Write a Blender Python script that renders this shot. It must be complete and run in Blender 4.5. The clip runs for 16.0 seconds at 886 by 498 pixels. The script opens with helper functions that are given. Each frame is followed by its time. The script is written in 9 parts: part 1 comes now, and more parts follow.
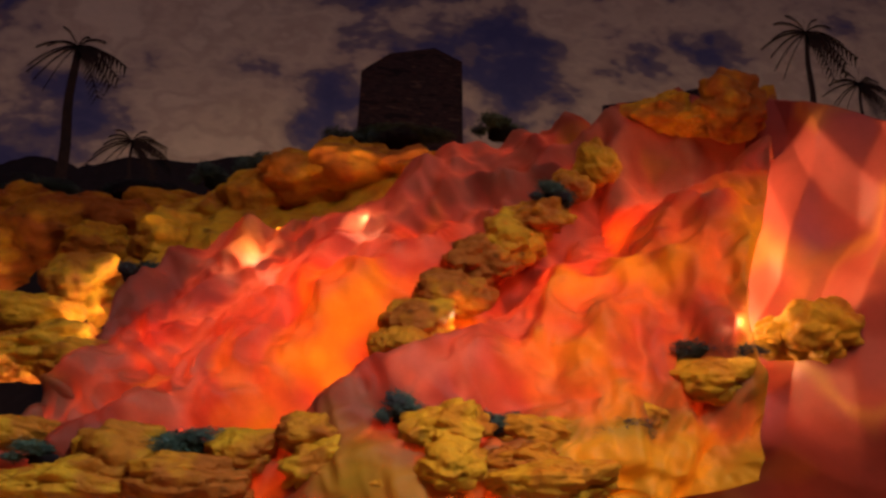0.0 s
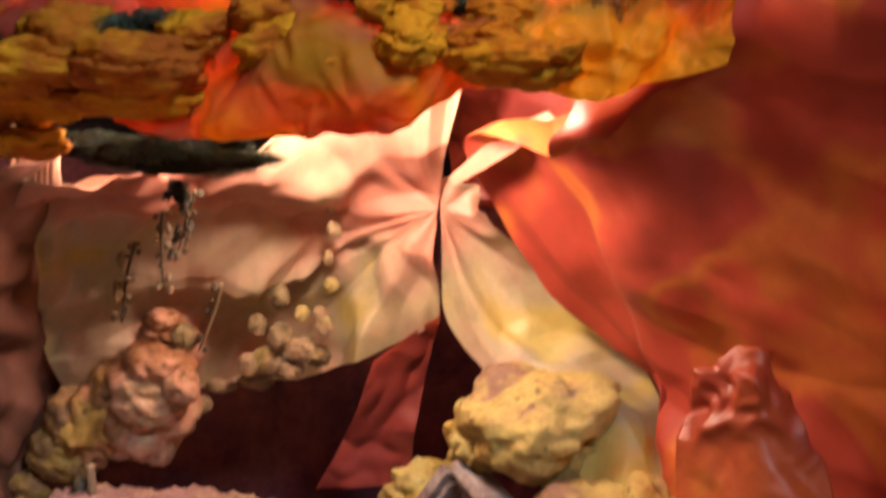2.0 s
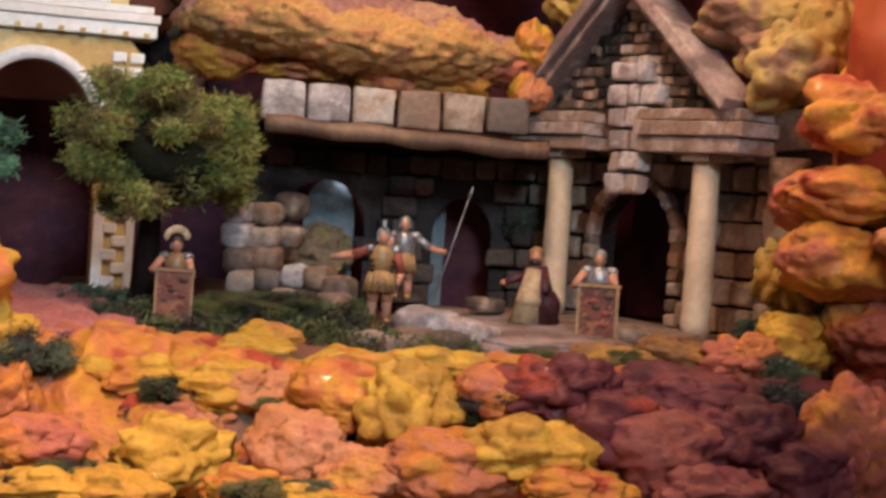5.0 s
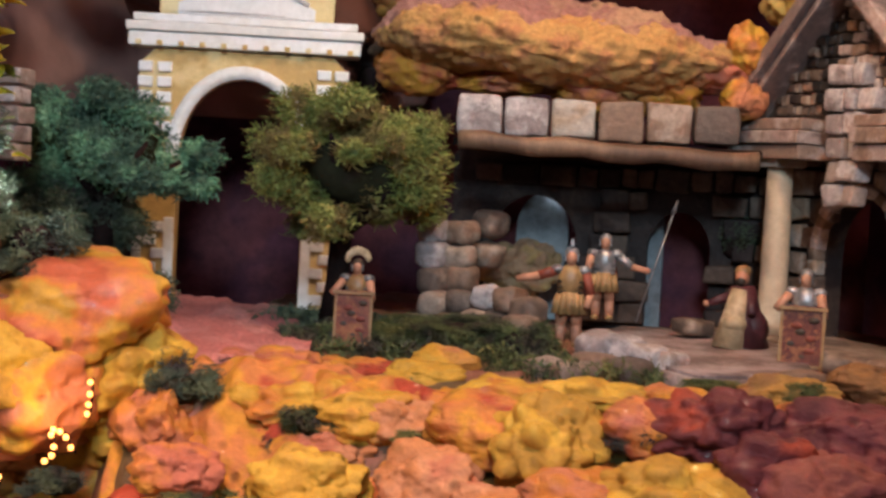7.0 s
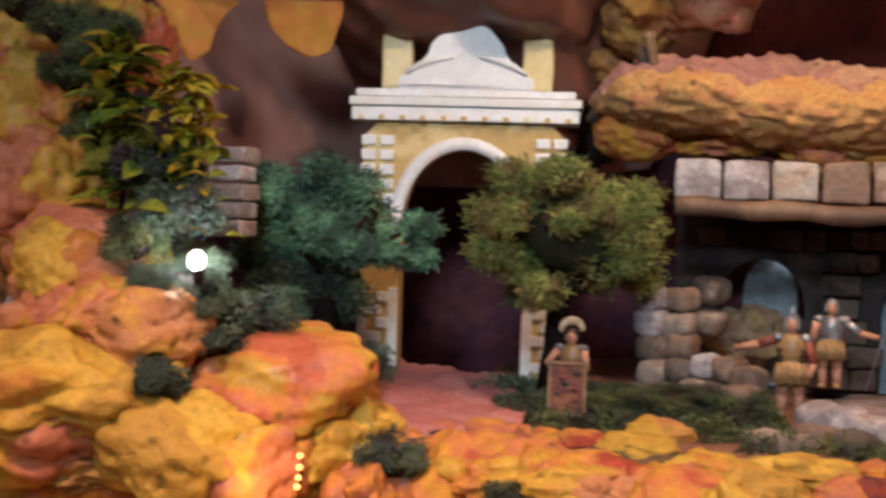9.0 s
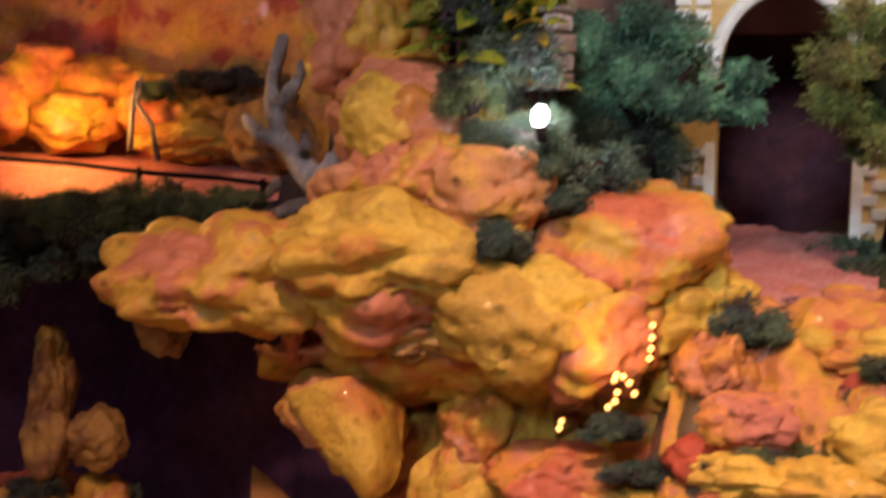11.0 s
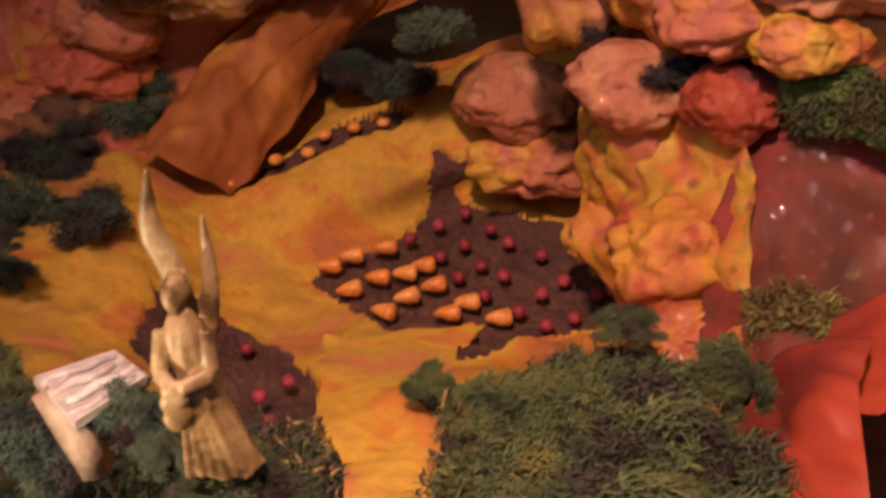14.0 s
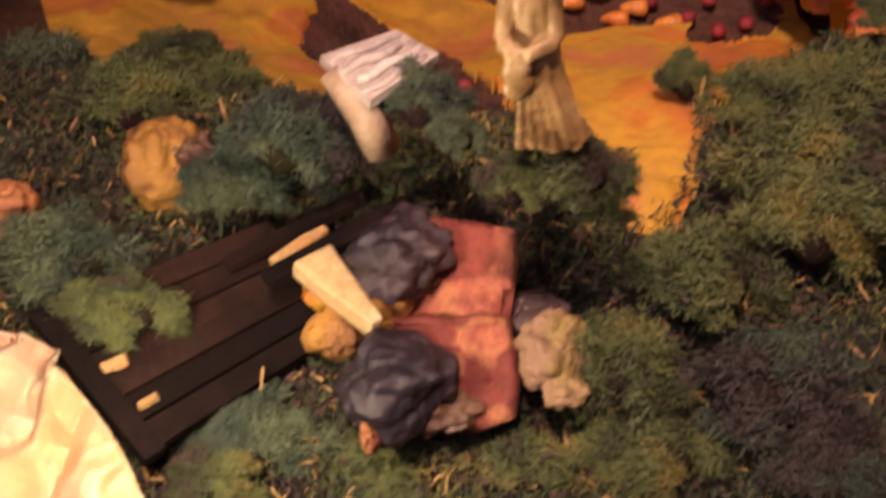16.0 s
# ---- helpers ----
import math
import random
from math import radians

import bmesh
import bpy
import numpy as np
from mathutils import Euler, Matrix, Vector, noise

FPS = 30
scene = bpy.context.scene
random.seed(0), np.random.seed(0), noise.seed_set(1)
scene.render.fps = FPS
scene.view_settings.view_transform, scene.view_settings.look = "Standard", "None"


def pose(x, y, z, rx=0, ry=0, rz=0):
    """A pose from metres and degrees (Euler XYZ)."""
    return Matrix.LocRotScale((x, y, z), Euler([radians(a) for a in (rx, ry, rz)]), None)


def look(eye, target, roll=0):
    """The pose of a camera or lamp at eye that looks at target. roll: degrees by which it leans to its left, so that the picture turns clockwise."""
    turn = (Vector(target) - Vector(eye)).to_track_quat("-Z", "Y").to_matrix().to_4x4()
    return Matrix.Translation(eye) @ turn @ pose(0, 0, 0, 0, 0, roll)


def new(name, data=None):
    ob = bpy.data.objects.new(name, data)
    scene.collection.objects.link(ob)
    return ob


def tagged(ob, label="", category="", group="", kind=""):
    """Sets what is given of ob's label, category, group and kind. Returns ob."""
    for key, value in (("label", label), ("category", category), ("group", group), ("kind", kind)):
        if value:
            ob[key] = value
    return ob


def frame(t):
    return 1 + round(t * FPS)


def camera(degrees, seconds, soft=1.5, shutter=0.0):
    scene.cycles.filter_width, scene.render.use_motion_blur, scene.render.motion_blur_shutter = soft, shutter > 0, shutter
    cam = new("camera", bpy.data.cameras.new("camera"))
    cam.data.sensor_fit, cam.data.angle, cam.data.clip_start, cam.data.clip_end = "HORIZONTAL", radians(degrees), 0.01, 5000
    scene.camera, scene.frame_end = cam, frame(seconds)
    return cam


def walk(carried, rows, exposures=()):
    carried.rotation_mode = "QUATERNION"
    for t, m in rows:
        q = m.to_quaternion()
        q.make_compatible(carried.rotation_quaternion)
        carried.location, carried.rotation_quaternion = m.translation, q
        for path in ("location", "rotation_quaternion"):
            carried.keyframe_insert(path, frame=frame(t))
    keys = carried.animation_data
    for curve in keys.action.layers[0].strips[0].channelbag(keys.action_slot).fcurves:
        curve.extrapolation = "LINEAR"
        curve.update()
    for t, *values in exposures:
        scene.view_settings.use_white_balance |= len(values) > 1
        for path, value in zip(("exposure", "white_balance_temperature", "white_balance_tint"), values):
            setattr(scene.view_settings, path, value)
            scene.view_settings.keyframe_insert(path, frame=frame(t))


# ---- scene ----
cam = camera(33.143, 16.0, soft=2.8, shutter=0.5)
PATH = [
    (0, (-0.0844, -0.1280, 0.2134), (0.0261, 0.7723, 0.6343), 0.66),
    (0.5, (-0.0817, -0.1245, 0.2113), (0.0495, 0.7807, 0.6155), 0.32),
    (1, (-0.0682, -0.1151, 0.2006), (0.0713, 0.8122, 0.5478), 0.62),
    (1.5, (-0.0689, -0.0988, 0.1866), (0.0713, 0.8480, 0.4763), 0.42),
    (2, (-0.0655, -0.0807, 0.1634), (0.0682, 0.8836, 0.3922), 0.68),
    (2.5, (-0.0627, -0.0660, 0.1448), (0.0483, 0.9123, 0.3200), 0.94),
    (3, (-0.0496, -0.0602, 0.1285), (0.0501, 0.9258, 0.2623), 1.84),
    (3.5, (-0.0380, -0.0528, 0.1164), (0.0498, 0.9393, 0.2062), 3.00),
    (4, (-0.0311, -0.0415, 0.1037), (0.0425, 0.9547, 0.1484), 3.97),
    (4.5, (-0.0182, -0.0225, 0.0984), (0.0289, 0.9764, 0.0998), 3.65),
    (5, (-0.0002, -0.0002, 0.1004), (-0.0076, 0.9989, 0.0588), 3.94),
    (5.2, (0.0052, 0.0063, 0.1027), (-0.0219, 1.0047, 0.0531), 3.89),
    (7.3, (0.0918, 0.0583, 0.1172), (-0.1511, 1.0271, 0.0694), 2.37),
    (7.5, (0.0960, 0.0617, 0.1192), (-0.1577, 1.0281, 0.0783), 1.96),
    (8, (0.1076, 0.0635, 0.1226), (-0.1792, 1.0211, 0.0940), 1.85),
    (8.5, (0.1150, 0.0620, 0.1246), (-0.2146, 1.0058, 0.1014), 1.51),
    (9, (0.1087, 0.0624, 0.1238), (-0.2788, 0.9841, 0.1030), 1.72),
    (9.2, (0.1029, 0.0632, 0.1232), (-0.3060, 0.9755, 0.1018), 2.12),
    (11.3, (0.0135, 0.0972, 0.1179), (-0.5181, 0.9278, -0.0477), 0.15),
    (11.5, (0.0033, 0.1032, 0.1131), (-0.5323, 0.9239, -0.0858), -0.09),
    (12, (0.0170, 0.1204, 0.0773), (-0.5609, 0.9052, -0.1465), -1.60),
    (12.5, (0.0020, 0.1310, 0.0760), (-0.5788, 0.8877, -0.2242), -2.31),
    (13, (-0.0146, 0.1417, 0.0693), (-0.5782, 0.8714, -0.3179), -1.98),
    (13.5, (-0.0289, 0.1414, 0.0662), (-0.5704, 0.8471, -0.3907), -2.02),
    (14, (-0.0401, 0.1362, 0.0623), (-0.5773, 0.8143, -0.4392), -1.94),
    (14.5, (-0.0489, 0.1319, 0.0596), (-0.5892, 0.7883, -0.4669), -2.65),
    (15, (-0.0629, 0.1182, 0.0573), (-0.5917, 0.7570, -0.5016), -1.63),
    (15.5, (-0.0819, 0.1014, 0.0532), (-0.5919, 0.7172, -0.5474), -2.45),
    (16, (-0.0971, 0.0872, 0.0479), (-0.5876, 0.6740, -0.5964), -2.72),
]
walk(cam, [(t, look(eye, target, roll)) for t, eye, target, roll in PATH])

# ---- light ----
world = bpy.data.worlds.new("dim_room")
scene.world = world
world.use_nodes = True
world.node_tree.nodes["Background"].inputs[0].default_value = (1.0, 0.55, 0.52, 1)
world.node_tree.nodes["Background"].inputs[1].default_value = 0.4
scene.view_settings.exposure = 0.0


def point_lamp(name, at, watts, colour, radius=0.01):
    data = bpy.data.lights.new(name, "POINT")
    data.energy, data.color, data.shadow_soft_size = watts, colour, radius
    ob = new(name, data)
    ob.location = at
    return ob


def spot_lamp(name, at, target, watts, colour, degrees, radius):
    data = bpy.data.lights.new(name, "SPOT")
    data.energy, data.color, data.shadow_soft_size = watts, colour, radius
    data.spot_size, data.spot_blend = radians(degrees), 1.0
    ob = new(name, data)
    ob.matrix_world = look(at, target)
    return ob


LAMP, AMBER, COOL = (1.0, 0.78, 0.36), (1.0, 0.5, 0.1), (0.85, 0.92, 1.0)
# unseen spots high in front of the display, then the lamps hidden in it
spot_lamp("room_spot", (0.30, -0.90, 0.82), (-0.17, 1.1, 0.19), 92.0, (0.66, 0.88, 1.0), 32, 0.14)
spot_lamp("valley_spot", (0.0, -0.15, 0.95), (-0.24, 0.54, -0.22), 96.0, (1.0, 0.6, 0.46), 43, 0.05)
spot_lamp("mountain_spot", (0.0, -0.25, 0.9), (0.20, 0.74, 0.33), 18.0, (1.0, 0.4, 0.07), 34, 0.08)
# broad purplish fill added to lift the dark parts; no known lamp
fill_light = bpy.data.lights.new("room_ceiling_lamp", "AREA")
fill_light.energy, fill_light.color, fill_light.size = 14.0, (0.9, 0.68, 0.92), 1.9
new("room_ceiling_lamp", fill_light).matrix_world = look((0.0, -0.9, 1.7), (-0.1, 1.0, 0.2))
point_lamp("grotto_lamp", (0.0080, 0.8640, 0.5040), 4.8, (1.0, 0.75, 0.58), 0.02)
point_lamp("grotto_lamp_b", (-0.1300, 0.8600, 0.4760), 0.9, (1.0, 0.75, 0.58), 0.01)
point_lamp("mountain_lamp_a", (-0.0550, 0.8022, 0.5844), 1.0, LAMP, 0.01)
point_lamp("mountain_lamp_b", (0.1016, 0.7239, 0.5668), 0.8, LAMP, 0.01)
point_lamp("mountain_lamp_c", (-0.1410, 0.8295, 0.5735), 0.25, LAMP, 0.01)
point_lamp("mountain_lamp_d", (0.1511, 0.7406, 0.6306), 0.45, LAMP, 0.01)
point_lamp("gate_lamp", (-0.3085, 0.7274, 0.0998), 0.14, COOL, 0.004)
point_lamp("hearth_lamp", (-0.3078, 0.2175, -0.1775), 0.8, (1.0, 0.74, 0.5), 0.01)
GLOW = (1.0, 0.74, 0.42)
point_lamp("fairy_lamp_a", (-0.0122, 0.7087, 0.5201), 0.030, GLOW, 0.004)
point_lamp("fairy_lamp_b", (0.0566, 0.6839, 0.5257), 0.045, GLOW, 0.004)
point_lamp("fairy_lamp_c", (0.1750, 0.6700, 0.5750), 0.030, GLOW, 0.004)
point_lamp("fairy_lamp_d", (0.1865, 0.6457, 0.5406), 0.025, GLOW, 0.004)
point_lamp("fairy_lamp_e", (-0.1037, 0.8090, 0.6405), 0.040, GLOW, 0.004)
point_lamp("fairy_lamp_f", (-0.1606, 0.8075, 0.5720), 0.035, GLOW, 0.004)
point_lamp("fairy_lamp_g", (-0.0274, 0.7733, 0.6546), 0.040, GLOW, 0.004)
point_lamp("fairy_lamp_h", (0.0229, 0.6974, 0.5549), 0.025, GLOW, 0.004)
point_lamp("fairy_lamp_i", (-0.0580, 0.7420, 0.5834), 0.060, GLOW, 0.004)
point_lamp("fairy_lamp_j", (0.0189, 0.6896, 0.5017), 0.025, GLOW, 0.004)
point_lamp("fairy_lamp_k", (0.1636, 0.7035, 0.6694), 0.025, GLOW, 0.004)
point_lamp("path_lamp", (-0.6817, 0.7675, 0.0959), 0.5, AMBER, 0.01)

# ---- materials ----
def nodes_of(name):
    m = bpy.data.materials.new(name)
    m.use_nodes = True
    return m, m.node_tree.nodes, m.node_tree.links


def put(nodes, kind, **inputs):
    n = nodes.new(kind)
    for key, value in inputs.items():
        n.inputs[key.replace("_", " ")].default_value = value
    return n


def ramp_of(nodes, colours, span):
    r = nodes.new("ShaderNodeValToRGB")
    r.color_ramp.interpolation = "EASE"
    el = r.color_ramp.elements
    while len(el) < len(colours):
        el.new(0.5)
    for k, c in enumerate(colours):
        el[k].position = 0.5 - span / 2 + span * k / max(1, len(colours) - 1)
        el[k].color = (*c, 1)
    return r


def painted(name, colours, big=9.0, fine=140.0, rough=0.55, bump=0.35, relief=60.0, metal=0.0, through_light=0.0, streak=1.0, coat=0.0, spread=0.35, bubbles=0.0, span=0.3, speckle=(0.62, 1.18), detail=4.0, shine=0.5, lean=None):
    """A painted surface: wide patches of the colours, fine speckle, relief; spread: how far each thing's own tint wanders; lean: a direction in which the paint passes from the first colour to the last, and where."""
    m, nodes, links = nodes_of(name)
    bsdf, out = nodes["Principled BSDF"], nodes["Material Output"]
    geo, info = nodes.new("ShaderNodeNewGeometry"), nodes.new("ShaderNodeObjectInfo")
    stretch = put(nodes, "ShaderNodeMapping")
    stretch.inputs["Scale"].default_value = (1, 1, streak)
    wide = put(nodes, "ShaderNodeTexNoise", Scale=big, Detail=detail, Roughness=0.6, Distortion=0.12)
    small = put(nodes, "ShaderNodeTexNoise", Scale=fine, Detail=6.0, Roughness=0.7)
    tall = put(nodes, "ShaderNodeTexNoise", Scale=relief, Detail=7.0, Roughness=0.65)
    links.new(geo.outputs["Position"], stretch.inputs["Vector"])
    for n in (wide, small, tall):
        links.new(stretch.outputs["Vector"], n.inputs["Vector"])
    shift = put(nodes, "ShaderNodeMath")
    shift.operation = "MULTIPLY_ADD"
    shift.inputs[1].default_value, shift.inputs[2].default_value = spread, -spread / 2
    links.new(info.outputs["Random"], shift.inputs[0])
    both = put(nodes, "ShaderNodeMath")
    both.operation = "ADD"
    links.new(wide.outputs["Fac"], both.inputs[0])
    links.new(shift.outputs[0], both.inputs[1])
    ramp = ramp_of(nodes, colours, span)
    tint = both.outputs[0]
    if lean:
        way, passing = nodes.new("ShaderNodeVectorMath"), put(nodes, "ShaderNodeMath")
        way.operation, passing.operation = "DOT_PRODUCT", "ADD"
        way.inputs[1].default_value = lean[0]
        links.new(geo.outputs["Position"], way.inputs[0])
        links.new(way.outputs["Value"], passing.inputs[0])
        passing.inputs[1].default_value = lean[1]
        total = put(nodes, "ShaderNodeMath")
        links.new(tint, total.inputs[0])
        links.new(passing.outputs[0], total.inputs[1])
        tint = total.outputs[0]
    links.new(tint, ramp.inputs["Fac"])
    speck = put(nodes, "ShaderNodeMapRange")
    speck.inputs["From Min"].default_value, speck.inputs["From Max"].default_value = 0.3, 0.7
    speck.inputs["To Min"].default_value, speck.inputs["To Max"].default_value = speckle
    links.new(small.outputs["Fac"], speck.inputs["Value"])
    if bubbles:
        # pits: their shade is multiplied into the colour, with a dent further down
        holes = put(nodes, "ShaderNodeTexVoronoi", Scale=52.0)
        links.new(stretch.outputs["Vector"], holes.inputs["Vector"])
        dark = put(nodes, "ShaderNodeMapRange")
        dark.inputs["From Min"].default_value, dark.inputs["From Max"].default_value = 0.07, 0.19
        dark.inputs["To Min"].default_value, dark.inputs["To Max"].default_value = 0.48, 1.0
        links.new(holes.outputs["Distance"], dark.inputs["Value"])
        times = put(nodes, "ShaderNodeMath")
        times.operation = "MULTIPLY"
        links.new(dark.outputs["Result"], times.inputs[0])
        links.new(speck.outputs["Result"], times.inputs[1])
        speck_out = times.outputs[0]
    else:
        speck_out = speck.outputs["Result"]
    mix = nodes.new("ShaderNodeMix")
    mix.data_type, mix.blend_type = "RGBA", "MULTIPLY"
    mix.inputs["Factor"].default_value = 1.0
    links.new(ramp.outputs["Color"], mix.inputs["A"])
    links.new(speck_out, mix.inputs["B"])
    links.new(mix.outputs["Result"], bsdf.inputs["Base Color"])
    bsdf.inputs["Roughness"].default_value, bsdf.inputs["Metallic"].default_value = rough, metal
    bsdf.inputs["Coat Weight"].default_value = coat
    bsdf.inputs["Specular IOR Level"].default_value = shine
    rise = put(nodes, "ShaderNodeBump", Strength=bump, Distance=0.004)
    if bubbles:
        cells = put(nodes, "ShaderNodeTexVoronoi", Scale=bubbles)
        cells.feature = "SMOOTH_F1"
        links.new(stretch.outputs["Vector"], cells.inputs["Vector"])
        swell = put(nodes, "ShaderNodeMath")
        swell.operation = "MULTIPLY_ADD"
        swell.inputs[1].default_value = -0.7
        links.new(cells.outputs["Distance"], swell.inputs[0])
        links.new(tall.outputs["Fac"], swell.inputs[2])
        dent = put(nodes, "ShaderNodeMath")
        dent.operation = "MULTIPLY_ADD"
        dent.inputs[1].default_value = 0.5
        links.new(dark.outputs["Result"], dent.inputs[0])
        links.new(swell.outputs[0], dent.inputs[2])
        links.new(dent.outputs[0], rise.inputs["Height"])
    else:
        links.new(tall.outputs["Fac"], rise.inputs["Height"])
    links.new(rise.outputs["Normal"], bsdf.inputs["Normal"])
    if through_light:
        thin = nodes.new("ShaderNodeBsdfTranslucent")
        links.new(mix.outputs["Result"], thin.inputs["Color"])
        links.new(rise.outputs["Normal"], thin.inputs["Normal"])
        blend = nodes.new("ShaderNodeMixShader")
        blend.inputs["Fac"].default_value = through_light
        links.new(bsdf.outputs[0], blend.inputs[1])
        links.new(thin.outputs[0], blend.inputs[2])
        links.new(blend.outputs[0], out.inputs["Surface"])
    return m


def glowing(name, colour, strength):
    m, nodes, links = nodes_of(name)
    bsdf = nodes["Principled BSDF"]
    bsdf.inputs["Base Color"].default_value = (*colour, 1)
    bsdf.inputs["Emission Color"].default_value = (*colour, 1)
    bsdf.inputs["Emission Strength"].default_value = strength
    return m


OCHRE, GOLD, ORANGE, ROSE, REDDISH, MAROON = (0.5, 0.28, 0.045), (0.6, 0.34, 0.045), (0.56, 0.21, 0.04), (0.5, 0.16, 0.1), (0.42, 0.07, 0.035), (0.15, 0.035, 0.04)


def foam(name, colours, big=21.0, **more):
    """Painted builder's foam: patches of paint a few centimetres wide, blisters, a little gloss."""
    return painted(name, colours, **{"big": big, "fine": 190, "bump": 1.0, "relief": 95, "bubbles": 90, "coat": 0.14, "rough": 0.5, "speckle": (0.74, 1.12), "span": 0.36, "detail": 3.0, "shine": 0.3, **more})


FOAM = {
    "Y": foam("foam_yellow", [(0.54, 0.2, 0.1), ORANGE, GOLD, (0.68, 0.42, 0.06), OCHRE]),
    "O": foam("foam_orange", [REDDISH, (0.6, 0.22, 0.06), (0.64, 0.3, 0.04), (0.6, 0.22, 0.07), ROSE]),
    "P": foam("foam_rose", [GOLD, (0.6, 0.29, 0.06), (0.56, 0.23, 0.09), (0.6, 0.28, 0.14), (0.54, 0.2, 0.11)]),
    "R": foam("foam_red", [MAROON, REDDISH, (0.54, 0.16, 0.08), ORANGE]),
    "M": foam("foam_maroon", [(0.08, 0.015, 0.025), (0.13, 0.03, 0.035), (0.22, 0.055, 0.06), (0.3, 0.09, 0.07)], bump=1.0, relief=80, bubbles=60, coat=0.06),
    "B": foam("foam_brown", [(0.12, 0.06, 0.03), (0.3, 0.15, 0.06), (0.46, 0.25, 0.06), (0.36, 0.15, 0.07)], coat=0.0),
    "G": foam("foam_pale", [(0.26, 0.14, 0.09), (0.48, 0.34, 0.11), (0.54, 0.4, 0.13), (0.42, 0.27, 0.06)], coat=0.06),
    "E": foam("foam_terrace", [(0.46, 0.11, 0.05), (0.54, 0.17, 0.07), ORANGE, OCHRE, GOLD, (0.56, 0.22, 0.06), (0.52, 0.18, 0.09)], bump=0.5, bubbles=70, span=0.32),
    "D": foam("foam_deep_gold", [(0.42, 0.1, 0.012), (0.6, 0.2, 0.012), (0.68, 0.29, 0.014), (0.5, 0.14, 0.012)], coat=0.0, shine=0.1),
    "T": foam("foam_tan", [(0.16, 0.11, 0.06), (0.28, 0.2, 0.1), (0.34, 0.22, 0.14), (0.36, 0.27, 0.1)], coat=0.0),
    "V": foam("foam_vault", [(0.3, 0.13, 0.06), (0.5, 0.24, 0.16), (0.54, 0.34, 0.2), (0.52, 0.36, 0.1)], coat=0.06),
    "K": painted("dark_slate", [(0.02, 0.016, 0.024), (0.045, 0.032, 0.042), (0.07, 0.045, 0.05), (0.14, 0.08, 0.045)], big=22, bump=0.6, relief=100, rough=0.4),
}
CREASED = (0.88, 1.07)
PAPER_RED = painted("red_kraft_paper", [(0.2, 0.03, 0.024), (0.42, 0.06, 0.03), (0.5, 0.075, 0.036), (0.56, 0.15, 0.035), (0.42, 0.06, 0.036)], big=7, fine=60, bump=0.15, relief=25, rough=0.5, through_light=0.12, speckle=CREASED, detail=2.5, shine=0.3)
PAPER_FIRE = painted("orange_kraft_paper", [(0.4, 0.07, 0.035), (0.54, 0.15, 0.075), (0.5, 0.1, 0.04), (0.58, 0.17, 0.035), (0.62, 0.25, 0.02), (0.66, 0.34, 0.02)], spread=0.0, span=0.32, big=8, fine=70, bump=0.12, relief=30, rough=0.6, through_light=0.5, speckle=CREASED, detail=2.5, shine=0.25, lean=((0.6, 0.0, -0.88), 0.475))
PAPER_PALE = painted("pale_kraft_paper", [(0.58, 0.3, 0.2), (0.5, 0.4, 0.28), (0.6, 0.42, 0.22), (0.54, 0.28, 0.2)], spread=0.1, big=9, fine=90, bump=0.12, relief=30, rough=0.45, through_light=0.2, speckle=CREASED, detail=3.0)
PAPER_VAULT = painted("pink_and_straw_kraft_paper", [(0.52, 0.2, 0.14), (0.58, 0.28, 0.2), (0.54, 0.36, 0.25), (0.5, 0.4, 0.24), (0.58, 0.44, 0.13)], spread=0.08, span=0.34, big=7, fine=90, bump=0.12, relief=30, rough=0.45, through_light=0.2, speckle=CREASED, detail=2.0, lean=((0.0, 0.0, -0.7), 0.28))
PAPER_TAN = painted("rose_tan_kraft_paper", [(0.16, 0.06, 0.04), (0.32, 0.13, 0.09), (0.42, 0.2, 0.14), (0.36, 0.12, 0.09)], big=8, fine=70, bump=0.15, relief=30, rough=0.45, through_light=0.2, speckle=CREASED, detail=2.5)
PAPER_SHINY = painted("glossy_red_paper", [(0.34, 0.05, 0.022), (0.46, 0.1, 0.028), (0.52, 0.19, 0.035)], big=10, fine=70, bump=0.08, relief=30, rough=0.42, through_light=0.25, speckle=CREASED)
PAPER_OCHRE = painted("ochre_kraft_paper", [(0.34, 0.11, 0.03), (0.5, 0.19, 0.04), (0.54, 0.27, 0.05), (0.44, 0.13, 0.04)], big=12, fine=90, bump=0.2, relief=40, rough=0.6, through_light=0.1, speckle=CREASED, detail=3.0, shine=0.2)
PAPER_STRAW = painted("straw_kraft_paper", [(0.13, 0.055, 0.02), (0.22, 0.095, 0.024), (0.28, 0.13, 0.034)], big=14, fine=90, bump=0.2, relief=40, rough=0.6, speckle=CREASED, shine=0.2)
PAPER_BROWN = painted("brown_kraft_paper", [(0.26, 0.14, 0.12), (0.37, 0.21, 0.18), (0.45, 0.27, 0.23)], big=7, fine=70, bump=0.15, relief=30, rough=0.5, through_light=0.15, speckle=CREASED, detail=2.5)
# maroon backing paper, darkened to carry the gloom of unlit interiors
PAPER_GLOOM = painted("unlit_depth_paper", [(0.06, 0.022, 0.034), (0.14, 0.042, 0.05), (0.085, 0.03, 0.05)], big=7, fine=70, bump=0.3, relief=30, rough=0.6, shine=0.08)
STONE = painted("painted_stone", [(0.12, 0.085, 0.07), (0.25, 0.18, 0.14), (0.36, 0.28, 0.23), (0.22, 0.14, 0.1)], big=30, fine=200, bump=0.5, relief=120, spread=0.6)
MOULDING = painted("lilac_brown_stone", [(0.2, 0.14, 0.13), (0.36, 0.27, 0.25), (0.46, 0.36, 0.33), (0.28, 0.19, 0.15)], big=34, fine=200, bump=0.5, relief=120, spread=0.3)
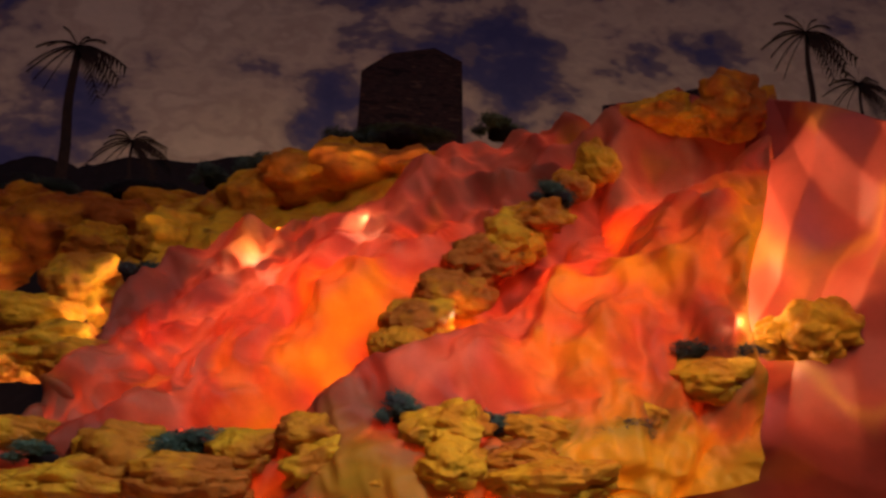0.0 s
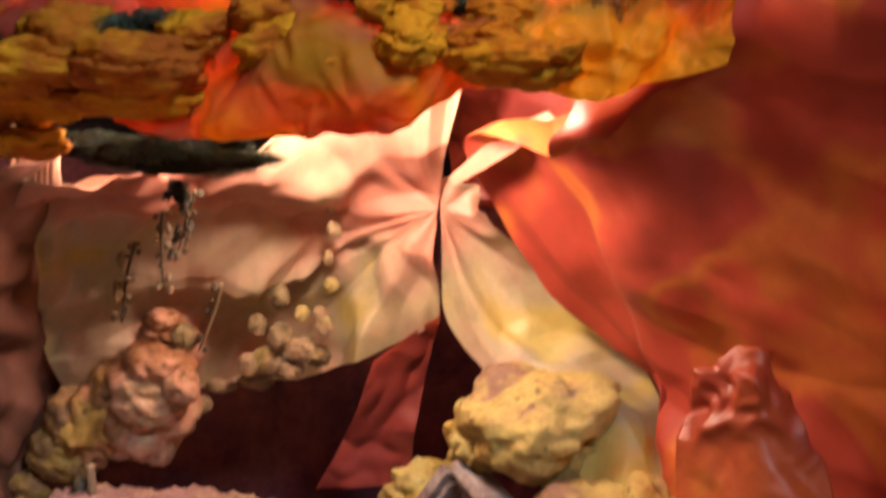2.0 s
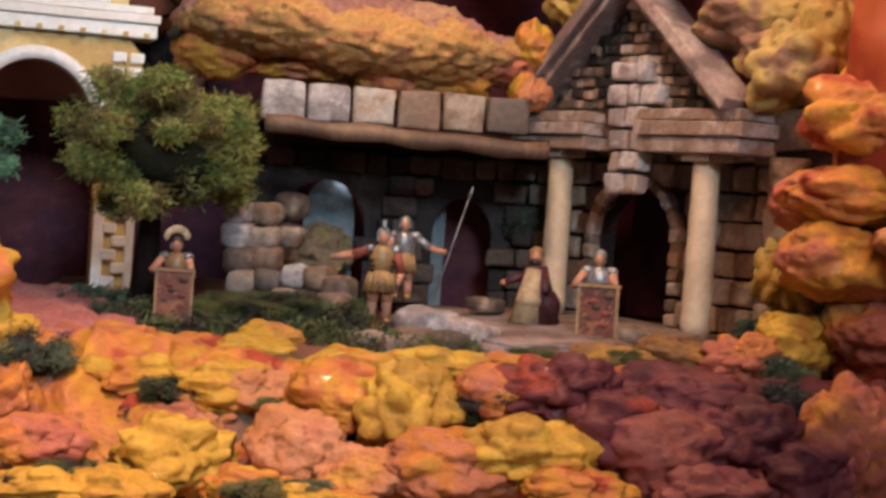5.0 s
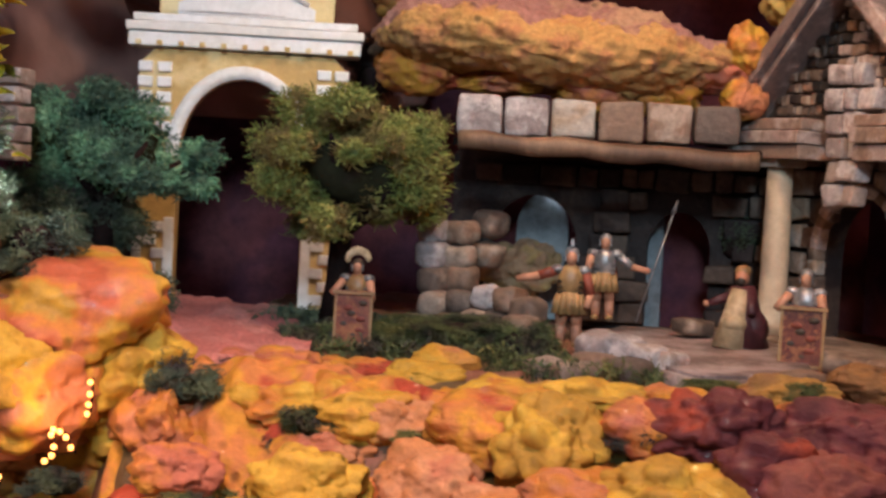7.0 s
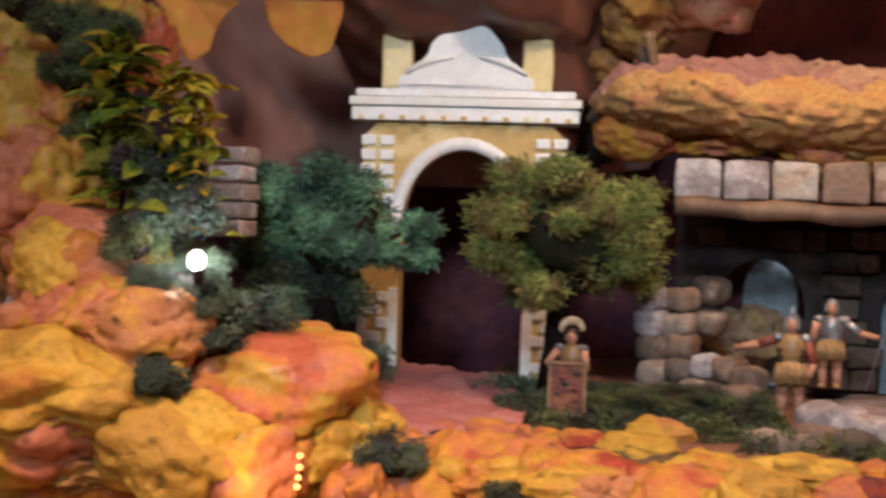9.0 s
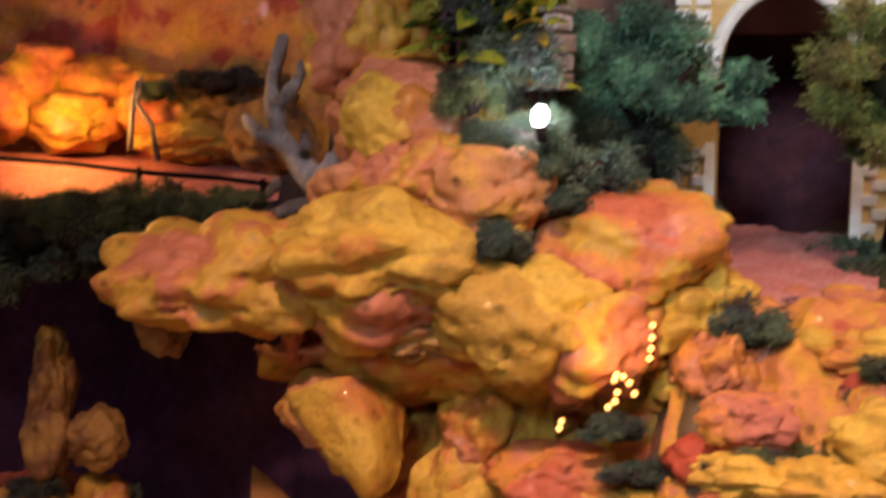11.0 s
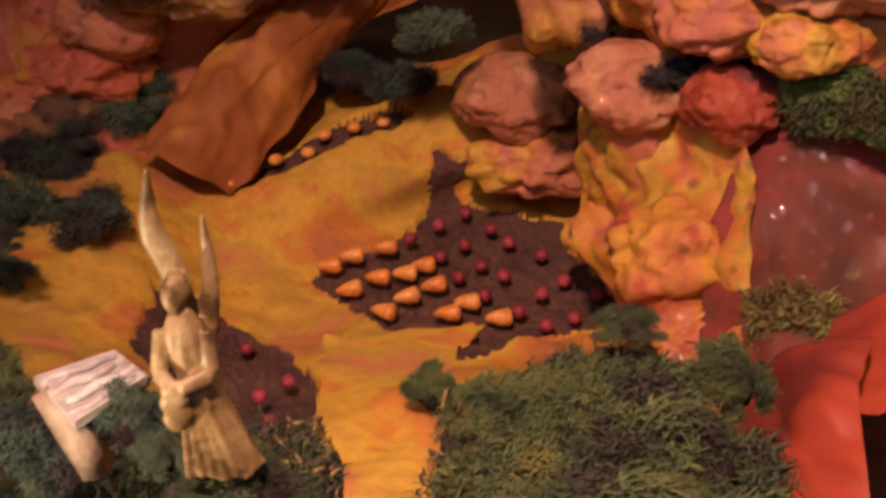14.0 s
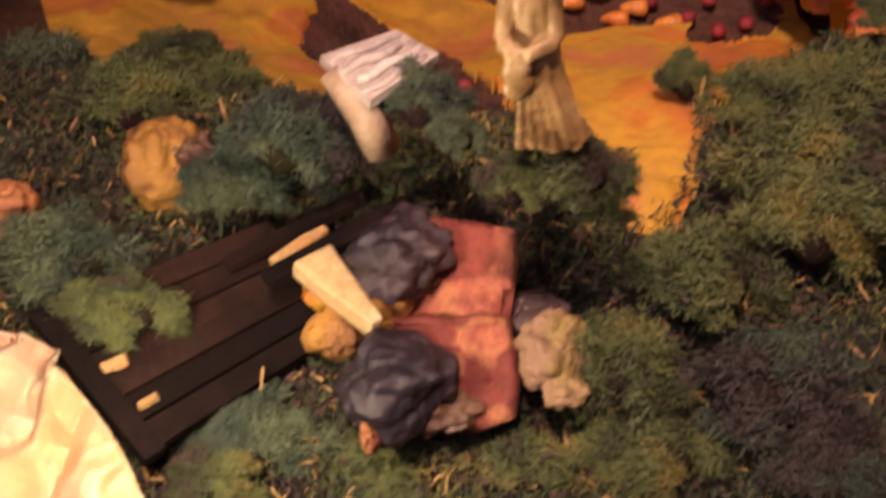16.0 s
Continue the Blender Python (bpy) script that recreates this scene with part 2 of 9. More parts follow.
STONE_LILAC = painted("chalky_lilac_stone", [(0.3, 0.25, 0.25), (0.46, 0.41, 0.42), (0.55, 0.5, 0.5), (0.36, 0.28, 0.25)], big=60, fine=220, bump=0.6, relief=140, spread=0.4)
STONE_PALE = painted("pale_stone", [(0.3, 0.25, 0.22), (0.45, 0.4, 0.36), (0.4, 0.3, 0.22)], big=30, fine=200, bump=0.5, relief=120, spread=0.5)
# darker tone of the stone; on the portico's back wall it includes shade
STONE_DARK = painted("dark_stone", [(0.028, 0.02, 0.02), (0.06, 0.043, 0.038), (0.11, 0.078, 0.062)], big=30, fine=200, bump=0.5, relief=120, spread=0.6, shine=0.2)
COLUMN = painted("cream_column", [(0.52, 0.42, 0.3), (0.68, 0.57, 0.42), (0.6, 0.47, 0.33)], big=25, fine=160, bump=0.3, relief=90, speckle=(0.85, 1.08))
PINNACLE = painted("cream_yellow_plaster", [(0.7, 0.56, 0.28), (0.8, 0.68, 0.4)], big=30, fine=160, bump=0.25, speckle=(0.88, 1.06))
GATE_WALL = painted("ochre_plaster", [(0.56, 0.36, 0.12), (0.74, 0.56, 0.26), (0.78, 0.64, 0.38)], big=25, fine=180, bump=0.3, relief=110, speckle=(0.85, 1.06))
WHITE = painted("white_plaster", [(0.8, 0.8, 0.82), (0.86, 0.86, 0.88), (0.8, 0.78, 0.76)], big=30, fine=180, bump=0.25, relief=110, speckle=(0.88, 1.05))
WOOD = painted("weathered_wood", [(0.1, 0.055, 0.035), (0.22, 0.13, 0.08), (0.3, 0.19, 0.12)], big=20, fine=220, bump=0.5, relief=120, streak=0.25)
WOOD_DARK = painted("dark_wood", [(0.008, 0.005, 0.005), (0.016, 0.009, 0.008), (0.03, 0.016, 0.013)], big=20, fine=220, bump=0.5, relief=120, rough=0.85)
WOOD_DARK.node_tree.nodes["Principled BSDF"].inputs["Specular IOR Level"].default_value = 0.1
SOIL = painted("dark_soil", [(0.05, 0.02, 0.015), (0.1, 0.04, 0.03), (0.14, 0.06, 0.04)], big=40, fine=260, bump=0.9, relief=180, rough=0.85)
PINK_SAND = painted("rose_sand", [(0.55, 0.18, 0.17), (0.66, 0.28, 0.26), (0.58, 0.24, 0.17)], big=25, fine=260, bump=0.8, relief=170, rough=0.7)
LEAF = painted("moss_green", [(0.055, 0.042, 0.03), (0.055, 0.07, 0.028), (0.1, 0.125, 0.042), (0.13, 0.15, 0.05), (0.19, 0.17, 0.045)], big=46, fine=300, bump=0.0, rough=0.7, spread=0.1)
# near-black tone painted for the shade deep inside moss and crowns
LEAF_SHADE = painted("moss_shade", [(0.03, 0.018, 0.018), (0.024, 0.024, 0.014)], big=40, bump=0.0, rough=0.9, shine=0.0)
LEAF_DARK = painted("deep_moss_green", [(0.045, 0.034, 0.035), (0.045, 0.072, 0.05), (0.1, 0.135, 0.075)], big=40, fine=300, bump=0.0, rough=0.7, spread=0.3)
LEAF_BLUE = painted("blue_green_lichen", [(0.06, 0.12, 0.08), (0.19, 0.4, 0.23), (0.4, 0.62, 0.37)], big=40, fine=300, bump=0.0, rough=0.7, spread=0.2)
CARROT = painted("carrot_orange", [(0.75, 0.24, 0.04), (0.85, 0.34, 0.08)], big=80, fine=300, bump=0.2, rough=0.4)
BEET = painted("beet_red", [(0.24, 0.02, 0.035), (0.38, 0.045, 0.06)], big=80, fine=300, bump=0.2, rough=0.6)
SKIN = painted("painted_skin", [(0.45, 0.2, 0.12), (0.55, 0.27, 0.17)], big=60, bump=0.1)
BRONZE = painted("painted_bronze", [(0.25, 0.14, 0.06), (0.4, 0.24, 0.1)], big=80, rough=0.4, bump=0.2)
STEEL = painted("painted_steel", [(0.18, 0.18, 0.19), (0.4, 0.4, 0.42)], big=90, rough=0.35, bump=0.2, metal=0.5)
CLOTH_RED = painted("painted_red_cloth", [(0.16, 0.03, 0.02), (0.3, 0.07, 0.04)], big=70, bump=0.2)
CLOTH_CREAM = painted("painted_cream_cloth", [(0.4, 0.3, 0.18), (0.55, 0.44, 0.3)], big=70, bump=0.2)
PLAIN_STATUE = painted("cream_resin", [(0.14, 0.08, 0.03), (0.36, 0.23, 0.09), (0.48, 0.34, 0.16), (0.58, 0.46, 0.28)], big=60, bump=0.2, rough=0.45)
# unseen room walls, kept pale so they bounce fill light onto the crib
ROOM = painted("room_bounce_plaster", [(0.46, 0.42, 0.46), (0.54, 0.5, 0.53)], big=2, fine=30, bump=0.1)


# ---- building helpers ----
def tri(v):
    v = v - math.floor(v)
    return abs(2 * v - 1)


def mesh_of(name, bm, mats, smooth=True):
    me = bpy.data.meshes.new(name)
    bm.to_mesh(me)
    bm.free()
    for m in mats if isinstance(mats, (list, tuple)) else [mats]:
        me.materials.append(m)
    if smooth:
        me.polygons.foreach_set("use_smooth", [True] * len(me.polygons))
    return me


def part(name, bm, material, parent, label="", at=None, smooth=False):
    """Links a bmesh as one mesh object under a thing or under a part."""
    ob = new(name, mesh_of(name, bm, material, smooth))
    ob.parent = parent
    if at is not None:
        ob.matrix_basis = at
    return tagged(ob, label)


def empty(name, m, label, category, group="", kind=""):
    ob = new(name)
    ob.matrix_basis = m
    ob.empty_display_size = 0.02
    return tagged(ob, label, category, group, kind)


def box(sx, sy, sz, at=(0, 0, 0), bevel=0.0, wobble=0.0, seed=0, cuts=0):
    bm = bmesh.new()
    bmesh.ops.create_cube(bm, size=1, matrix=Matrix.Diagonal((sx, sy, sz, 1)))
    if bevel:
        bmesh.ops.bevel(bm, geom=bm.edges[:], offset=bevel, segments=2, affect="EDGES", profile=0.6)
    if cuts:
        bmesh.ops.subdivide_edges(bm, edges=bm.edges[:], cuts=cuts, use_grid_fill=True)
    if wobble:
        for v in bm.verts:
            v.co += noise.noise_vector(v.co * 60 + Vector((seed * 7.3, seed, 0))) * wobble
    bmesh.ops.translate(bm, vec=at, verts=bm.verts)
    return bm


def tube(points, radii, sides=10, cap=True):
    """A round bar along points with its own radius at each."""
    bm, rings = bmesh.new(), []
    pts = [Vector(p) for p in points]
    for k, p in enumerate(pts):
        ahead = (pts[min(k + 1, len(pts) - 1)] - pts[max(k - 1, 0)]).normalized()
        side = ahead.orthogonal().normalized() if abs(ahead.z) > 0.9 else ahead.cross(Vector((0, 0, 1))).normalized()
        over = side.cross(ahead)
        rings.append([bm.verts.new(p + (side * math.cos(a) + over * math.sin(a)) * radii[k]) for a in [2 * math.pi * n / sides for n in range(sides)]])
    for a, b in zip(rings, rings[1:]):
        for n in range(sides):
            bm.faces.new((a[n], a[(n + 1) % sides], b[(n + 1) % sides], b[n]))
    if cap:
        bm.faces.new(rings[0][::-1])
        bm.faces.new(rings[-1])
    bmesh.ops.recalc_face_normals(bm, faces=bm.faces[:])
    return bm


def cubic(a, b, c, d, t):
    return 0.5 * (2 * b + (c - a) * t + (2 * a - 5 * b + 4 * c - d) * t * t + (3 * b - a - 3 * c + d) * t * t * t)


def along(seq, s):
    k = min(int(s), len(seq) - 2)
    g = lambda i: seq[max(0, min(len(seq) - 1, i))]  # noqa: E731
    return cubic(g(k - 1), g(k), g(k + 1), g(k + 2), s - k)


def crumple(p, seed, size):
    """Sharp folds, as in crushed paper."""
    rnd = random.Random(seed)
    w = p + noise.noise_vector(p * (0.45 / size)) * size * 0.8
    h = 0.0
    for k in range(5):
        d = Vector((rnd.uniform(-1, 1), rnd.uniform(-1, 1), rnd.uniform(-1, 1))).normalized()
        h += (tri(w.dot(d) / (size * (2.2, 1.5, 1.0, 0.6, 0.36)[k]) + rnd.random()) - 0.5) * (1.1, 0.9, 0.6, 0.36, 0.2)[k] * (0.6 + noise.noise(p * (0.3 / size) + d * 5))
    return h + 0.35 * noise.noise(p * (2.2 / size))


def sheet(name, net, nu, nv, material, label, category, amp=0.008, size=0.07, seed=1, ragged=0.0, kind="", thick=0.0008, shape=None, smooth=True):
    """A sheet laid over a net of points, with folds."""
    net = [[Vector(p) for p in row] for row in net]
    ru, rv = len(net) - 1, len(net[0]) - 1
    grid = []
    for i in range(nu + 1):
        rows_here = [along(col, ru * i / nu) for col in zip(*net)]
        grid.append([along(rows_here, rv * j / nv) for j in range(nv + 1)])
    bm = bmesh.new()
    vs = []
    for i in range(nu + 1):
        for j in range(nv + 1):
            p = grid[i][j]
            du = grid[min(i + 1, nu)][j] - grid[max(i - 1, 0)][j]
            dv = grid[i][min(j + 1, nv)] - grid[i][max(j - 1, 0)]
            n = du.cross(dv)
            n = n.normalized() if n.length > 1e-9 else Vector((0, -1, 0))
            q = p + n * (crumple(p, seed, size) * amp + (shape(p) if shape else 0.0))
            if ragged and (i in (0, nu) or j in (0, nv)):
                q += noise.noise_vector(p * 40) * ragged
            vs.append(bm.verts.new(q))
    w = nv + 1
    for i in range(nu):
        for j in range(nv):
            bm.faces.new((vs[i * w + j], vs[i * w + j + 1], vs[(i + 1) * w + j + 1], vs[(i + 1) * w + j]))
    ob = new(name, mesh_of(name, bm, material, smooth))
    if thick:
        mod = ob.modifiers.new("thickness", "SOLIDIFY")
        mod.thickness, mod.offset = thick, 0
    return tagged(ob, label, category, kind=kind)


def lump_mesh(name, seed, subdiv=4, lumps=0.32, pits=0.05, freq=1.3, knobs=0.0):
    """A foam boulder of about unit radius: swollen lobes that meet in creases, pits and blisters."""
    bm = bmesh.new()
    bmesh.ops.create_icosphere(bm, subdivisions=subdiv, radius=1)
    off = Vector((seed * 3.1, seed * 1.7, seed * 5.3))
    for v in bm.verts:
        p = v.co.copy()
        w = p + noise.noise_vector(p * 1.1 + off) * 0.35
        d, _ = noise.voronoi(w * freq + off)
        h = lumps * (0.6 - d[0]) + 0.38 * noise.noise(p * 0.85 + off) + 0.1 * noise.noise(p * 3.3 + off) + (0.1 * (0.3 - abs(noise.noise(p * 2.1 + off * 2))) if pits else 0.0)
        h += (lumps * 0.55 if knobs > 0.15 else 0.1) * min(0.3, d[1] - d[0]) - 0.06
        e, _ = noise.voronoi(w * 2.6 + off * 1.3)
        h += (0.6 * knobs if knobs else 0.05) * (min(0.26, e[1] - e[0]) - 0.13)
        d2, _ = noise.voronoi(p * 4.6 + off)
        h -= pits * max(0.0, 0.3 - d2[0]) * 3.5 * (noise.noise(p * 2 + off) > 0.02)
        h += 0.045 * noise.noise(p * 7 + off) + 0.028 * noise.noise(p * 15 + off)
        if knobs:
            d4, _ = noise.voronoi(p * 6.0 + off)
            h += 0.3 * knobs * (0.4 - d4[0])
        v.co = p * (1.0 + h)
    me = bpy.data.meshes.new(name)
    bm.to_mesh(me)
    bm.free()
    me.polygons.foreach_set("use_smooth", [True] * len(me.polygons))
    return me


LUMPS = {}
ROCK_WORDS = {"Y": "ochre-yellow", "O": "orange", "P": "rose-pink", "R": "brick-red", "M": "dark maroon", "B": "brown", "G": "pale yellow-grey", "D": "deep golden-orange", "E": "ochre and rose", "T": "grey-tan", "V": "rose and ochre", "K": "dark slate-grey"}
rock_count = [0]


def rock(at, radii, colour, yaw=0.0, tilt=0.0, smooth=False):
    """A painted foam boulder."""
    n = rock_count[0] = rock_count[0] + 1
    if colour == "D":
        radii = [1.12 * r for r in radii]
    knobbly = 0.0 if smooth or colour == "K" else 0.14 if colour == "G" else 0.24 if -0.12 < at[2] < 0.035 and at[0] > -0.26 else 0.13 if colour == "D" else 0.08 if at[0] > -0.28 and at[2] > 0 else 0.0
    if not knobbly and colour in "YO" and n % 3:
        colour = "E"
    key = (colour, n * 5 % 6, knobbly)
    if key not in LUMPS:
        LUMPS[key] = lump_mesh("boulder", key[1] + 1, 5, (0.46 if knobbly > 0.1 else 0.34) if key[1] % 2 else (0.34 if knobbly > 0.1 else 0.24), 0.2, 0.9 + 0.2 * key[1], knobbly)
        LUMPS[key].materials.append(FOAM[colour])
    ob = new("boulder", LUMPS[key])
    spin = pose(0, 0, 0, 0, 0, (n * 137) % 4 * 90) if abs(radii[0] - radii[2]) < 0.25 * radii[0] else Matrix()
    ob.matrix_basis = Matrix.Translation(at) @ pose(0, 0, 0, 0, 0, yaw) @ pose(0, 0, 0, 0, tilt, 0) @ Matrix.Diagonal((*[r * (1.12 if knobbly else 1.2) for r in radii], 1)) @ spin
    size = "small" if max(radii) < 0.014 else "large" if max(radii) > 0.04 else "rounded"
    return tagged(ob, f"{size} {ROCK_WORDS[colour]} painted foam boulder of the crib landscape", "boulder", "foam boulders")


def curled(verts, faces, root, go, side, length, width, curl):
    """One flat thread that curls over, added to a list of corners and faces."""
    over = go.cross(side)
    b = len(verts)
    for s, w in ((0.0, 0.8), (0.35, 1.0), (0.7, 0.8)):
        a = curl * s
        q = root + (go * math.sin(a) + over * (1 - math.cos(a))) * (length / curl)
        verts += [tuple(q - side * width * w), tuple(q + side * width * w)]
    verts.append(tuple(root + (go * math.sin(curl) + over * (1 - math.cos(curl))) * (length / curl)))
    faces += [(b, b + 1, b + 3, b + 2), (b + 2, b + 3, b + 5, b + 4), (b + 4, b + 5, b + 6)]


def tuft_mesh(name, seed, lobes, blades, length, width, lobe=0.36, low=-0.35):
    """A clump of small lobes, each of many short curling blades, within about a unit ball."""
    rnd = random.Random(seed)
    any_way = lambda: Vector((rnd.gauss(0, 1), rnd.gauss(0, 1), rnd.gauss(0, 1))).normalized()  # noqa: E731
    verts, faces = [], []
    for n in range(lobes):
        d = any_way()
        if d.z < low:
            d.z = -d.z
        c, size = d * rnd.uniform(0.3, 0.86), lobe * rnd.uniform(0.6, 1.2)
        for _ in range(blades):
            e = any_way()
            root = c + e * size * rnd.uniform(0.35, 1.0)
            go = (e * 0.7 + d * 0.3 + any_way() * 1.1).normalized()
            curled(verts, faces, root, go, go.cross(any_way()).normalized(), length * rnd.uniform(0.5, 1.5), width * rnd.uniform(0.6, 1.4), rnd.uniform(1.5, 4.5))
    me = bpy.data.meshes.new(name)
    me.from_pydata(verts, [], faces)
    return me


TUFTS = {}
LEAF_TREE = painted("tree_moss_green", [(0.07, 0.06, 0.02), (0.075, 0.11, 0.025), (0.15, 0.19, 0.04), (0.28, 0.29, 0.07), (0.16, 0.12, 0.035)], big=34, fine=300, bump=0.0, rough=0.7)
MOSS_MATS = {"t": LEAF_TREE, "g": LEAF, "d": LEAF_DARK, "b": LEAF_BLUE, "y": painted("yellow_green_leaf", [(0.16, 0.16, 0.02), (0.34, 0.32, 0.04), (0.5, 0.42, 0.06)], big=60, bump=0.0, rough=0.5)}
MOSS_WORDS = {"t": "green", "g": "olive-green", "d": "dark green", "b": "blue-green", "y": "yellow-green"}
moss_count = [0]


def moss(at, radii, shade, yaw=0.0):
    """A cushion of dried moss."""
    n = moss_count[0] = moss_count[0] + 1
    big, near = max(radii) > 0.03, at[1] < 0.52
    key = (shade, n % 3, big, near)
    if key not in TUFTS:
        TUFTS[key] = tuft_mesh("moss", n % 3 + 1, *((34, 270, 0.23, 0.0105, 0.27) if near else (16, 560, 0.17, 0.0075, 0.36) if big else (9, 300, 0.28, 0.015, 0.36)))
        TUFTS[key].materials.append(MOSS_MATS[shade])
        # dark core stands in for the shade between the blades
        TUFTS[(*key, "core")] = lump_mesh("moss_shade_core", n % 3 + 4, 3, 0.3, 0.0)
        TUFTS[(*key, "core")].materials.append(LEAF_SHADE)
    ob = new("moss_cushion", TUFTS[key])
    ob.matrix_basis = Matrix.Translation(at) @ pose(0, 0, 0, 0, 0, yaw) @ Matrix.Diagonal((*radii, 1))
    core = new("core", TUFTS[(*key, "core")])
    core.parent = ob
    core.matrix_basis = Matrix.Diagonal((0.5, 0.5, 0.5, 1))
    return tagged(ob, f"{'broad' if big else 'small'} {MOSS_WORDS[shade]} cushion of dried moss on the rocks", "moss", "moss cushions")


def rubble(name, items, label):
    """Many small foam lumps in one mesh, for what nobody could count."""
    base = [lump_mesh("lump", k + 1, 3, 0.36, 0.06, 1.3) for k in range(3)]
    data = []
    for me in base:
        co = np.empty(len(me.vertices) * 3)
        me.vertices.foreach_get("co", co)
        data.append((co.reshape(-1, 3), np.array([p.vertices[:] for p in me.polygons])))
    mats = sorted({c for _, _, c, _ in items})
    vs, fs, idx, start = [], [], [], 0
    for k, (at, radii, c, turn) in enumerate(items):
        co, tri_ids = data[k % 3]
        m = np.array((Matrix.Translation(at) @ pose(0, 0, 0, turn / 3, 0, turn) @ Matrix.Diagonal((*radii, 1))))
        vs.append(co @ m[:3, :3].T + m[:3, 3])
        fs.append(tri_ids + start)
        idx += [mats.index(c)] * len(tri_ids)
        start += len(co)
    me = bpy.data.meshes.new(name)
    me.from_pydata(np.concatenate(vs).tolist(), [], np.concatenate(fs).tolist())
    for c in mats:
        me.materials.append(FOAM[c])
    me.polygons.foreach_set("material_index", idx)
    me.polygons.foreach_set("use_smooth", [True] * len(me.polygons))
    return tagged(new(name, me), label, "rubble", kind="stuff")


def swollen(p):
    """Foam swellings along a bank's surface, in metres."""
    d, _ = noise.voronoi(p * 26)
    e, _ = noise.voronoi(p * 70)
    return 0.016 * (0.5 - d[0]) + 0.006 * (0.45 - e[0]) + 0.004 * noise.noise(p * 60)


def strands(name, net, count, length, width, material, label, seed, gap=None):
    """Loose threads of moss strewn over a net of points."""
    net = [[Vector(p) for p in row] for row in net]
    ru, rv = len(net) - 1, len(net[0]) - 1
    rnd = random.Random(seed)
    verts, faces = [], []
    for _ in range(count):
        u, v = rnd.random() * ru, rnd.random() * rv
        root = along([along(col, u) for col in zip(*net)], v) + Vector((0, 0, rnd.uniform(-0.002, 0.012)))
        if gap and inside_of(gap, root.x, root.y):
            continue
        go = Vector((rnd.gauss(0, 1), rnd.gauss(0, 1), rnd.gauss(0.5, 0.8))).normalized()
        side = go.cross(Vector((rnd.gauss(0, 1), rnd.gauss(0, 1), rnd.gauss(0, 1)))).normalized()
        curled(verts, faces, root, go, side, length * rnd.uniform(0.5, 1.6), width * rnd.uniform(0.6, 1.4), rnd.uniform(1.5, 4.5))
    me = bpy.data.meshes.new(name)
    me.from_pydata(verts, [], faces)
    me.materials.append(material)
    return tagged(new(name, me), label, "moss", kind="stuff")


# ---- the room and the display's ground ----
def room():
    for name, sx, sy, sz, at in (("floor", 3.1, 3.1, 0.1, (-0.15, 0.14, -0.62)), ("ceiling", 3.1, 3.1, 0.1, (-0.15, 0.14, 1.95)), ("wall_north", 3.1, 0.1, 2.47, (-0.15, 1.74, 0.665)), ("wall_south", 3.1, 0.1, 2.47, (-0.15, -1.46, 0.665)), ("wall_east", 0.1, 3.3, 2.47, (1.45, 0.14, 0.665)), ("wall_west", 0.1, 3.3, 2.47, (-1.75, 0.14, 0.665))):
        ob = new(name, mesh_of(name, box(sx, sy, sz), ROOM, False))
        ob.location = at
        tagged(ob, "plain unseen room surface round the crib, pale to bounce light", "room", kind="structure")


room()

# backdrop: a printed evening sky on a bent board
SKY = painted("printed_sky", [(0.07, 0.07, 0.16), (0.09, 0.085, 0.17), (0.2, 0.15, 0.17), (0.48, 0.35, 0.25), (0.58, 0.43, 0.29), (0.5, 0.36, 0.25), (0.62, 0.47, 0.32)], span=0.3, big=5.6, fine=30, bump=0.04, relief=20, rough=0.85, streak=1.4, spread=0.0, detail=4.5, speckle=(0.9, 1.06), shine=0.1)
INK = painted("printed_dark_ink", [(0.006, 0.004, 0.008), (0.012, 0.008, 0.011)], big=20, bump=0.0, rough=0.9, shine=0.1)
INK_BROWN = painted("printed_brown_ink", [(0.012, 0.007, 0.008), (0.028, 0.015, 0.012)], big=20, bump=0.0, rough=0.9, shine=0.1)
INK_RUIN = painted("printed_ruin_ink", [(0.008, 0.004, 0.006), (0.03, 0.014, 0.014), (0.016, 0.008, 0.01), (0.05, 0.025, 0.02)], big=30, fine=160, bump=0.0, rough=0.9, shine=0.1, streak=4.0, spread=0.0)
BACK_Y = 1.5
bm = bmesh.new()
cols = 40
ring = []
for k in range(cols + 1):
    x = -1.5 + 2.7 * k / cols
    y = BACK_Y + 0.002 - 0.10 * max(0, abs(x + 0.1) - 0.9) ** 2
    ring.append((bm.verts.new((x, y, -0.6)), bm.verts.new((x, y, 1.75))))
for a, b in zip(ring, ring[1:]):
    bm.faces.new((a[0], b[0], b[1], a[1]))
backdrop = new("backdrop", mesh_of("backdrop", bm, SKY))
mod = backdrop.modifiers.new("thickness", "SOLIDIFY")
mod.thickness, mod.offset = 0.004, 1
tagged(backdrop, "printed backdrop board of a dusky cloudy sky with palms", "backdrop", kind="structure")


def flat_piece(name, outline, material, at, label=""):
    """A flat printed shape on the backdrop."""
    b = bmesh.new()
    b.faces.new([b.verts.new((x, 0, z)) for x, z in outline])
    bmesh.ops.triangulate(b, faces=b.faces[:])
    return part(name, b, material, backdrop, label, pose(*at))


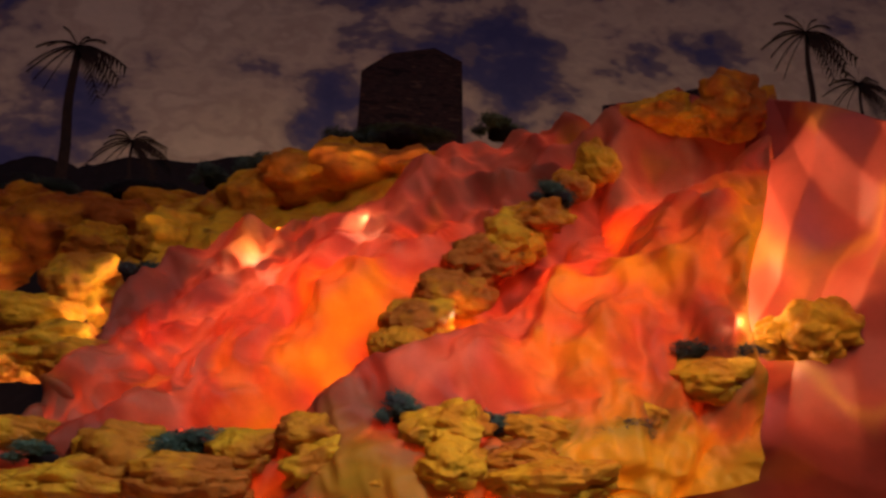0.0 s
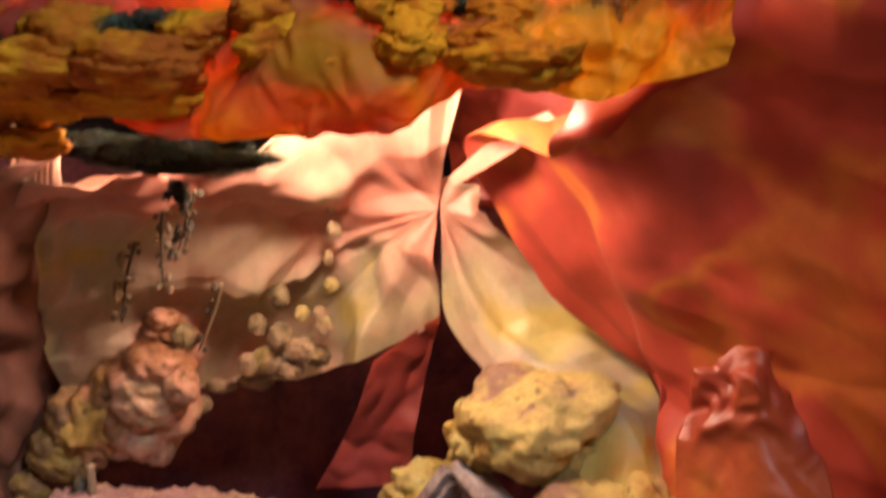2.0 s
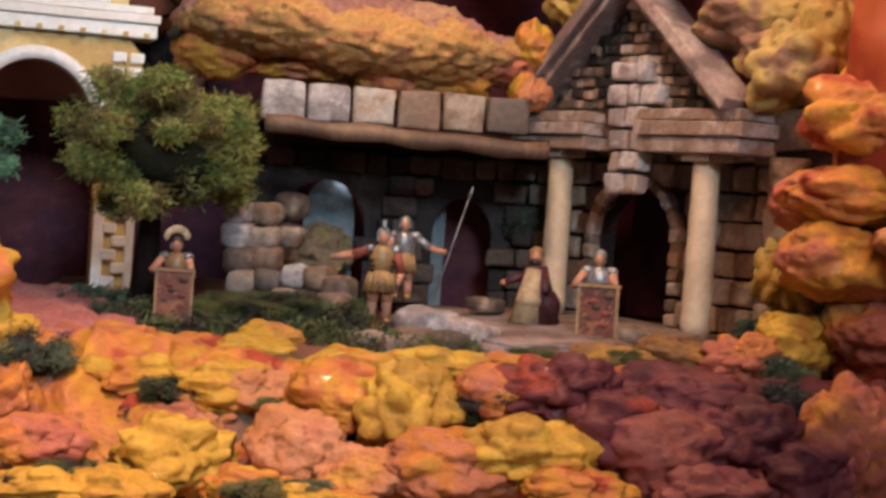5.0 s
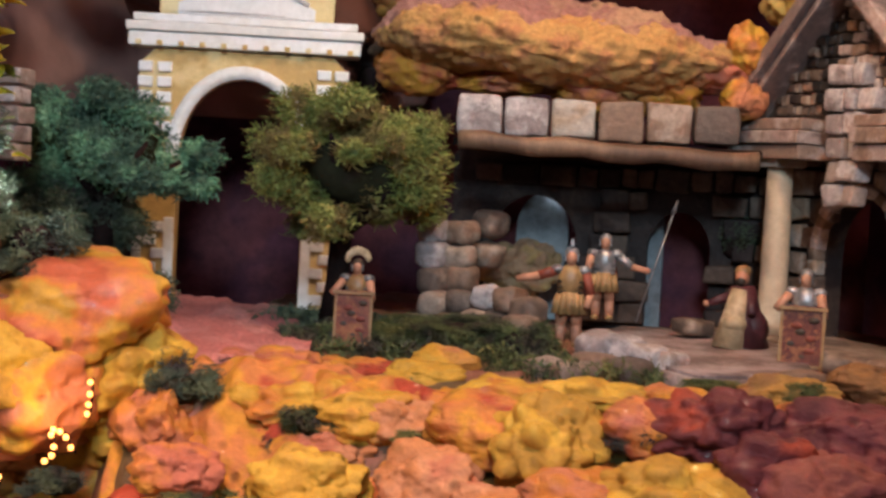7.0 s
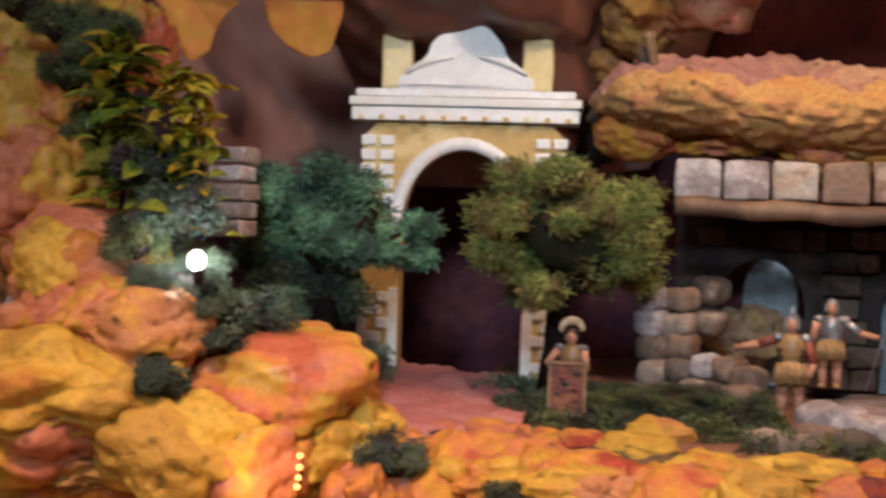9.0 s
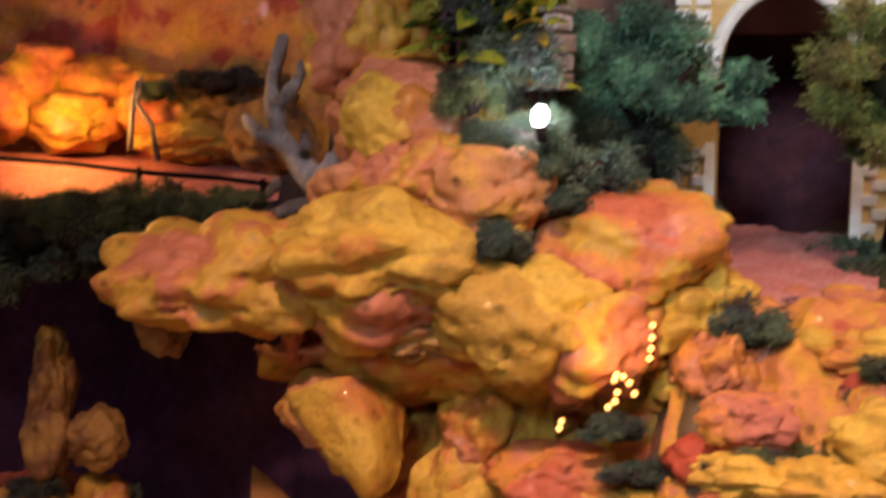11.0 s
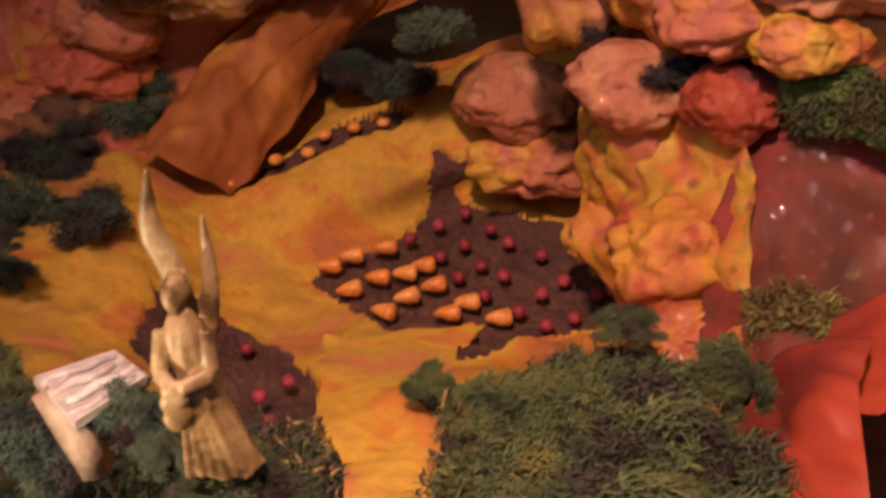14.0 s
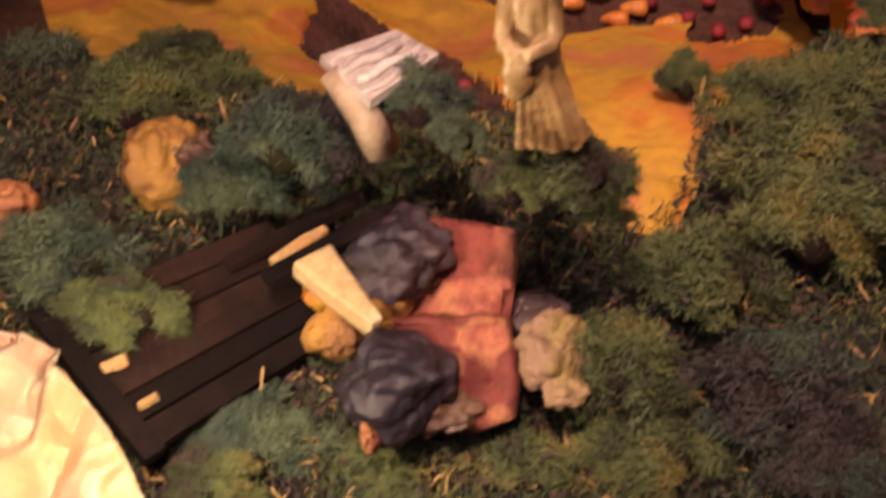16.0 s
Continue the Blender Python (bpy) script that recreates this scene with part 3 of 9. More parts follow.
def printed_palm(at, height, spread, seed):
    """A palm as printed on the backdrop: one flat shape."""
    rnd = random.Random(seed)
    b = bmesh.new()
    w = height * 0.035
    n = 8
    left = [b.verts.new((-w * (1.1 - 0.4 * k / n) + 0.01 * height * math.sin(k), 0, height * k / n)) for k in range(n + 1)]
    right = [b.verts.new((w * (1.1 - 0.4 * k / n) + 0.01 * height * math.sin(k), 0, height * k / n)) for k in range(n + 1)]
    for k in range(n):
        b.faces.new((left[k], right[k], right[k + 1], left[k + 1]))
    for f in range(15):
        a = math.radians(-55 + 290 * f / 14 + rnd.uniform(-6, 6))
        ln = spread * rnd.uniform(0.8, 1.1)
        dx, dz = math.cos(a), math.sin(a)
        pts = []
        for s in range(7):
            u = s / 6
            pts.append((dx * ln * u, height + dz * ln * 0.8 * u - spread * 0.55 * u * u * (0.6 + 0.4 * abs(dx))))
        for s in range(6):
            (x0, z0), (x1, z1) = pts[s], pts[s + 1]
            for sgn in (-1, 1):
                for q in (0.25, 0.75):
                    cx, cz = x0 + (x1 - x0) * q, z0 + (z1 - z0) * q
                    lf = spread * 0.2 * (1 - 0.7 * s / 6)
                    tx, tz = cx + (x1 - x0) * 0.6 + sgn * (z1 - z0) * 0.7, cz + (z1 - z0) * 0.6 - sgn * (x1 - x0) * 0.7 - lf * 0.7
                    v0, v1, v2 = b.verts.new((cx - dx * lf * 0.3, 0.0005 * f, cz)), b.verts.new((cx + dx * lf * 0.3, 0.0005 * f, cz)), b.verts.new((tx, 0.0005 * f, tz))
                    b.faces.new((v0, v1, v2))
            hw = spread * 0.02
            b.faces.new([b.verts.new(c) for c in ((x0, -0.0004, z0 - hw), (x1, -0.0004, z1 - hw), (x1, -0.0004, z1 + hw), (x0, -0.0004, z0 + hw))])
    bmesh.ops.translate(b, vec=at, verts=b.verts)
    return part("printed_palm", b, INK_BROWN, backdrop, "dark brown printed palm")


def back(p):
    """Moves a place onto the front of the backdrop along the line of sight from where the walk begins."""
    e = Vector(PATH[0][1])
    d = Vector(p) - e
    return e + d * ((BACK_Y - 0.004 - e.y) / d.y)


for foot, top, spread, seed in (((-0.3583, 1.5626, 1.0642), (-0.3703, 1.4926, 1.2170), 0.062, 1), ((-0.2743, 1.5548, 1.0587), (-0.2757, 1.5312, 1.1097), 0.05, 2), ((0.5658, 1.4059, 1.1568), (0.5636, 1.3675, 1.2396), 0.066, 3), ((0.6302, 1.4096, 1.1320), (0.6267, 1.3862, 1.1829), 0.05, 4)):
    a, b2 = back(foot), back(top)
    printed_palm(a, b2.z - a.z, spread, seed)
# printed ruin and a line of dark shrubs
for corners in (((0.0039, 1.5164, 1.0680), (0.1397, 1.4990, 1.0694), (0.1291, 1.4378, 1.2032), (0.0945, 1.4348, 1.2187), (0.0392, 1.4448, 1.2118), (0.0057, 1.4580, 1.1923)), ((0.3060, 1.4719, 1.0839), (0.5288, 1.4434, 1.0863), (0.4944, 1.4031, 1.1515), (0.4165, 1.4041, 1.1698), (0.3546, 1.4180, 1.1564), (0.3029, 1.4276, 1.1495))):
    pts = [back(c) for c in corners]
    flat_piece("printed_ruin", [(p.x, p.z) for p in pts], INK_RUIN, (0, BACK_Y - 0.004, 0), "dark printed ruined tower")
rnd = random.Random(5)
shrub_line = [back(p) for p in ((-0.6413, 1.5927, 1.0740), (0.7495, 1.4004, 1.1205))]
outline = []
for k in range(161):
    u = k / 160
    p = shrub_line[0].lerp(shrub_line[1], u)
    outline.append((p.x, p.z + 0.02 * (noise.noise(Vector((u * 22, 0, 0))) + abs(noise.noise(Vector((u * 60, 3, 0)))) * 0.8)))
outline += [(outline[-1][0], 0.2), (outline[0][0], 0.2)]
flat_piece("printed_shrubs", outline, INK, (0, BACK_Y - 0.003, 0), "dark printed shrubs")


# ---- ground of the village terrace and the lower valley ----
def ground_height(x, y):
    z = -0.004 + 0.006 * noise.noise(Vector((x * 12, y * 12, 0)))
    z += 0.004 * noise.noise(Vector((x * 40, y * 40, 1)))
    edge = 0.775 + 0.02 * noise.noise(Vector((x * 8, 0, 2)))
    left = max(0.0, -0.235 - x)
    edge += min(left * 1.2, 0.2)
    drop = edge - y
    if drop > 0:
        z -= 0.75 * drop + 30.0 * drop * drop + 0.012 * noise.noise(Vector((x * 20, y * 20, 5)))
    return z


bm = bmesh.new()
nx, ny = 150, 120
vs = [[bm.verts.new((-0.34 + 0.9 * i / nx, 0.62 + 0.86 * j / ny, ground_height(-0.34 + 0.9 * i / nx, 0.62 + 0.86 * j / ny))) for i in range(nx + 1)] for j in range(ny + 1)]
for j in range(ny):
    for i in range(nx):
        bm.faces.new((vs[j][i], vs[j][i + 1], vs[j + 1][i + 1], vs[j + 1][i]))
GROUND = painted("village_ground", [(0.2, 0.1, 0.05), (0.32, 0.17, 0.09), (0.3, 0.12, 0.08), (0.16, 0.1, 0.05)], big=14, fine=200, bump=0.8, relief=120)
ground = tagged(new("ground", mesh_of("ground", bm, GROUND)), "brown and ochre modelled ground of the village terrace", "ground", kind="structure")

# valley floor far below
bm = bmesh.new()
nx, ny = 110, 110
vs = []
for j in range(ny + 1):
    row = []
    for i in range(nx + 1):
        x, y = -1.3 + 2.0 * i / nx, -0.2 + 1.5 * j / ny
        z = -0.40 + 0.012 * noise.noise(Vector((x * 9, y * 9, 3))) + 0.006 * noise.noise(Vector((x * 30, y * 30, 4)))
        row.append(bm.verts.new((x, y, z)))
    vs.append(row)
for j in range(ny):
    for i in range(nx):
        bm.faces.new((vs[j][i], vs[j][i + 1], vs[j + 1][i + 1], vs[j + 1][i]))
VALLEY = painted("valley_ground", [(0.1, 0.05, 0.03), (0.22, 0.11, 0.05), (0.3, 0.15, 0.06)], big=12, fine=160, bump=0.8, relief=100)
tagged(new("valley_ground", mesh_of("valley_ground", bm, VALLEY)), "dark brown modelled ground of the lower valley", "ground", kind="structure")

# ---- the great paper sheets ----
m0 = [(-0.3214, 0.8778, 0.4439), (-0.2071, 0.8165, 0.4465), (-0.1171, 0.7664, 0.4289), (-0.0348, 0.7243, 0.4220), (0.0424, 0.6883, 0.4297), (0.1232, 0.6844, 0.4362), (0.1955, 0.6676, 0.4521)]
m1 = [(-0.3184, 0.8450, 0.4727), (-0.2074, 0.7963, 0.4717), (-0.1190, 0.7428, 0.4639), (-0.0374, 0.7024, 0.4527), (0.0380, 0.6596, 0.4505), (0.1188, 0.6630, 0.4663), (0.2027, 0.6624, 0.4919)]
m2 = [(-0.2604, 0.8262, 0.4953), (-0.2162, 0.8127, 0.5256), (-0.1390, 0.7738, 0.5259), (-0.0586, 0.7316, 0.5120), (0.0237, 0.7013, 0.5220), (0.1039, 0.6755, 0.5224), (0.1935, 0.6597, 0.5503)]
m3 = [(-0.2338, 0.8189, 0.5171), (-0.1954, 0.8179, 0.5639), (-0.1182, 0.7863, 0.5782), (-0.0359, 0.7477, 0.5775), (0.0538, 0.7170, 0.5917), (0.1360, 0.6941, 0.6064), (0.2121, 0.6711, 0.6049)]
m4 = [(-0.2145, 0.8217, 0.5503), (-0.1811, 0.8250, 0.5940), (-0.1180, 0.8104, 0.6253), (-0.0359, 0.7715, 0.6239), (0.0518, 0.7498, 0.6531), (0.1431, 0.7261, 0.6745), (0.2311, 0.6941, 0.6696)]
m5 = [(-0.1903, 0.8304, 0.5956), (-0.1725, 0.8399, 0.6312), (-0.1149, 0.8303, 0.6639), (-0.0358, 0.7921, 0.6609), (0.0301, 0.7909, 0.7085), (0.1414, 0.7592, 0.7317), (0.2530, 0.7291, 0.7496)]
def ridged(p):
    return 0.5 - 2 * abs(noise.noise(p))


def slopes(p):
    """Two long ridges that run up to the right, with a valley between and creased folds along them."""
    c = (p.z * 0.825 - p.x * 0.565) - 0.459
    s = p.x * 0.825 + p.z * 0.565
    wob = 0.012 * noise.noise(p * 9)
    o = -0.030 * math.exp(-(((c + wob) / 0.022) ** 2)) + 0.016 * math.exp(-(((c - 0.055 + wob) / 0.03) ** 2)) + 0.018 * math.exp(-(((c + 0.07 + wob) / 0.035) ** 2))
    q = Vector((s * 5.5, c * 15, p.y * 4)) + noise.noise_vector(p * 7) * 0.7
    o += 0.020 * ridged(q) + 0.009 * ridged(q * 2.1 + Vector((3, 1, 0))) + 0.006 * ridged(p * 34 + noise.noise_vector(p * 20) * 0.6)
    return o + 0.0028 * ridged(p * 80 + noise.noise_vector(p * 30) * 0.5)


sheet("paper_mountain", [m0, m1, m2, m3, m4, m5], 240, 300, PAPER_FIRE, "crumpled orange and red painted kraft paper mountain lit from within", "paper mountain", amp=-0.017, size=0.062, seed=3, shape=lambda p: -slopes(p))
sheet("foam_mound", [[(-0.1920, 0.8509, 0.5979), (-0.1738, 0.8605, 0.6340), (-0.1152, 0.8508, 0.6673), (-0.0345, 0.8125, 0.6647), (0.0327, 0.8110, 0.7129), (0.1462, 0.7788, 0.7367), (0.2598, 0.7479, 0.7549)], [(-0.2310, 0.9666, 0.6674), (-0.1623, 0.9669, 0.7321), (-0.1107, 0.9629, 0.7687), (-0.0369, 0.9507, 0.8057), (0.0393, 0.8311, 0.7286), (0.1517, 0.8000, 0.7537), (0.2677, 0.7672, 0.7702)], [(-0.2449, 1.0969, 0.6898), (-0.1688, 1.0968, 0.7604), (-0.1115, 1.0923, 0.8003), (-0.0299, 1.0790, 0.8411), (0.0639, 1.0196, 0.7965), (0.1970, 0.9828, 0.8264), (0.3337, 0.9425, 0.8453)]], 40, 120, FOAM["D"], "ochre-orange painted foam mound behind the mountain's ridge", "foam mound", amp=0.006, size=0.05, seed=91, thick=0.0, shape=swollen)
w0 = [(0.2339, 0.7735, 0.7672), (0.2476, 0.7181, 0.7396), (0.2713, 0.6752, 0.7065), (0.3141, 0.6135, 0.6608)]
w1 = [(0.2072, 0.7673, 0.6450), (0.2384, 0.7054, 0.6267), (0.2626, 0.6748, 0.5909), (0.2989, 0.5965, 0.5588)]
w2 = [(0.1347, 0.7832, 0.4517), (0.1632, 0.7358, 0.4513), (0.2284, 0.6977, 0.4900), (0.3239, 0.6012, 0.4872)]
w3 = [(0.0945, 0.9645, 0.4944), (0.1356, 0.8786, 0.4844), (0.1778, 0.7980, 0.4576), (0.3401, 0.6715, 0.4218)]
w4 = [(0.1497, 1.0067, 0.4084), (0.1985, 0.9603, 0.4000), (0.2217, 0.8903, 0.3852), (0.3598, 0.7064, 0.3432)]
w5 = [(0.2049, 1.0193, 0.3585), (0.2338, 0.9886, 0.3379), (0.2443, 0.9556, 0.3074), (0.3755, 0.7543, 0.2814)]
w6 = [(0.2534, 1.0117, 0.3003), (0.2598, 0.9875, 0.2671), (0.2683, 0.9546, 0.2196), (0.3943, 0.7965, 0.1920)]
w7 = [(0.2647, 1.0040, 0.2075), (0.2614, 0.9687, 0.1812), (0.2720, 0.9401, 0.1576), (0.3940, 0.8353, 0.1272)]
sheet("paper_cliff", [w0, w1, w2, w3, w4, w5, w6, w7], 220, 140, PAPER_RED, "large folded sheet of red-brown painted kraft paper", "paper cliff", amp=0.018, size=0.10, seed=8)
PINCH = Vector((0.0866, 1.0257, 0.4590))


def gathered(p):
    """Folds that run together at the knot where the vault's paper is gathered."""
    d = p - PINCH
    r = math.hypot(d.x, d.z)
    a = math.atan2(d.z, d.x) + 0.25 * noise.noise(p * 6)
    return min(r, 0.15) * 0.36 * (tri(a * 1.0 + 0.2 * noise.noise(p * 4)) - 0.5) * (0.8 + 0.6 * noise.noise(p * 8)) + 0.07 * min(r, 0.12) * (tri(a * 2.7 + 0.3 * noise.noise(p * 9)) - 0.5)


c0 = [(-0.2210, 0.8896, 0.4613), (-0.1274, 0.9296, 0.4591), (-0.0503, 0.9443, 0.4887), (0.0208, 0.9369, 0.5286), (0.0905, 0.9365, 0.5370)]
c1 = [(-0.2192, 1.0402, 0.4304), (-0.1328, 1.0824, 0.4222), (-0.0534, 1.1103, 0.4369), (0.0186, 1.0960, 0.4603), (0.0846, 1.0224, 0.4761)]
c2 = [(-0.2200, 1.1149, 0.3707), (-0.1448, 1.1168, 0.3647), (-0.0646, 1.1639, 0.3857), (0.0085, 1.1296, 0.4058), (0.0899, 1.0550, 0.4165)]
c3 = [(-0.1975, 1.1451, 0.3123), (-0.1296, 1.1371, 0.3088), (-0.0719, 1.1759, 0.3336), (-0.0017, 1.1645, 0.3448), (0.0921, 1.0838, 0.3768)]
sheet("grotto_vault", [c0, c1, c2, c3], 180, 200, PAPER_VAULT, "pale grey and pink painted paper vault of the grotto with folds", "paper vault", amp=0.016, size=0.075, seed=5, shape=gathered)
sheet("grotto_drape", [[(0.0839, 1.0203, 0.4789), (0.0988, 1.0193, 0.4749), (0.1255, 1.0240, 0.4411)], [(0.0913, 1.0533, 0.4283), (0.1205, 1.0467, 0.4373), (0.1583, 1.0429, 0.4243)], [(0.0969, 1.0726, 0.3822), (0.1376, 1.0660, 0.3825), (0.2032, 1.0516, 0.3869)], [(0.1294, 1.0700, 0.3376), (0.1816, 1.0585, 0.3466), (0.2460, 1.0427, 0.3463)], [(0.1711, 1.0527, 0.2923), (0.2177, 1.0409, 0.3010), (0.2657, 1.0288, 0.2923)], [(0.2075, 1.0389, 0.2402), (0.2406, 1.0303, 0.2404), (0.2751, 1.0202, 0.2404)]], 120, 60, PAPER_VAULT, "narrow hanging fold of pale painted paper beside the grotto", "paper fold", amp=0.009, size=0.06, seed=6, shape=gathered)
sheet("bright_fold", [[(0.0865, 0.9950, 0.4742), (0.0913, 0.9864, 0.4654)], [(0.1052, 0.9566, 0.4873), (0.1116, 0.9397, 0.4697)], [(0.1312, 0.9270, 0.4985), (0.1371, 0.9092, 0.4838)], [(0.1455, 0.9022, 0.4997), (0.1492, 0.8934, 0.4912)]], 30, 12, PAPER_VAULT, "bright pale paper fold beside the hidden lamp", "paper fold", amp=0.003, size=0.03, seed=61)
sheet("red_backing", [[(0.0768, 1.0018, 0.5552), (0.1287, 0.9700, 0.5607), (0.1857, 0.8852, 0.5206)], [(0.0935, 1.0535, 0.5217), (0.1307, 1.0295, 0.5117), (0.1819, 0.9384, 0.4955)], [(0.1005, 1.0665, 0.4738), (0.1333, 1.0428, 0.4645), (0.1728, 0.9944, 0.4583)]], 40, 40, PAPER_RED, "dark red paper behind the gathered fold", "paper fold", amp=0.008, size=0.05, seed=62)
sheet("red_drape", [[(0.0944, 1.0816, 0.3856), (0.0458, 1.1155, 0.3529)], [(0.0849, 1.1281, 0.3188), (0.0269, 1.1506, 0.2965)], [(0.0774, 1.1537, 0.2515), (0.0044, 1.1836, 0.2520)]], 60, 40, PAPER_RED, "red painted paper fold hanging in the dark grotto", "paper fold", amp=0.008, size=0.07, seed=7, shape=lambda p: 0.009 * ridged(p * 13) + 0.003 * ridged(p * 45))
sheet("brown_overhang", [[(-0.3238, 0.8438, 0.4413), (-0.2697, 0.8465, 0.4384), (-0.2167, 0.8687, 0.4413), (-0.1872, 0.9609, 0.4678)], [(-0.3415, 0.9430, 0.3733), (-0.2874, 0.9755, 0.3753), (-0.2336, 1.0147, 0.3949), (-0.2041, 1.1274, 0.4219)], [(-0.4225, 1.0709, 0.2847), (-0.3376, 1.1016, 0.2843), (-0.2609, 1.1176, 0.2856), (-0.2276, 1.2090, 0.2899)], [(-0.4676, 1.2373, 0.2254), (-0.3617, 1.2361, 0.2197), (-0.2736, 1.2052, 0.2207), (-0.2534, 1.2622, 0.2259)]], 90, 90, PAPER_TAN, "rose-tan painted paper overhang beside the grotto", "paper overhang", amp=0.02, size=0.08, seed=9)
# backing sheet whose dark colour stands in for the grotto's unlit depth
sheet("dark_grotto_paper", [[(-0.75, 1.25, 0.62), (-0.3, 1.40, 0.60), (0.1, 1.36, 0.55), (0.36, 1.12, 0.5)], [(-0.75, 1.25, 0.3), (-0.3, 1.42, 0.3), (0.1, 1.38, 0.3), (0.36, 1.12, 0.3)], [(-0.75, 1.25, -0.03), (-0.3, 1.42, -0.03), (0.1, 1.38, -0.03), (0.36, 1.12, -0.03)]], 40, 60, PAPER_GLOOM, "dark maroon backing sheet with the grotto's unlit depth in its colour", "paper", amp=0.01, size=0.1, seed=10)
sheet("brown_wall", [[(-0.5430, 1.0084, 0.3320), (-0.5182, 1.1060, 0.3492), (-0.4436, 1.2246, 0.3681), (-0.3128, 1.3230, 0.3705), (-0.1736, 1.3812, 0.3550)], [(-0.5197, 1.0159, 0.2307), (-0.4976, 1.1123, 0.2451), (-0.4441, 1.2329, 0.2623), (-0.3124, 1.3318, 0.2715), (-0.1963, 1.3808, 0.2803)], [(-0.5157, 1.0373, 0.1422), (-0.4956, 1.1326, 0.1456), (-0.4443, 1.2411, 0.1500), (-0.3582, 1.3208, 0.1542), (-0.2443, 1.3800, 0.1736)]], 60, 70, PAPER_BROWN, "brown painted paper wall behind the town gate", "paper wall", amp=0.012, size=0.09, seed=12)

for net, tone, seed, words in (([[(-0.4419, 0.8816, 0.2591), (-0.4212, 0.8951, 0.2605), (-0.3969, 0.9100, 0.2622)], [(-0.4341, 0.8895, 0.2419), (-0.4206, 0.8979, 0.2446), (-0.4100, 0.9045, 0.2452)], [(-0.4289, 0.8952, 0.2243), (-0.4245, 0.8984, 0.2217), (-0.4152, 0.9034, 0.2287)]], PAPER_OCHRE, 31, "torn ochre paper tip hanging above the plant"), ([[(-0.4427, 1.0208, 0.2797), (-0.4196, 1.0337, 0.2810), (-0.3924, 1.0479, 0.2825)], [(-0.4381, 1.0259, 0.2638), (-0.4169, 1.0382, 0.2609), (-0.3956, 1.0487, 0.2661)], [(-0.4299, 1.0327, 0.2480), (-0.4158, 1.0415, 0.2398), (-0.4011, 1.0486, 0.2454)]], PAPER_OCHRE, 32, "torn ochre paper tip hanging above the gate"), ([[(-0.5423, 1.1754, 0.2594), (-0.4958, 1.1546, 0.2682), (-0.4776, 1.2105, 0.2651)], [(-0.5448, 1.1789, 0.2094), (-0.5062, 1.1662, 0.2132), (-0.4787, 1.2152, 0.2123)], [(-0.5426, 1.1828, 0.1614), (-0.5072, 1.1801, 0.1570), (-0.4766, 1.2189, 0.1638)]], PAPER_BROWN, 33, "standing fold of brown painted paper beside the gate")):
    sheet("hanging_paper", net, 24, 24, tone, words, "paper fold", amp=0.006, size=0.04, seed=seed, ragged=0.004)


# ---- the town gate ----
def arch_outline(half, spring, rise, n=14, base=0.0):
    """Points of a round-headed opening, from the left foot over the head to the right foot."""
    pts = [(-half, base)]
    for k in range(n + 1):
        a = math.pi * (1 - k / n)
        pts.append((half * math.cos(a), spring + rise * math.sin(a)))
    return pts + [(half, base)]


def wall_with_arch(w, h, depth, half, spring, rise, wobble=0.0):
    """A wall in the xz plane with a round-headed opening right through it."""
    bm = bmesh.new()
    inner = arch_outline(half, spring, rise)
    outer = []
    for x, z in inner:
        k = len(outer)
        if k == 0:
            outer.append((-w / 2, 0))
        elif k == len(inner) - 1:
            outer.append((w / 2, 0))
        else:
            u = (k - 1) / (len(inner) - 3)
            if u < 0.25:
                outer.append((-w / 2, spring + (h - spring) * u / 0.25))
            elif u > 0.75:
                outer.append((w / 2, spring + (h - spring) * (1 - u) / 0.25))
            else:
                outer.append((-w / 2 + w * (u - 0.25) / 0.5, h))
    front = [[bm.verts.new((x, y, z)) for x, z in ring] for y in (-depth / 2, depth / 2) for ring in (inner, outer)]
    fi, fo, bi, bo = front
    for k in range(len(inner) - 1):
        bm.faces.new((fi[k], fi[k + 1], fo[k + 1], fo[k]))
        bm.faces.new((bi[k + 1], bi[k], bo[k], bo[k + 1]))
        bm.faces.new((fi[k + 1], fi[k], bi[k], bi[k + 1]))
        bm.faces.new((fo[k], fo[k + 1], bo[k + 1], bo[k]))
    bmesh.ops.recalc_face_normals(bm, faces=bm.faces[:])
    return bm


def arch_band(half, spring, rise, width, depth, y):
    """A raised band round an opening."""
    bm = bmesh.new()
    a, b = arch_outline(half, spring, rise, 18, spring * 0.9)[1:-1], arch_outline(half + width, spring, rise + width, 18, spring * 0.9)[1:-1]
    rows = [[bm.verts.new((x, yy, z)) for x, z in ring] for yy in (y, y + depth) for ring in (a, b)]
    for k in range(len(a) - 1):
        bm.faces.new((rows[0][k], rows[0][k + 1], rows[1][k + 1], rows[1][k]))
        bm.faces.new((rows[1][k], rows[1][k + 1], rows[3][k + 1], rows[3][k]))
        bm.faces.new((rows[0][k + 1], rows[0][k], rows[2][k], rows[2][k + 1]))
    bmesh.ops.recalc_face_normals(bm, faces=bm.faces[:])
    return bm


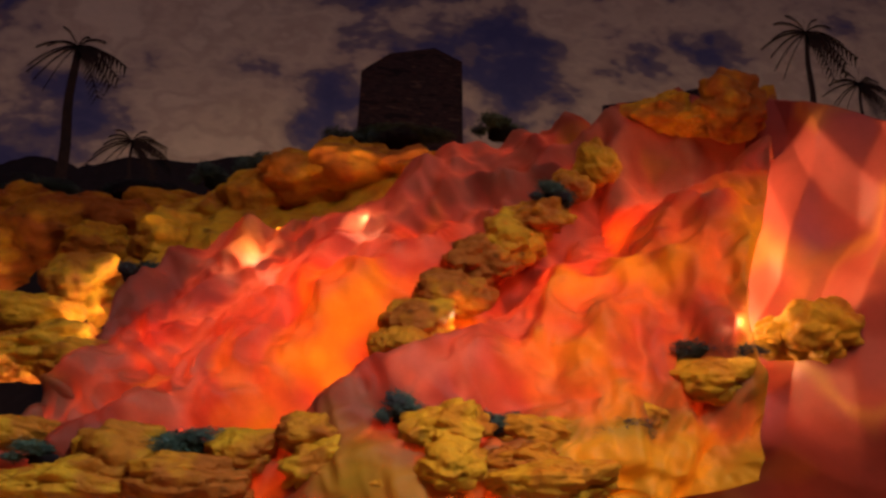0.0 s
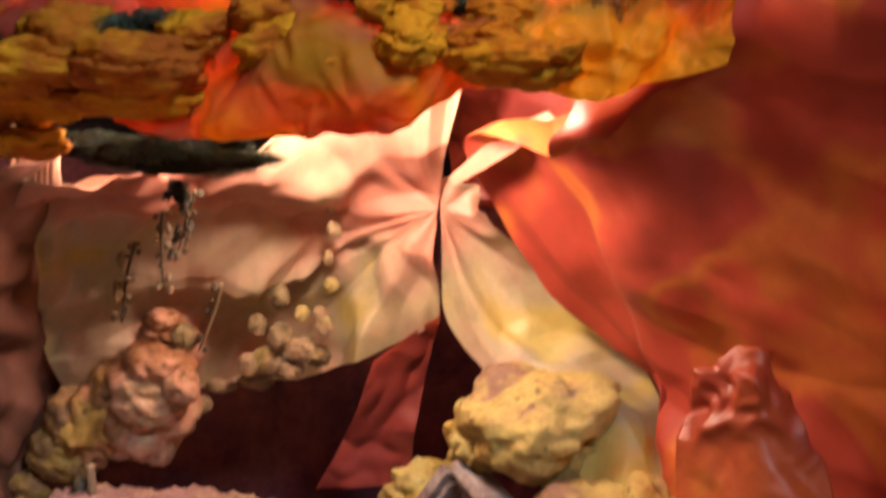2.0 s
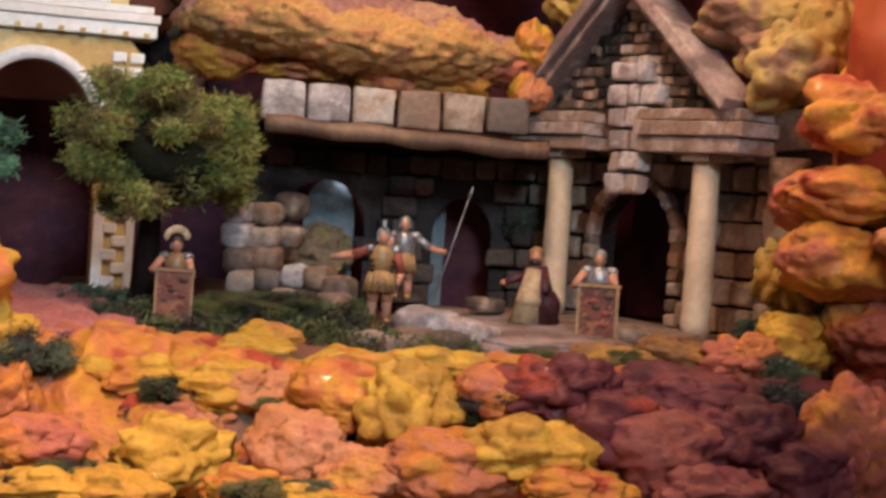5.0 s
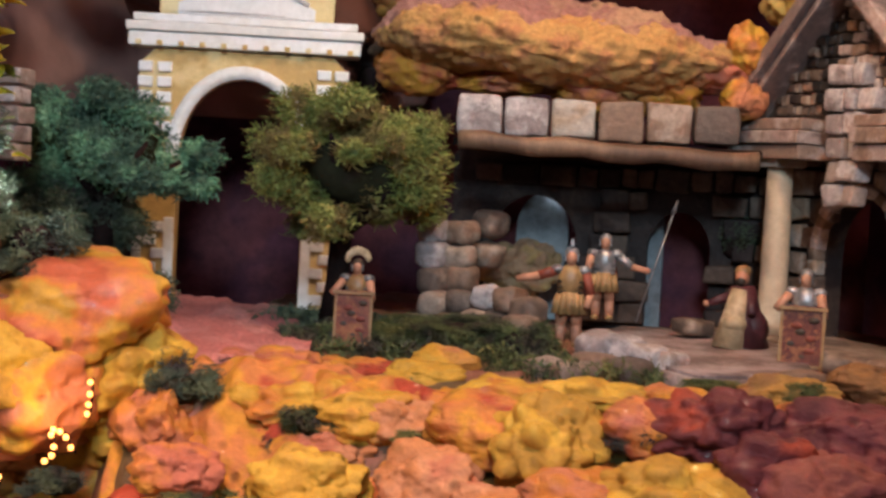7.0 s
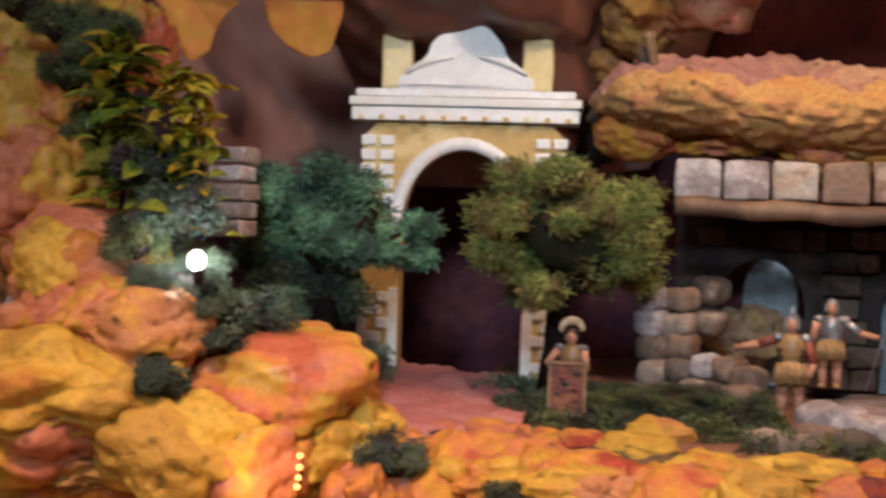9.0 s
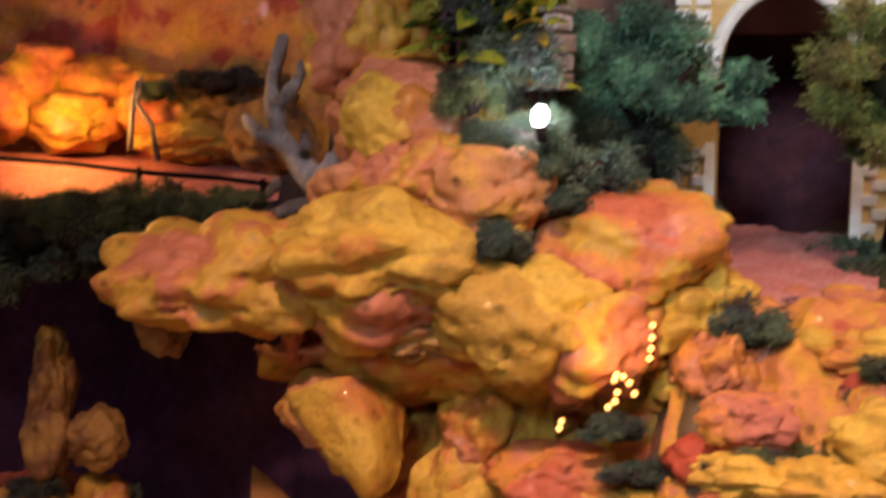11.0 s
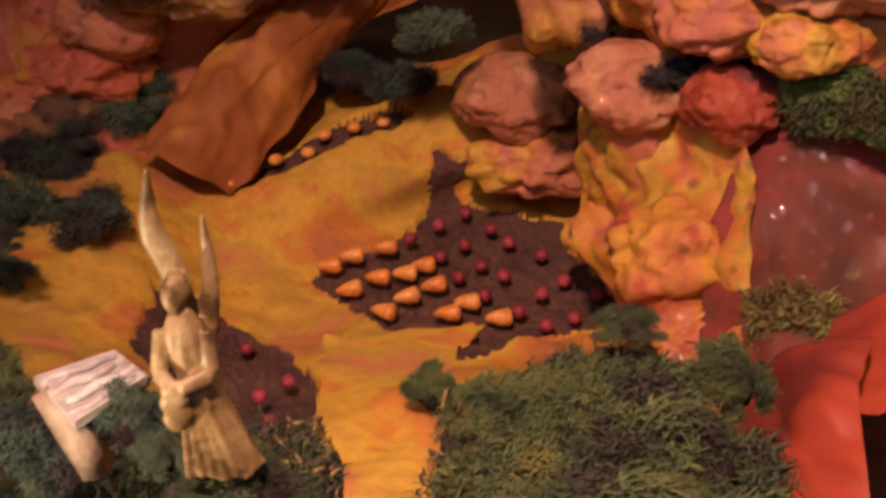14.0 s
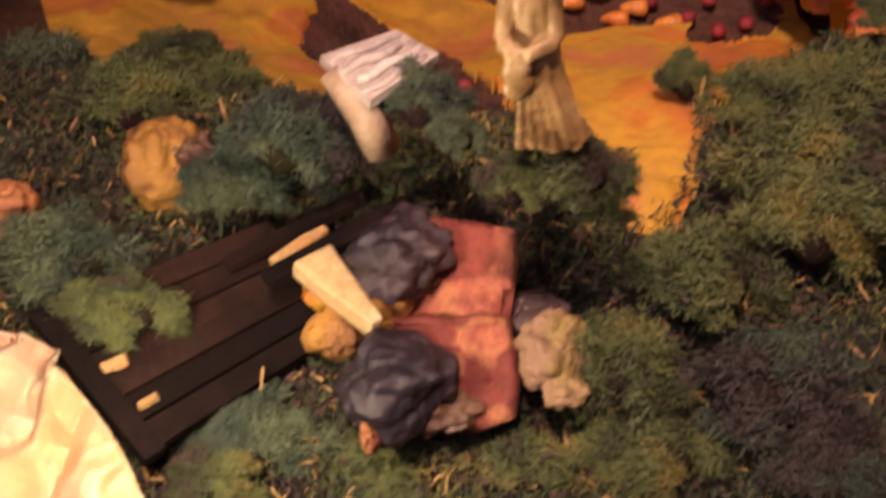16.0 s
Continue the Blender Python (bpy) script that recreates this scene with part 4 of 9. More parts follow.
def town_gate():
    gate = empty("town_gate", pose(-0.331, 1.148, 0.0, 0, 0, 18), "ochre and white painted model town gate with a round arch", "gate")
    W, H = 0.158, 0.200
    part("wall", wall_with_arch(W, H, 0.030, 0.048, 0.118, 0.062), GATE_WALL, gate)
    part("arch_band", arch_band(0.0475, 0.118, 0.0615, 0.010, 0.004, -0.0188), WHITE, gate, "white arch moulding", smooth=True)
    # quoins beside the arch, in two columns on each pier
    quoin = [mesh_of("quoin", box(0.011, 0.004, 0.008, bevel=0.0012, wobble=0.0006, seed=k), WHITE, False) for k in range(4)]
    for side in (-1, 1):
        for r in range(5):
            for c in range(2):
                ob = new("quoin", quoin[(r + c) % 4])
                ob.parent = gate
                ob.location = (side * (0.060 + 0.0145 * c), -0.0165, 0.186 - 0.0115 * r)
                if side == 1 and c == 0 and r < 2:
                    ob.location.x += 0.001
        for r in range(6):
            ob = new("quoin", quoin[r % 4])
            ob.parent = gate
            ob.location = (side * 0.064 + (0.004 if r % 2 else -0.003), -0.0165, 0.010 + 0.0105 * r)
        pl = box(0.008, 0.0345, 0.07, (side * 0.0525, -0.0005, 0.035), 0.001, 0.0004)
        part("pilaster", pl, WHITE, gate, "worn white pilaster")
        po = box(0.007, 0.0345, 0.062, (side * 0.0765, -0.0005, 0.031), 0.001, 0.0004)
        part("pilaster", po, WHITE, gate, "worn white pilaster")
        tw = box(0.023, 0.022, 0.050, (side * 0.055, 0.002, 0.252), 0.003, 0.0012, 3 + side, 2)
        part("pinnacle", tw, PINNACLE, gate, "cream pinnacle")
    part("pinnacle", box(0.026, 0.022, 0.050, (0.002, 0.012, 0.302), 0.003, 0.001, 5, 2), PINNACLE, gate, "cream pinnacle")
    for z, w, d, h in ((0.207, 0.176, 0.044, 0.011), (0.2165, 0.180, 0.050, 0.007), (0.2235, 0.170, 0.042, 0.006)):
        part("cornice", box(w, d, h, (0, 0, z), 0.0015, 0.0006, int(z * 900), 2), WHITE, gate, "white moulded cornice")
    for k in range(11):
        part("dentil", box(0.004, 0.004, 0.004, (-0.080 + 0.016 * k, -0.0255, 0.2035), 0.0008), GATE_WALL, gate)
    # scrolled gable in steps
    bm = bmesh.new()
    prof = [(-0.052, 0.2265), (-0.052, 0.236), (-0.044, 0.240), (-0.036, 0.248), (-0.030, 0.255), (-0.028, 0.262), (-0.018, 0.274), (-0.008, 0.280), (0.008, 0.280), (0.018, 0.274), (0.028, 0.262), (0.030, 0.255), (0.036, 0.248), (0.044, 0.240), (0.052, 0.236), (0.052, 0.2265)]
    f = [bm.verts.new((x, -0.018, z)) for x, z in prof]
    g = [bm.verts.new((x, 0.012, z)) for x, z in prof]
    bm.faces.new(f)
    bm.faces.new(g[::-1])
    for k in range(len(prof)):
        bm.faces.new((f[k], g[k], g[(k + 1) % len(prof)], f[(k + 1) % len(prof)]))
    bmesh.ops.recalc_face_normals(bm, faces=bm.faces[:])
    bmesh.ops.bevel(bm, geom=[e for e in bm.edges if abs(e.verts[0].co.y - e.verts[1].co.y) < 1e-6], offset=0.0015, segments=2, affect="EDGES")
    part("gable", bm, WHITE, gate, "white scrolled gable", smooth=False)
    for s in (-1, 1):
        part("scroll", tube([(s * 0.047, -0.0185, 0.239), (s * 0.036, -0.0195, 0.246), (s * 0.024, -0.0195, 0.250), (s * 0.010, -0.0185, 0.252)], [0.0016, 0.0026, 0.0024, 0.001], 8), WHITE, gate, smooth=True)
    part("step", box(0.100, 0.034, 0.004, (0, -0.001, 0.2295), 0.001), WHITE, gate)
    gate.scale = (1.0, 1.0, 0.985)
    return gate


town_gate()


# ---- the temple and its portico ----
def stone_mesh(w, d, h, seed, material, bevel=0.0026):
    return mesh_of("stone", box(w, d, h, bevel=min(bevel, 0.3 * min(w, d, h)), wobble=0.0021, seed=seed), material, False)


def worn_stone(w, d, h, seed, material):
    """A rounded, weathered stone."""
    bm = bmesh.new()
    bmesh.ops.create_cube(bm, size=1, matrix=Matrix.Diagonal((w, d, h, 1)))
    bmesh.ops.subdivide_edges(bm, edges=bm.edges[:], cuts=4, use_grid_fill=True)
    for v in bm.verts:
        u = Vector((v.co.x / w, v.co.y / d, v.co.z / h)) * 2
        k = (abs(u.x) ** 4 + abs(u.y) ** 4 + abs(u.z) ** 4) ** 0.25
        v.co = v.co / max(k, 0.01) * (1 if k > 0.99 else k)
        v.co += noise.noise_vector(v.co * 110 + Vector((seed * 3.7, 0, 0))) * 0.0022
    return mesh_of("stone", bm, material)


def stone_field(parent, x0, x1, z0, z1, y, rows, rnd, materials, inside=None, depth=0.008, lean=0.0):
    """Courses of uneven stones standing proud of a wall."""
    h = (z1 - z0) / rows
    for r in range(rows):
        x = x0 + rnd.uniform(-0.3, 0.0) * h
        while x < x1:
            w = h * rnd.uniform(0.7, 1.8)
            cx, cz = x + w / 2, z0 + h * (r + 0.5)
            if (inside is None or inside(cx, cz)) and cx < x1:
                ob = new("stone", stone_mesh(w * 0.93, depth * rnd.uniform(0.8, 1.3), h * rnd.uniform(0.8, 0.96), int(rnd.random() * 999), materials(cx, cz) if callable(materials) else rnd.choice(materials)))
                ob.parent = parent
                ob.location = (cx, y + rnd.uniform(-0.001, 0.001), cz)
                ob.rotation_euler = (0, radians(rnd.uniform(-3, 3)), 0)
            x += w


def temple():
    t = empty("temple", pose(0.1235, 1.088, 0.0, 0, 0, -55), "ruined grey stone model temple with two cream columns and gable", "temple")
    rnd = random.Random(21)
    C = 0.079  # half the columns' spacing
    part("step", box(0.25, 0.075, 0.012, (0.0, 0.012, 0.003), 0.002, 0.001, 1, 2), STONE, t)
    for s in (-1, 1):
        rows_n = 13
        pts = [(s * C, 0, 0.009 + 0.121 * k / rows_n) for k in range(rows_n + 1)]
        rad = [0.0104 - 0.0012 * (k / rows_n) ** 1.5 + 0.0002 * math.sin(k * 2.3) for k in range(rows_n + 1)]
        col = part("column", tube(pts, rad, 24), COLUMN, t, "round cream column", smooth=True)
        part("capital", box(0.026, 0.026, 0.006, (s * C, 0, 0.1325), 0.0015, 0.0005), STONE_PALE, col)
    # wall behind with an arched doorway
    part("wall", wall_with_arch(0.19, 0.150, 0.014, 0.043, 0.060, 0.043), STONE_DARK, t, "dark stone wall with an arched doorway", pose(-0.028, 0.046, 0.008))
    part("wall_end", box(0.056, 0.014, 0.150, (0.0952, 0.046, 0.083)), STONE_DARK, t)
    inside = lambda x, z: not (abs(x + 0.028) < 0.052 and z < 0.072 + math.sqrt(max(0, 0.052 ** 2 - (x + 0.028) ** 2)) * 0.95)  # noqa: E731
    stone_field(t, -0.112, 0.122, 0.010, 0.150, 0.037, 7, rnd, [STONE, STONE, STONE, STONE_PALE], inside)
    for k in range(19):
        a = math.pi * k / 18
        w = new("arch_stone", stone_mesh(0.0085, 0.012, 0.011, k, STONE_LILAC if k % 3 else STONE))
        w.parent = t
        w.location = (-0.028 - 0.0485 * math.cos(a), 0.035, 0.068 + 0.0485 * math.sin(a))
        w.rotation_euler = (0, math.pi / 2 + a + math.pi / 2, 0)
    for s in (-1, 1):
        for k in range(5):
            w = new("arch_stone", stone_mesh(0.011, 0.012, 0.0105, k + 40, STONE if k % 2 else STONE_PALE))
            w.parent = t
            w.location = (-0.028 + s * 0.0485, 0.035, 0.014 + 0.0112 * k)
    # entablature, broken over the middle
    for x, w, z, h, d in ((-0.078, 0.088, 0.1405, 0.010, 0.036), (-0.080, 0.094, 0.1505, 0.009, 0.042), (-0.078, 0.090, 0.1595, 0.008, 0.036), (0.074, 0.100, 0.1405, 0.011, 0.036), (0.076, 0.106, 0.1515, 0.010, 0.042), (0.074, 0.100, 0.1610, 0.008, 0.036)):
        part("entablature", box(w, d, h, (x, 0, z), 0.0014, 0.0008, int(abs(x) * 999 + z * 300), 1), MOULDING, t, "worn grey-brown moulding")
    # gable
    def inside_gable(x, z):
        return z < 0.262 - abs(x) * 0.86 - 0.008
    bm = bmesh.new()
    prof = [(-0.112, 0.160), (0.112, 0.160), (0.0, 0.256)]
    f = [bm.verts.new((x, 0.002, z)) for x, z in prof]
    g = [bm.verts.new((x, 0.020, z)) for x, z in prof]
    bm.faces.new(f)
    bm.faces.new(g[::-1])
    for k in range(3):
        bm.faces.new((f[k], g[k], g[(k + 1) % 3], f[(k + 1) % 3]))
    bmesh.ops.recalc_face_normals(bm, faces=bm.faces[:])
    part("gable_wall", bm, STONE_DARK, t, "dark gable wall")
    soot = painted("soot", [(0.006, 0.005, 0.006), (0.02, 0.016, 0.016)], big=60, bump=0.4)
    burnt = lambda x, z: soot if -0.04 + 0.006 * math.sin(z * 300) < x < -0.012 + 0.006 * math.sin(z * 210) else rnd.choice([STONE_LILAC, STONE, STONE_LILAC] if -0.012 < x < 0.03 else [STONE, STONE, STONE_DARK])  # noqa: E731
    stone_field(t, -0.085, 0.085, 0.166, 0.246, 0.000, 10, rnd, burnt, inside_gable, 0.006)
    stone_field(t, -0.012, 0.030, 0.104, 0.200, -0.006, 6, rnd, [STONE_LILAC], None, 0.012)
    for s in (-1, 1):
        for off, y, th in ((0.0, -0.012, 0.010), (0.0105, -0.006, 0.006)):
            length = 0.150 if s == 1 else 0.142
            b = box(length, 0.030, th, (0, 0, 0), 0.0014, 0.0007, 31 + s, 1)
            ang = math.degrees(math.atan2(0.100, 0.116))
            part("raking_moulding", b, MOULDING, t, "worn grey-brown moulding", pose(s * 0.060, y, 0.216 - off, 0, s * ang, 0))
    # the high side wall with big blocks, and the roof's far slope
    part("side_wall", box(0.05, 0.016, 0.17, (0.145, 0.030, 0.085), 0.002, 0.001, 5, 2), STONE_DARK, t)
    stone_field(t, 0.122, 0.172, 0.006, 0.170, 0.020, 5, rnd, [STONE], None, 0.010)
    # dark backing painted as the gloom inside the doorway
    part("back_wall", box(0.23, 0.012, 0.15, (0.0, 0.115, 0.080), 0.001), PAPER_GLOOM, t)
    return t


temple()


def portico():
    p = empty("portico", pose(0, 0, 0), "low stone portico with a log lintel and a stone parapet", "portico")
    rnd = random.Random(33)
    a, b = Vector((-0.150, 1.098, 0.150)), Vector((0.055, 1.128, 0.150))
    step = (b - a) / 6.2
    ang = math.degrees(math.atan2(b.y - a.y, b.x - a.x))
    for k in range(6):
        c = a + step * (k + 0.5)
        w = step.length * 0.93
        ob = part("parapet_block", box(w, 0.024, 0.029 - 0.001 * (k % 3), (0, 0, 0), 0.003, 0.0016, k + 3, 2), STONE_LILAC if k < 2 else STONE_PALE if k == 2 else STONE, p, "worn pale stone block", pose(c.x, c.y, c.z + 0.006 + 0.0006 * rnd.uniform(-1, 1), 0, 0, ang), smooth=True)
    ends = (-0.1403, 1.0613, 0.1371), (0.0633, 1.1026, 0.1311)
    pts = [Vector(ends[0]).lerp(Vector(ends[1]), k / 12) + Vector((0, 0, 0.0012 * math.sin(k * 1.7))) for k in range(13)]
    part("log_lintel", tube(pts, [0.0066 + 0.0006 * math.sin(k * 2.1) for k in range(13)], 12), WOOD, p, "rough brown log", smooth=True)
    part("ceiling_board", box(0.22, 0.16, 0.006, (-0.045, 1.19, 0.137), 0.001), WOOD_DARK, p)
    # back wall with two arched openings, its shade put into the dark stone
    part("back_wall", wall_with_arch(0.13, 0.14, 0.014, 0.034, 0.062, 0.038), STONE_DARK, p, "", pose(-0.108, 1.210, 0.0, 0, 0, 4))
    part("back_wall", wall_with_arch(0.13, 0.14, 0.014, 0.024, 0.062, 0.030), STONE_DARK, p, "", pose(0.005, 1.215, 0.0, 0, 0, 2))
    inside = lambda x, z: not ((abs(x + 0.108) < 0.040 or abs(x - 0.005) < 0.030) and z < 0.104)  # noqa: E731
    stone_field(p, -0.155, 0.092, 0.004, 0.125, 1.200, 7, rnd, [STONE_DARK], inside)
    plaster = painted("blue_grey_pane", [(0.16, 0.19, 0.22), (0.25, 0.29, 0.32)], big=20, spread=0.0)
    # dark backing painted as the gloom behind the arches
    part("far_wall", box(0.26, 0.006, 0.15, (-0.03, 1.275, 0.072), 0.001), PAPER_GLOOM, p)
    # panes whose blue-grey colour stands in for bluish light in the arches
    for x, z, w, h in ((-0.1060, 0.0, 0.042, 0.1010), (-0.0209, 0.0, 0.024, 0.100)):
        bm = bmesh.new()
        prof = [(-w / 2, z), (w / 2, z)] + [(w / 2 * math.cos(a), h - w * 0.7 + w * 0.7 * math.sin(a)) for a in [math.pi * k / 10 for k in range(11)]]
        f, g = [bm.verts.new((u, -0.003, v)) for u, v in prof], [bm.verts.new((u, 0.003, v)) for u, v in prof]
        bm.faces.new(f)
        bm.faces.new(g[::-1])
        for k in range(len(prof)):
            bm.faces.new((f[k], g[k], g[(k + 1) % len(prof)], f[(k + 1) % len(prof)]))
        bmesh.ops.recalc_face_normals(bm, faces=bm.faces[:])
        part("door_leaf", bm, plaster, p, "blue-grey round-headed pane behind the arch, tinted for bluish light", pose(x, 1.240, 0.0))
    # broken end wall, stepping down into a low wall
    spots = ((-0.1564, 1.0750, 0.0725), (-0.1380, 1.0800, 0.0719), (-0.1565, 1.0720, 0.0552), (-0.1389, 1.0760, 0.0545), (-0.1531, 1.0660, 0.0383), (-0.1340, 1.0700, 0.0401), (-0.1220, 1.1000, 0.0785), (-0.1223, 1.1000, 0.0564), (-0.1468, 1.0500, 0.0224), (-0.1271, 1.0450, 0.0256), (-0.1082, 1.0350, 0.0313), (-0.0903, 1.0200, 0.0309), (-0.0760, 1.0100, 0.0262), (-0.1146, 1.0300, 0.0153), (-0.0972, 1.0200, 0.0155), (-0.0793, 1.0000, 0.0150), (-0.1365, 1.0450, 0.0089), (-0.1531, 1.0500, 0.0075))
    for k, s in enumerate(spots):
        ob = new("stone", worn_stone(rnd.uniform(0.018, 0.023), 0.022, rnd.uniform(0.0165, 0.02), k + 60, STONE_LILAC if k in (0, 2, 10) else STONE))
        ob.parent = p
        ob.location = s
        ob.rotation_euler = (radians(rnd.uniform(-8, 8)), radians(rnd.uniform(-8, 8)), radians(-25 + rnd.uniform(-20, 20)))
    # stones of the low ruined bench at the foot
    spots = ((-0.0216, 0.9419, 0.0137), (-0.0072, 0.9470, 0.0125), (0.0076, 0.9419, 0.0086), (0.0203, 0.9419, 0.0059), (-0.0206, 0.9315, 0.0041), (-0.0009, 0.9266, 0.0031), (0.0256, 1.0978, 0.0155), (-0.0503, 0.9262, 0.0007), (-0.0322, 0.9163, 0.0013), (0.1237, 0.9679, 0.0104), (0.0983, 0.8975, 0.0072), (0.1466, 0.9480, 0.0104))
    for k, s in enumerate(spots):
        ob = new("stone", worn_stone(rnd.uniform(0.021, 0.027), 0.026, 0.019 if k < 4 else rnd.uniform(0.011, 0.016), k + 80, STONE_LILAC if k < 4 else STONE))
        ob.parent = p
        ob.location = s
        ob.rotation_euler = (radians(rnd.uniform(-8, 8)), radians(rnd.uniform(-6, 6)), radians(-35 + rnd.uniform(-15, 15)))
    return p


portico()
rock((-0.1120, 1.1900, 0.0430), (0.0250, 0.0150, 0.0180), 'T', 0, 0, True)

# paved stone platform before the temple
corners = [(-0.0449, 1.0308, 0.0080), (-0.0308, 1.1573, 0.0080), (0.0881, 1.1566, 0.0080), (0.1097, 0.9332, 0.0080), (0.0406, 0.8885, 0.0080)]
bm = bmesh.new()
top = [bm.verts.new(c) for c in corners]
low = [bm.verts.new((c[0], c[1], -0.02)) for c in corners]
bm.faces.new(top)
bm.faces.new(low[::-1])
for k in range(5):
    bm.faces.new((top[k], low[k], low[(k + 1) % 5], top[(k + 1) % 5]))
bmesh.ops.recalc_face_normals(bm, faces=bm.faces[:])
bmesh.ops.bevel(bm, geom=bm.edges[:], offset=0.0025, segments=2, affect="EDGES")
bmesh.ops.triangulate(bm, faces=bm.faces[:])
bmesh.ops.subdivide_edges(bm, edges=bm.edges[:], cuts=3, use_grid_fill=True)
for v in bm.verts:
    v.co += noise.noise_vector(v.co * 70) * 0.0015
tagged(new("stone_platform", mesh_of("stone_platform", bm, painted("lilac_stone", [(0.2, 0.14, 0.13), (0.34, 0.26, 0.25), (0.42, 0.33, 0.32), (0.26, 0.18, 0.14)], big=30, fine=200, bump=0.6, relief=110))), "pale rose-grey stone platform before the temple", "platform", kind="structure")

# foam slab that roofs the portico
bm = bmesh.new()
bmesh.ops.create_icosphere(bm, subdivisions=6, radius=1)
for v in bm.verts:
    q = v.co.copy()
    w = Vector((q.x * 0.138, q.y * 0.075, q.z * 0.036))
    d, _ = noise.voronoi(w * 34)
    d2, _ = noise.voronoi(w * 95)
    lift = 0.007 * (0.45 - d[0]) + 0.012 * noise.noise(w * 14) + 0.0045 * (0.4 - d2[0]) + 0.004 * noise.noise(w * 150) + 0.002 * noise.noise(w * 320)
    out = Vector((q.x / 0.138, q.y / 0.075, q.z / 0.042)).normalized()
    w += out * lift
    if w.z < 0:
        w.z *= 0.8
    v.co = w
ROOF_FOAM = painted("rough_foam", [(0.4, 0.18, 0.12), (0.52, 0.25, 0.08), (0.54, 0.3, 0.1), (0.48, 0.21, 0.09)], spread=0.0, big=20, fine=260, bump=1.0, relief=150, rough=0.7, bubbles=140)
ROOF_ROSE = painted("rough_rose_foam", [(0.3, 0.13, 0.11), (0.4, 0.2, 0.17), (0.34, 0.15, 0.13), (0.46, 0.26, 0.16)], spread=0.0, big=16, fine=260, bump=1.0, relief=150, rough=0.75, bubbles=140)
for f in bm.faces:
    q = f.calc_center_median()
    f.material_index = 1 if q.z + 0.35 * q.y + 0.003 + 0.014 * noise.noise(q * 30) + 0.01 * noise.noise(q * 90) > 0 else 0
roof = new("foam_roof", mesh_of("foam_roof", bm, [ROOF_FOAM, ROOF_ROSE]))
roof.matrix_basis = Matrix.Translation((-0.0809, 1.1527, 0.2072)) @ pose(0, 0, 0, 0, 3, 8) @ Matrix.Diagonal((1.04, 1.0, 1.12, 1))
tagged(roof, "rough ochre and rose foam slab roofing the portico", "roof slab")


# ---- moss trees ----
def moss_tree(name, foot, crown_at, radii, shade, seed, label):
    t = empty(name, Matrix.Translation(foot), label, "tree", "moss trees")
    f, c = Vector(foot), Vector(crown_at) - Vector(foot)
    rnd = random.Random(seed)
    part("trunk", tube([(0, 0, 0), (0.002, 0, 0.3 * c.z), (c.x * 0.5, c.y * 0.5, 0.65 * c.z), tuple(c)], [0.011, 0.008, 0.007, 0.004], 9), WOOD_DARK, t, smooth=True)
    for k in range(5):
        a = 2 * math.pi * k / 5 + rnd.random()
        tip = c + Vector((radii[0] * 0.6 * math.cos(a), radii[1] * 0.6 * math.sin(a), radii[2] * rnd.uniform(-0.3, 0.5)))
        part("limb", tube([tuple(c * 0.6), tuple((c * 0.6).lerp(tip, 0.5) + Vector((0, 0, 0.004))), tuple(tip)], [0.005, 0.0035, 0.0015], 7), WOOD_DARK, t, smooth=True)
    me = tuft_mesh("crown", seed, 46, 800, 0.12, 0.0062, 0.22, -0.8)
    me.materials.append(MOSS_MATS[shade])
    ob = new("crown", me)
    ob.parent = t
    ob.matrix_basis = Matrix.Translation(c) @ Matrix.Diagonal((*radii, 1))
    # dark core stands in for the shade within the crown
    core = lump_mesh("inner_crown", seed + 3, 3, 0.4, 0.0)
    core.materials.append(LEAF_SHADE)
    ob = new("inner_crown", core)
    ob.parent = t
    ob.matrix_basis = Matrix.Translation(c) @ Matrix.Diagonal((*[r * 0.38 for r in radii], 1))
    return t


moss_tree("tree", (-0.2134, 1.0252, 0.0046), (-0.2058, 1.0200, 0.1130), (0.086, 0.066, 0.064), "t", 4, "olive-green moss tree with a dark trunk beside the gate")
moss_tree("tree", (-0.3785, 1.0054, 0.0192), (-0.3860, 1.0250, 0.1120), (0.092, 0.062, 0.062), "b", 9, "blue-green lichen tree with a dark trunk beside the gate")


# ---- foam boulders and moss of the village edge ----

rock((-0.2206, 0.7594, -0.0211), (0.0144, 0.0159, 0.0173), 'Y', 0, 0)
rock((-0.1763, 0.6783, -0.0508), (0.0219, 0.0155, 0.0090), 'Y', 0, 0)
rock((-0.1966, 0.7189, -0.0357), (0.0191, 0.0157, 0.0123), 'O', 0, 0)
rock((-0.1876, 0.8420, -0.0141), (0.0303, 0.0215, 0.0128), 'O', 0, 0)
rock((-0.1928, 0.7992, -0.0247), (0.0182, 0.0152, 0.0121), 'P', 0, 0)
rock((-0.1617, 0.7684, -0.0257), (0.0161, 0.0124, 0.0088), 'O', 0, 0)
rock((-0.1307, 0.7214, -0.0381), (0.0260, 0.0219, 0.0178), 'Y', 0, 0)
rock((-0.1305, 0.7588, -0.0278), (0.0173, 0.0130, 0.0087), 'P', 0, 0)
rock((-0.1012, 0.7713, -0.0113), (0.0219, 0.0175, 0.0132), 'P', 0, 0)
rock((-0.0708, 0.7211, -0.0326), (0.0219, 0.0191, 0.0164), 'P', 0, 0)
rock((-0.0472, 0.7531, -0.0092), (0.0270, 0.0213, 0.0157), 'O', 0, 0)
rock((-0.0182, 0.7433, -0.0115), (0.0239, 0.0218, 0.0197), 'Y', 0, 0)
rock((-0.0441, 0.7828, 0.0001), (0.0281, 0.0192, 0.0104), 'Y', 0, 0)
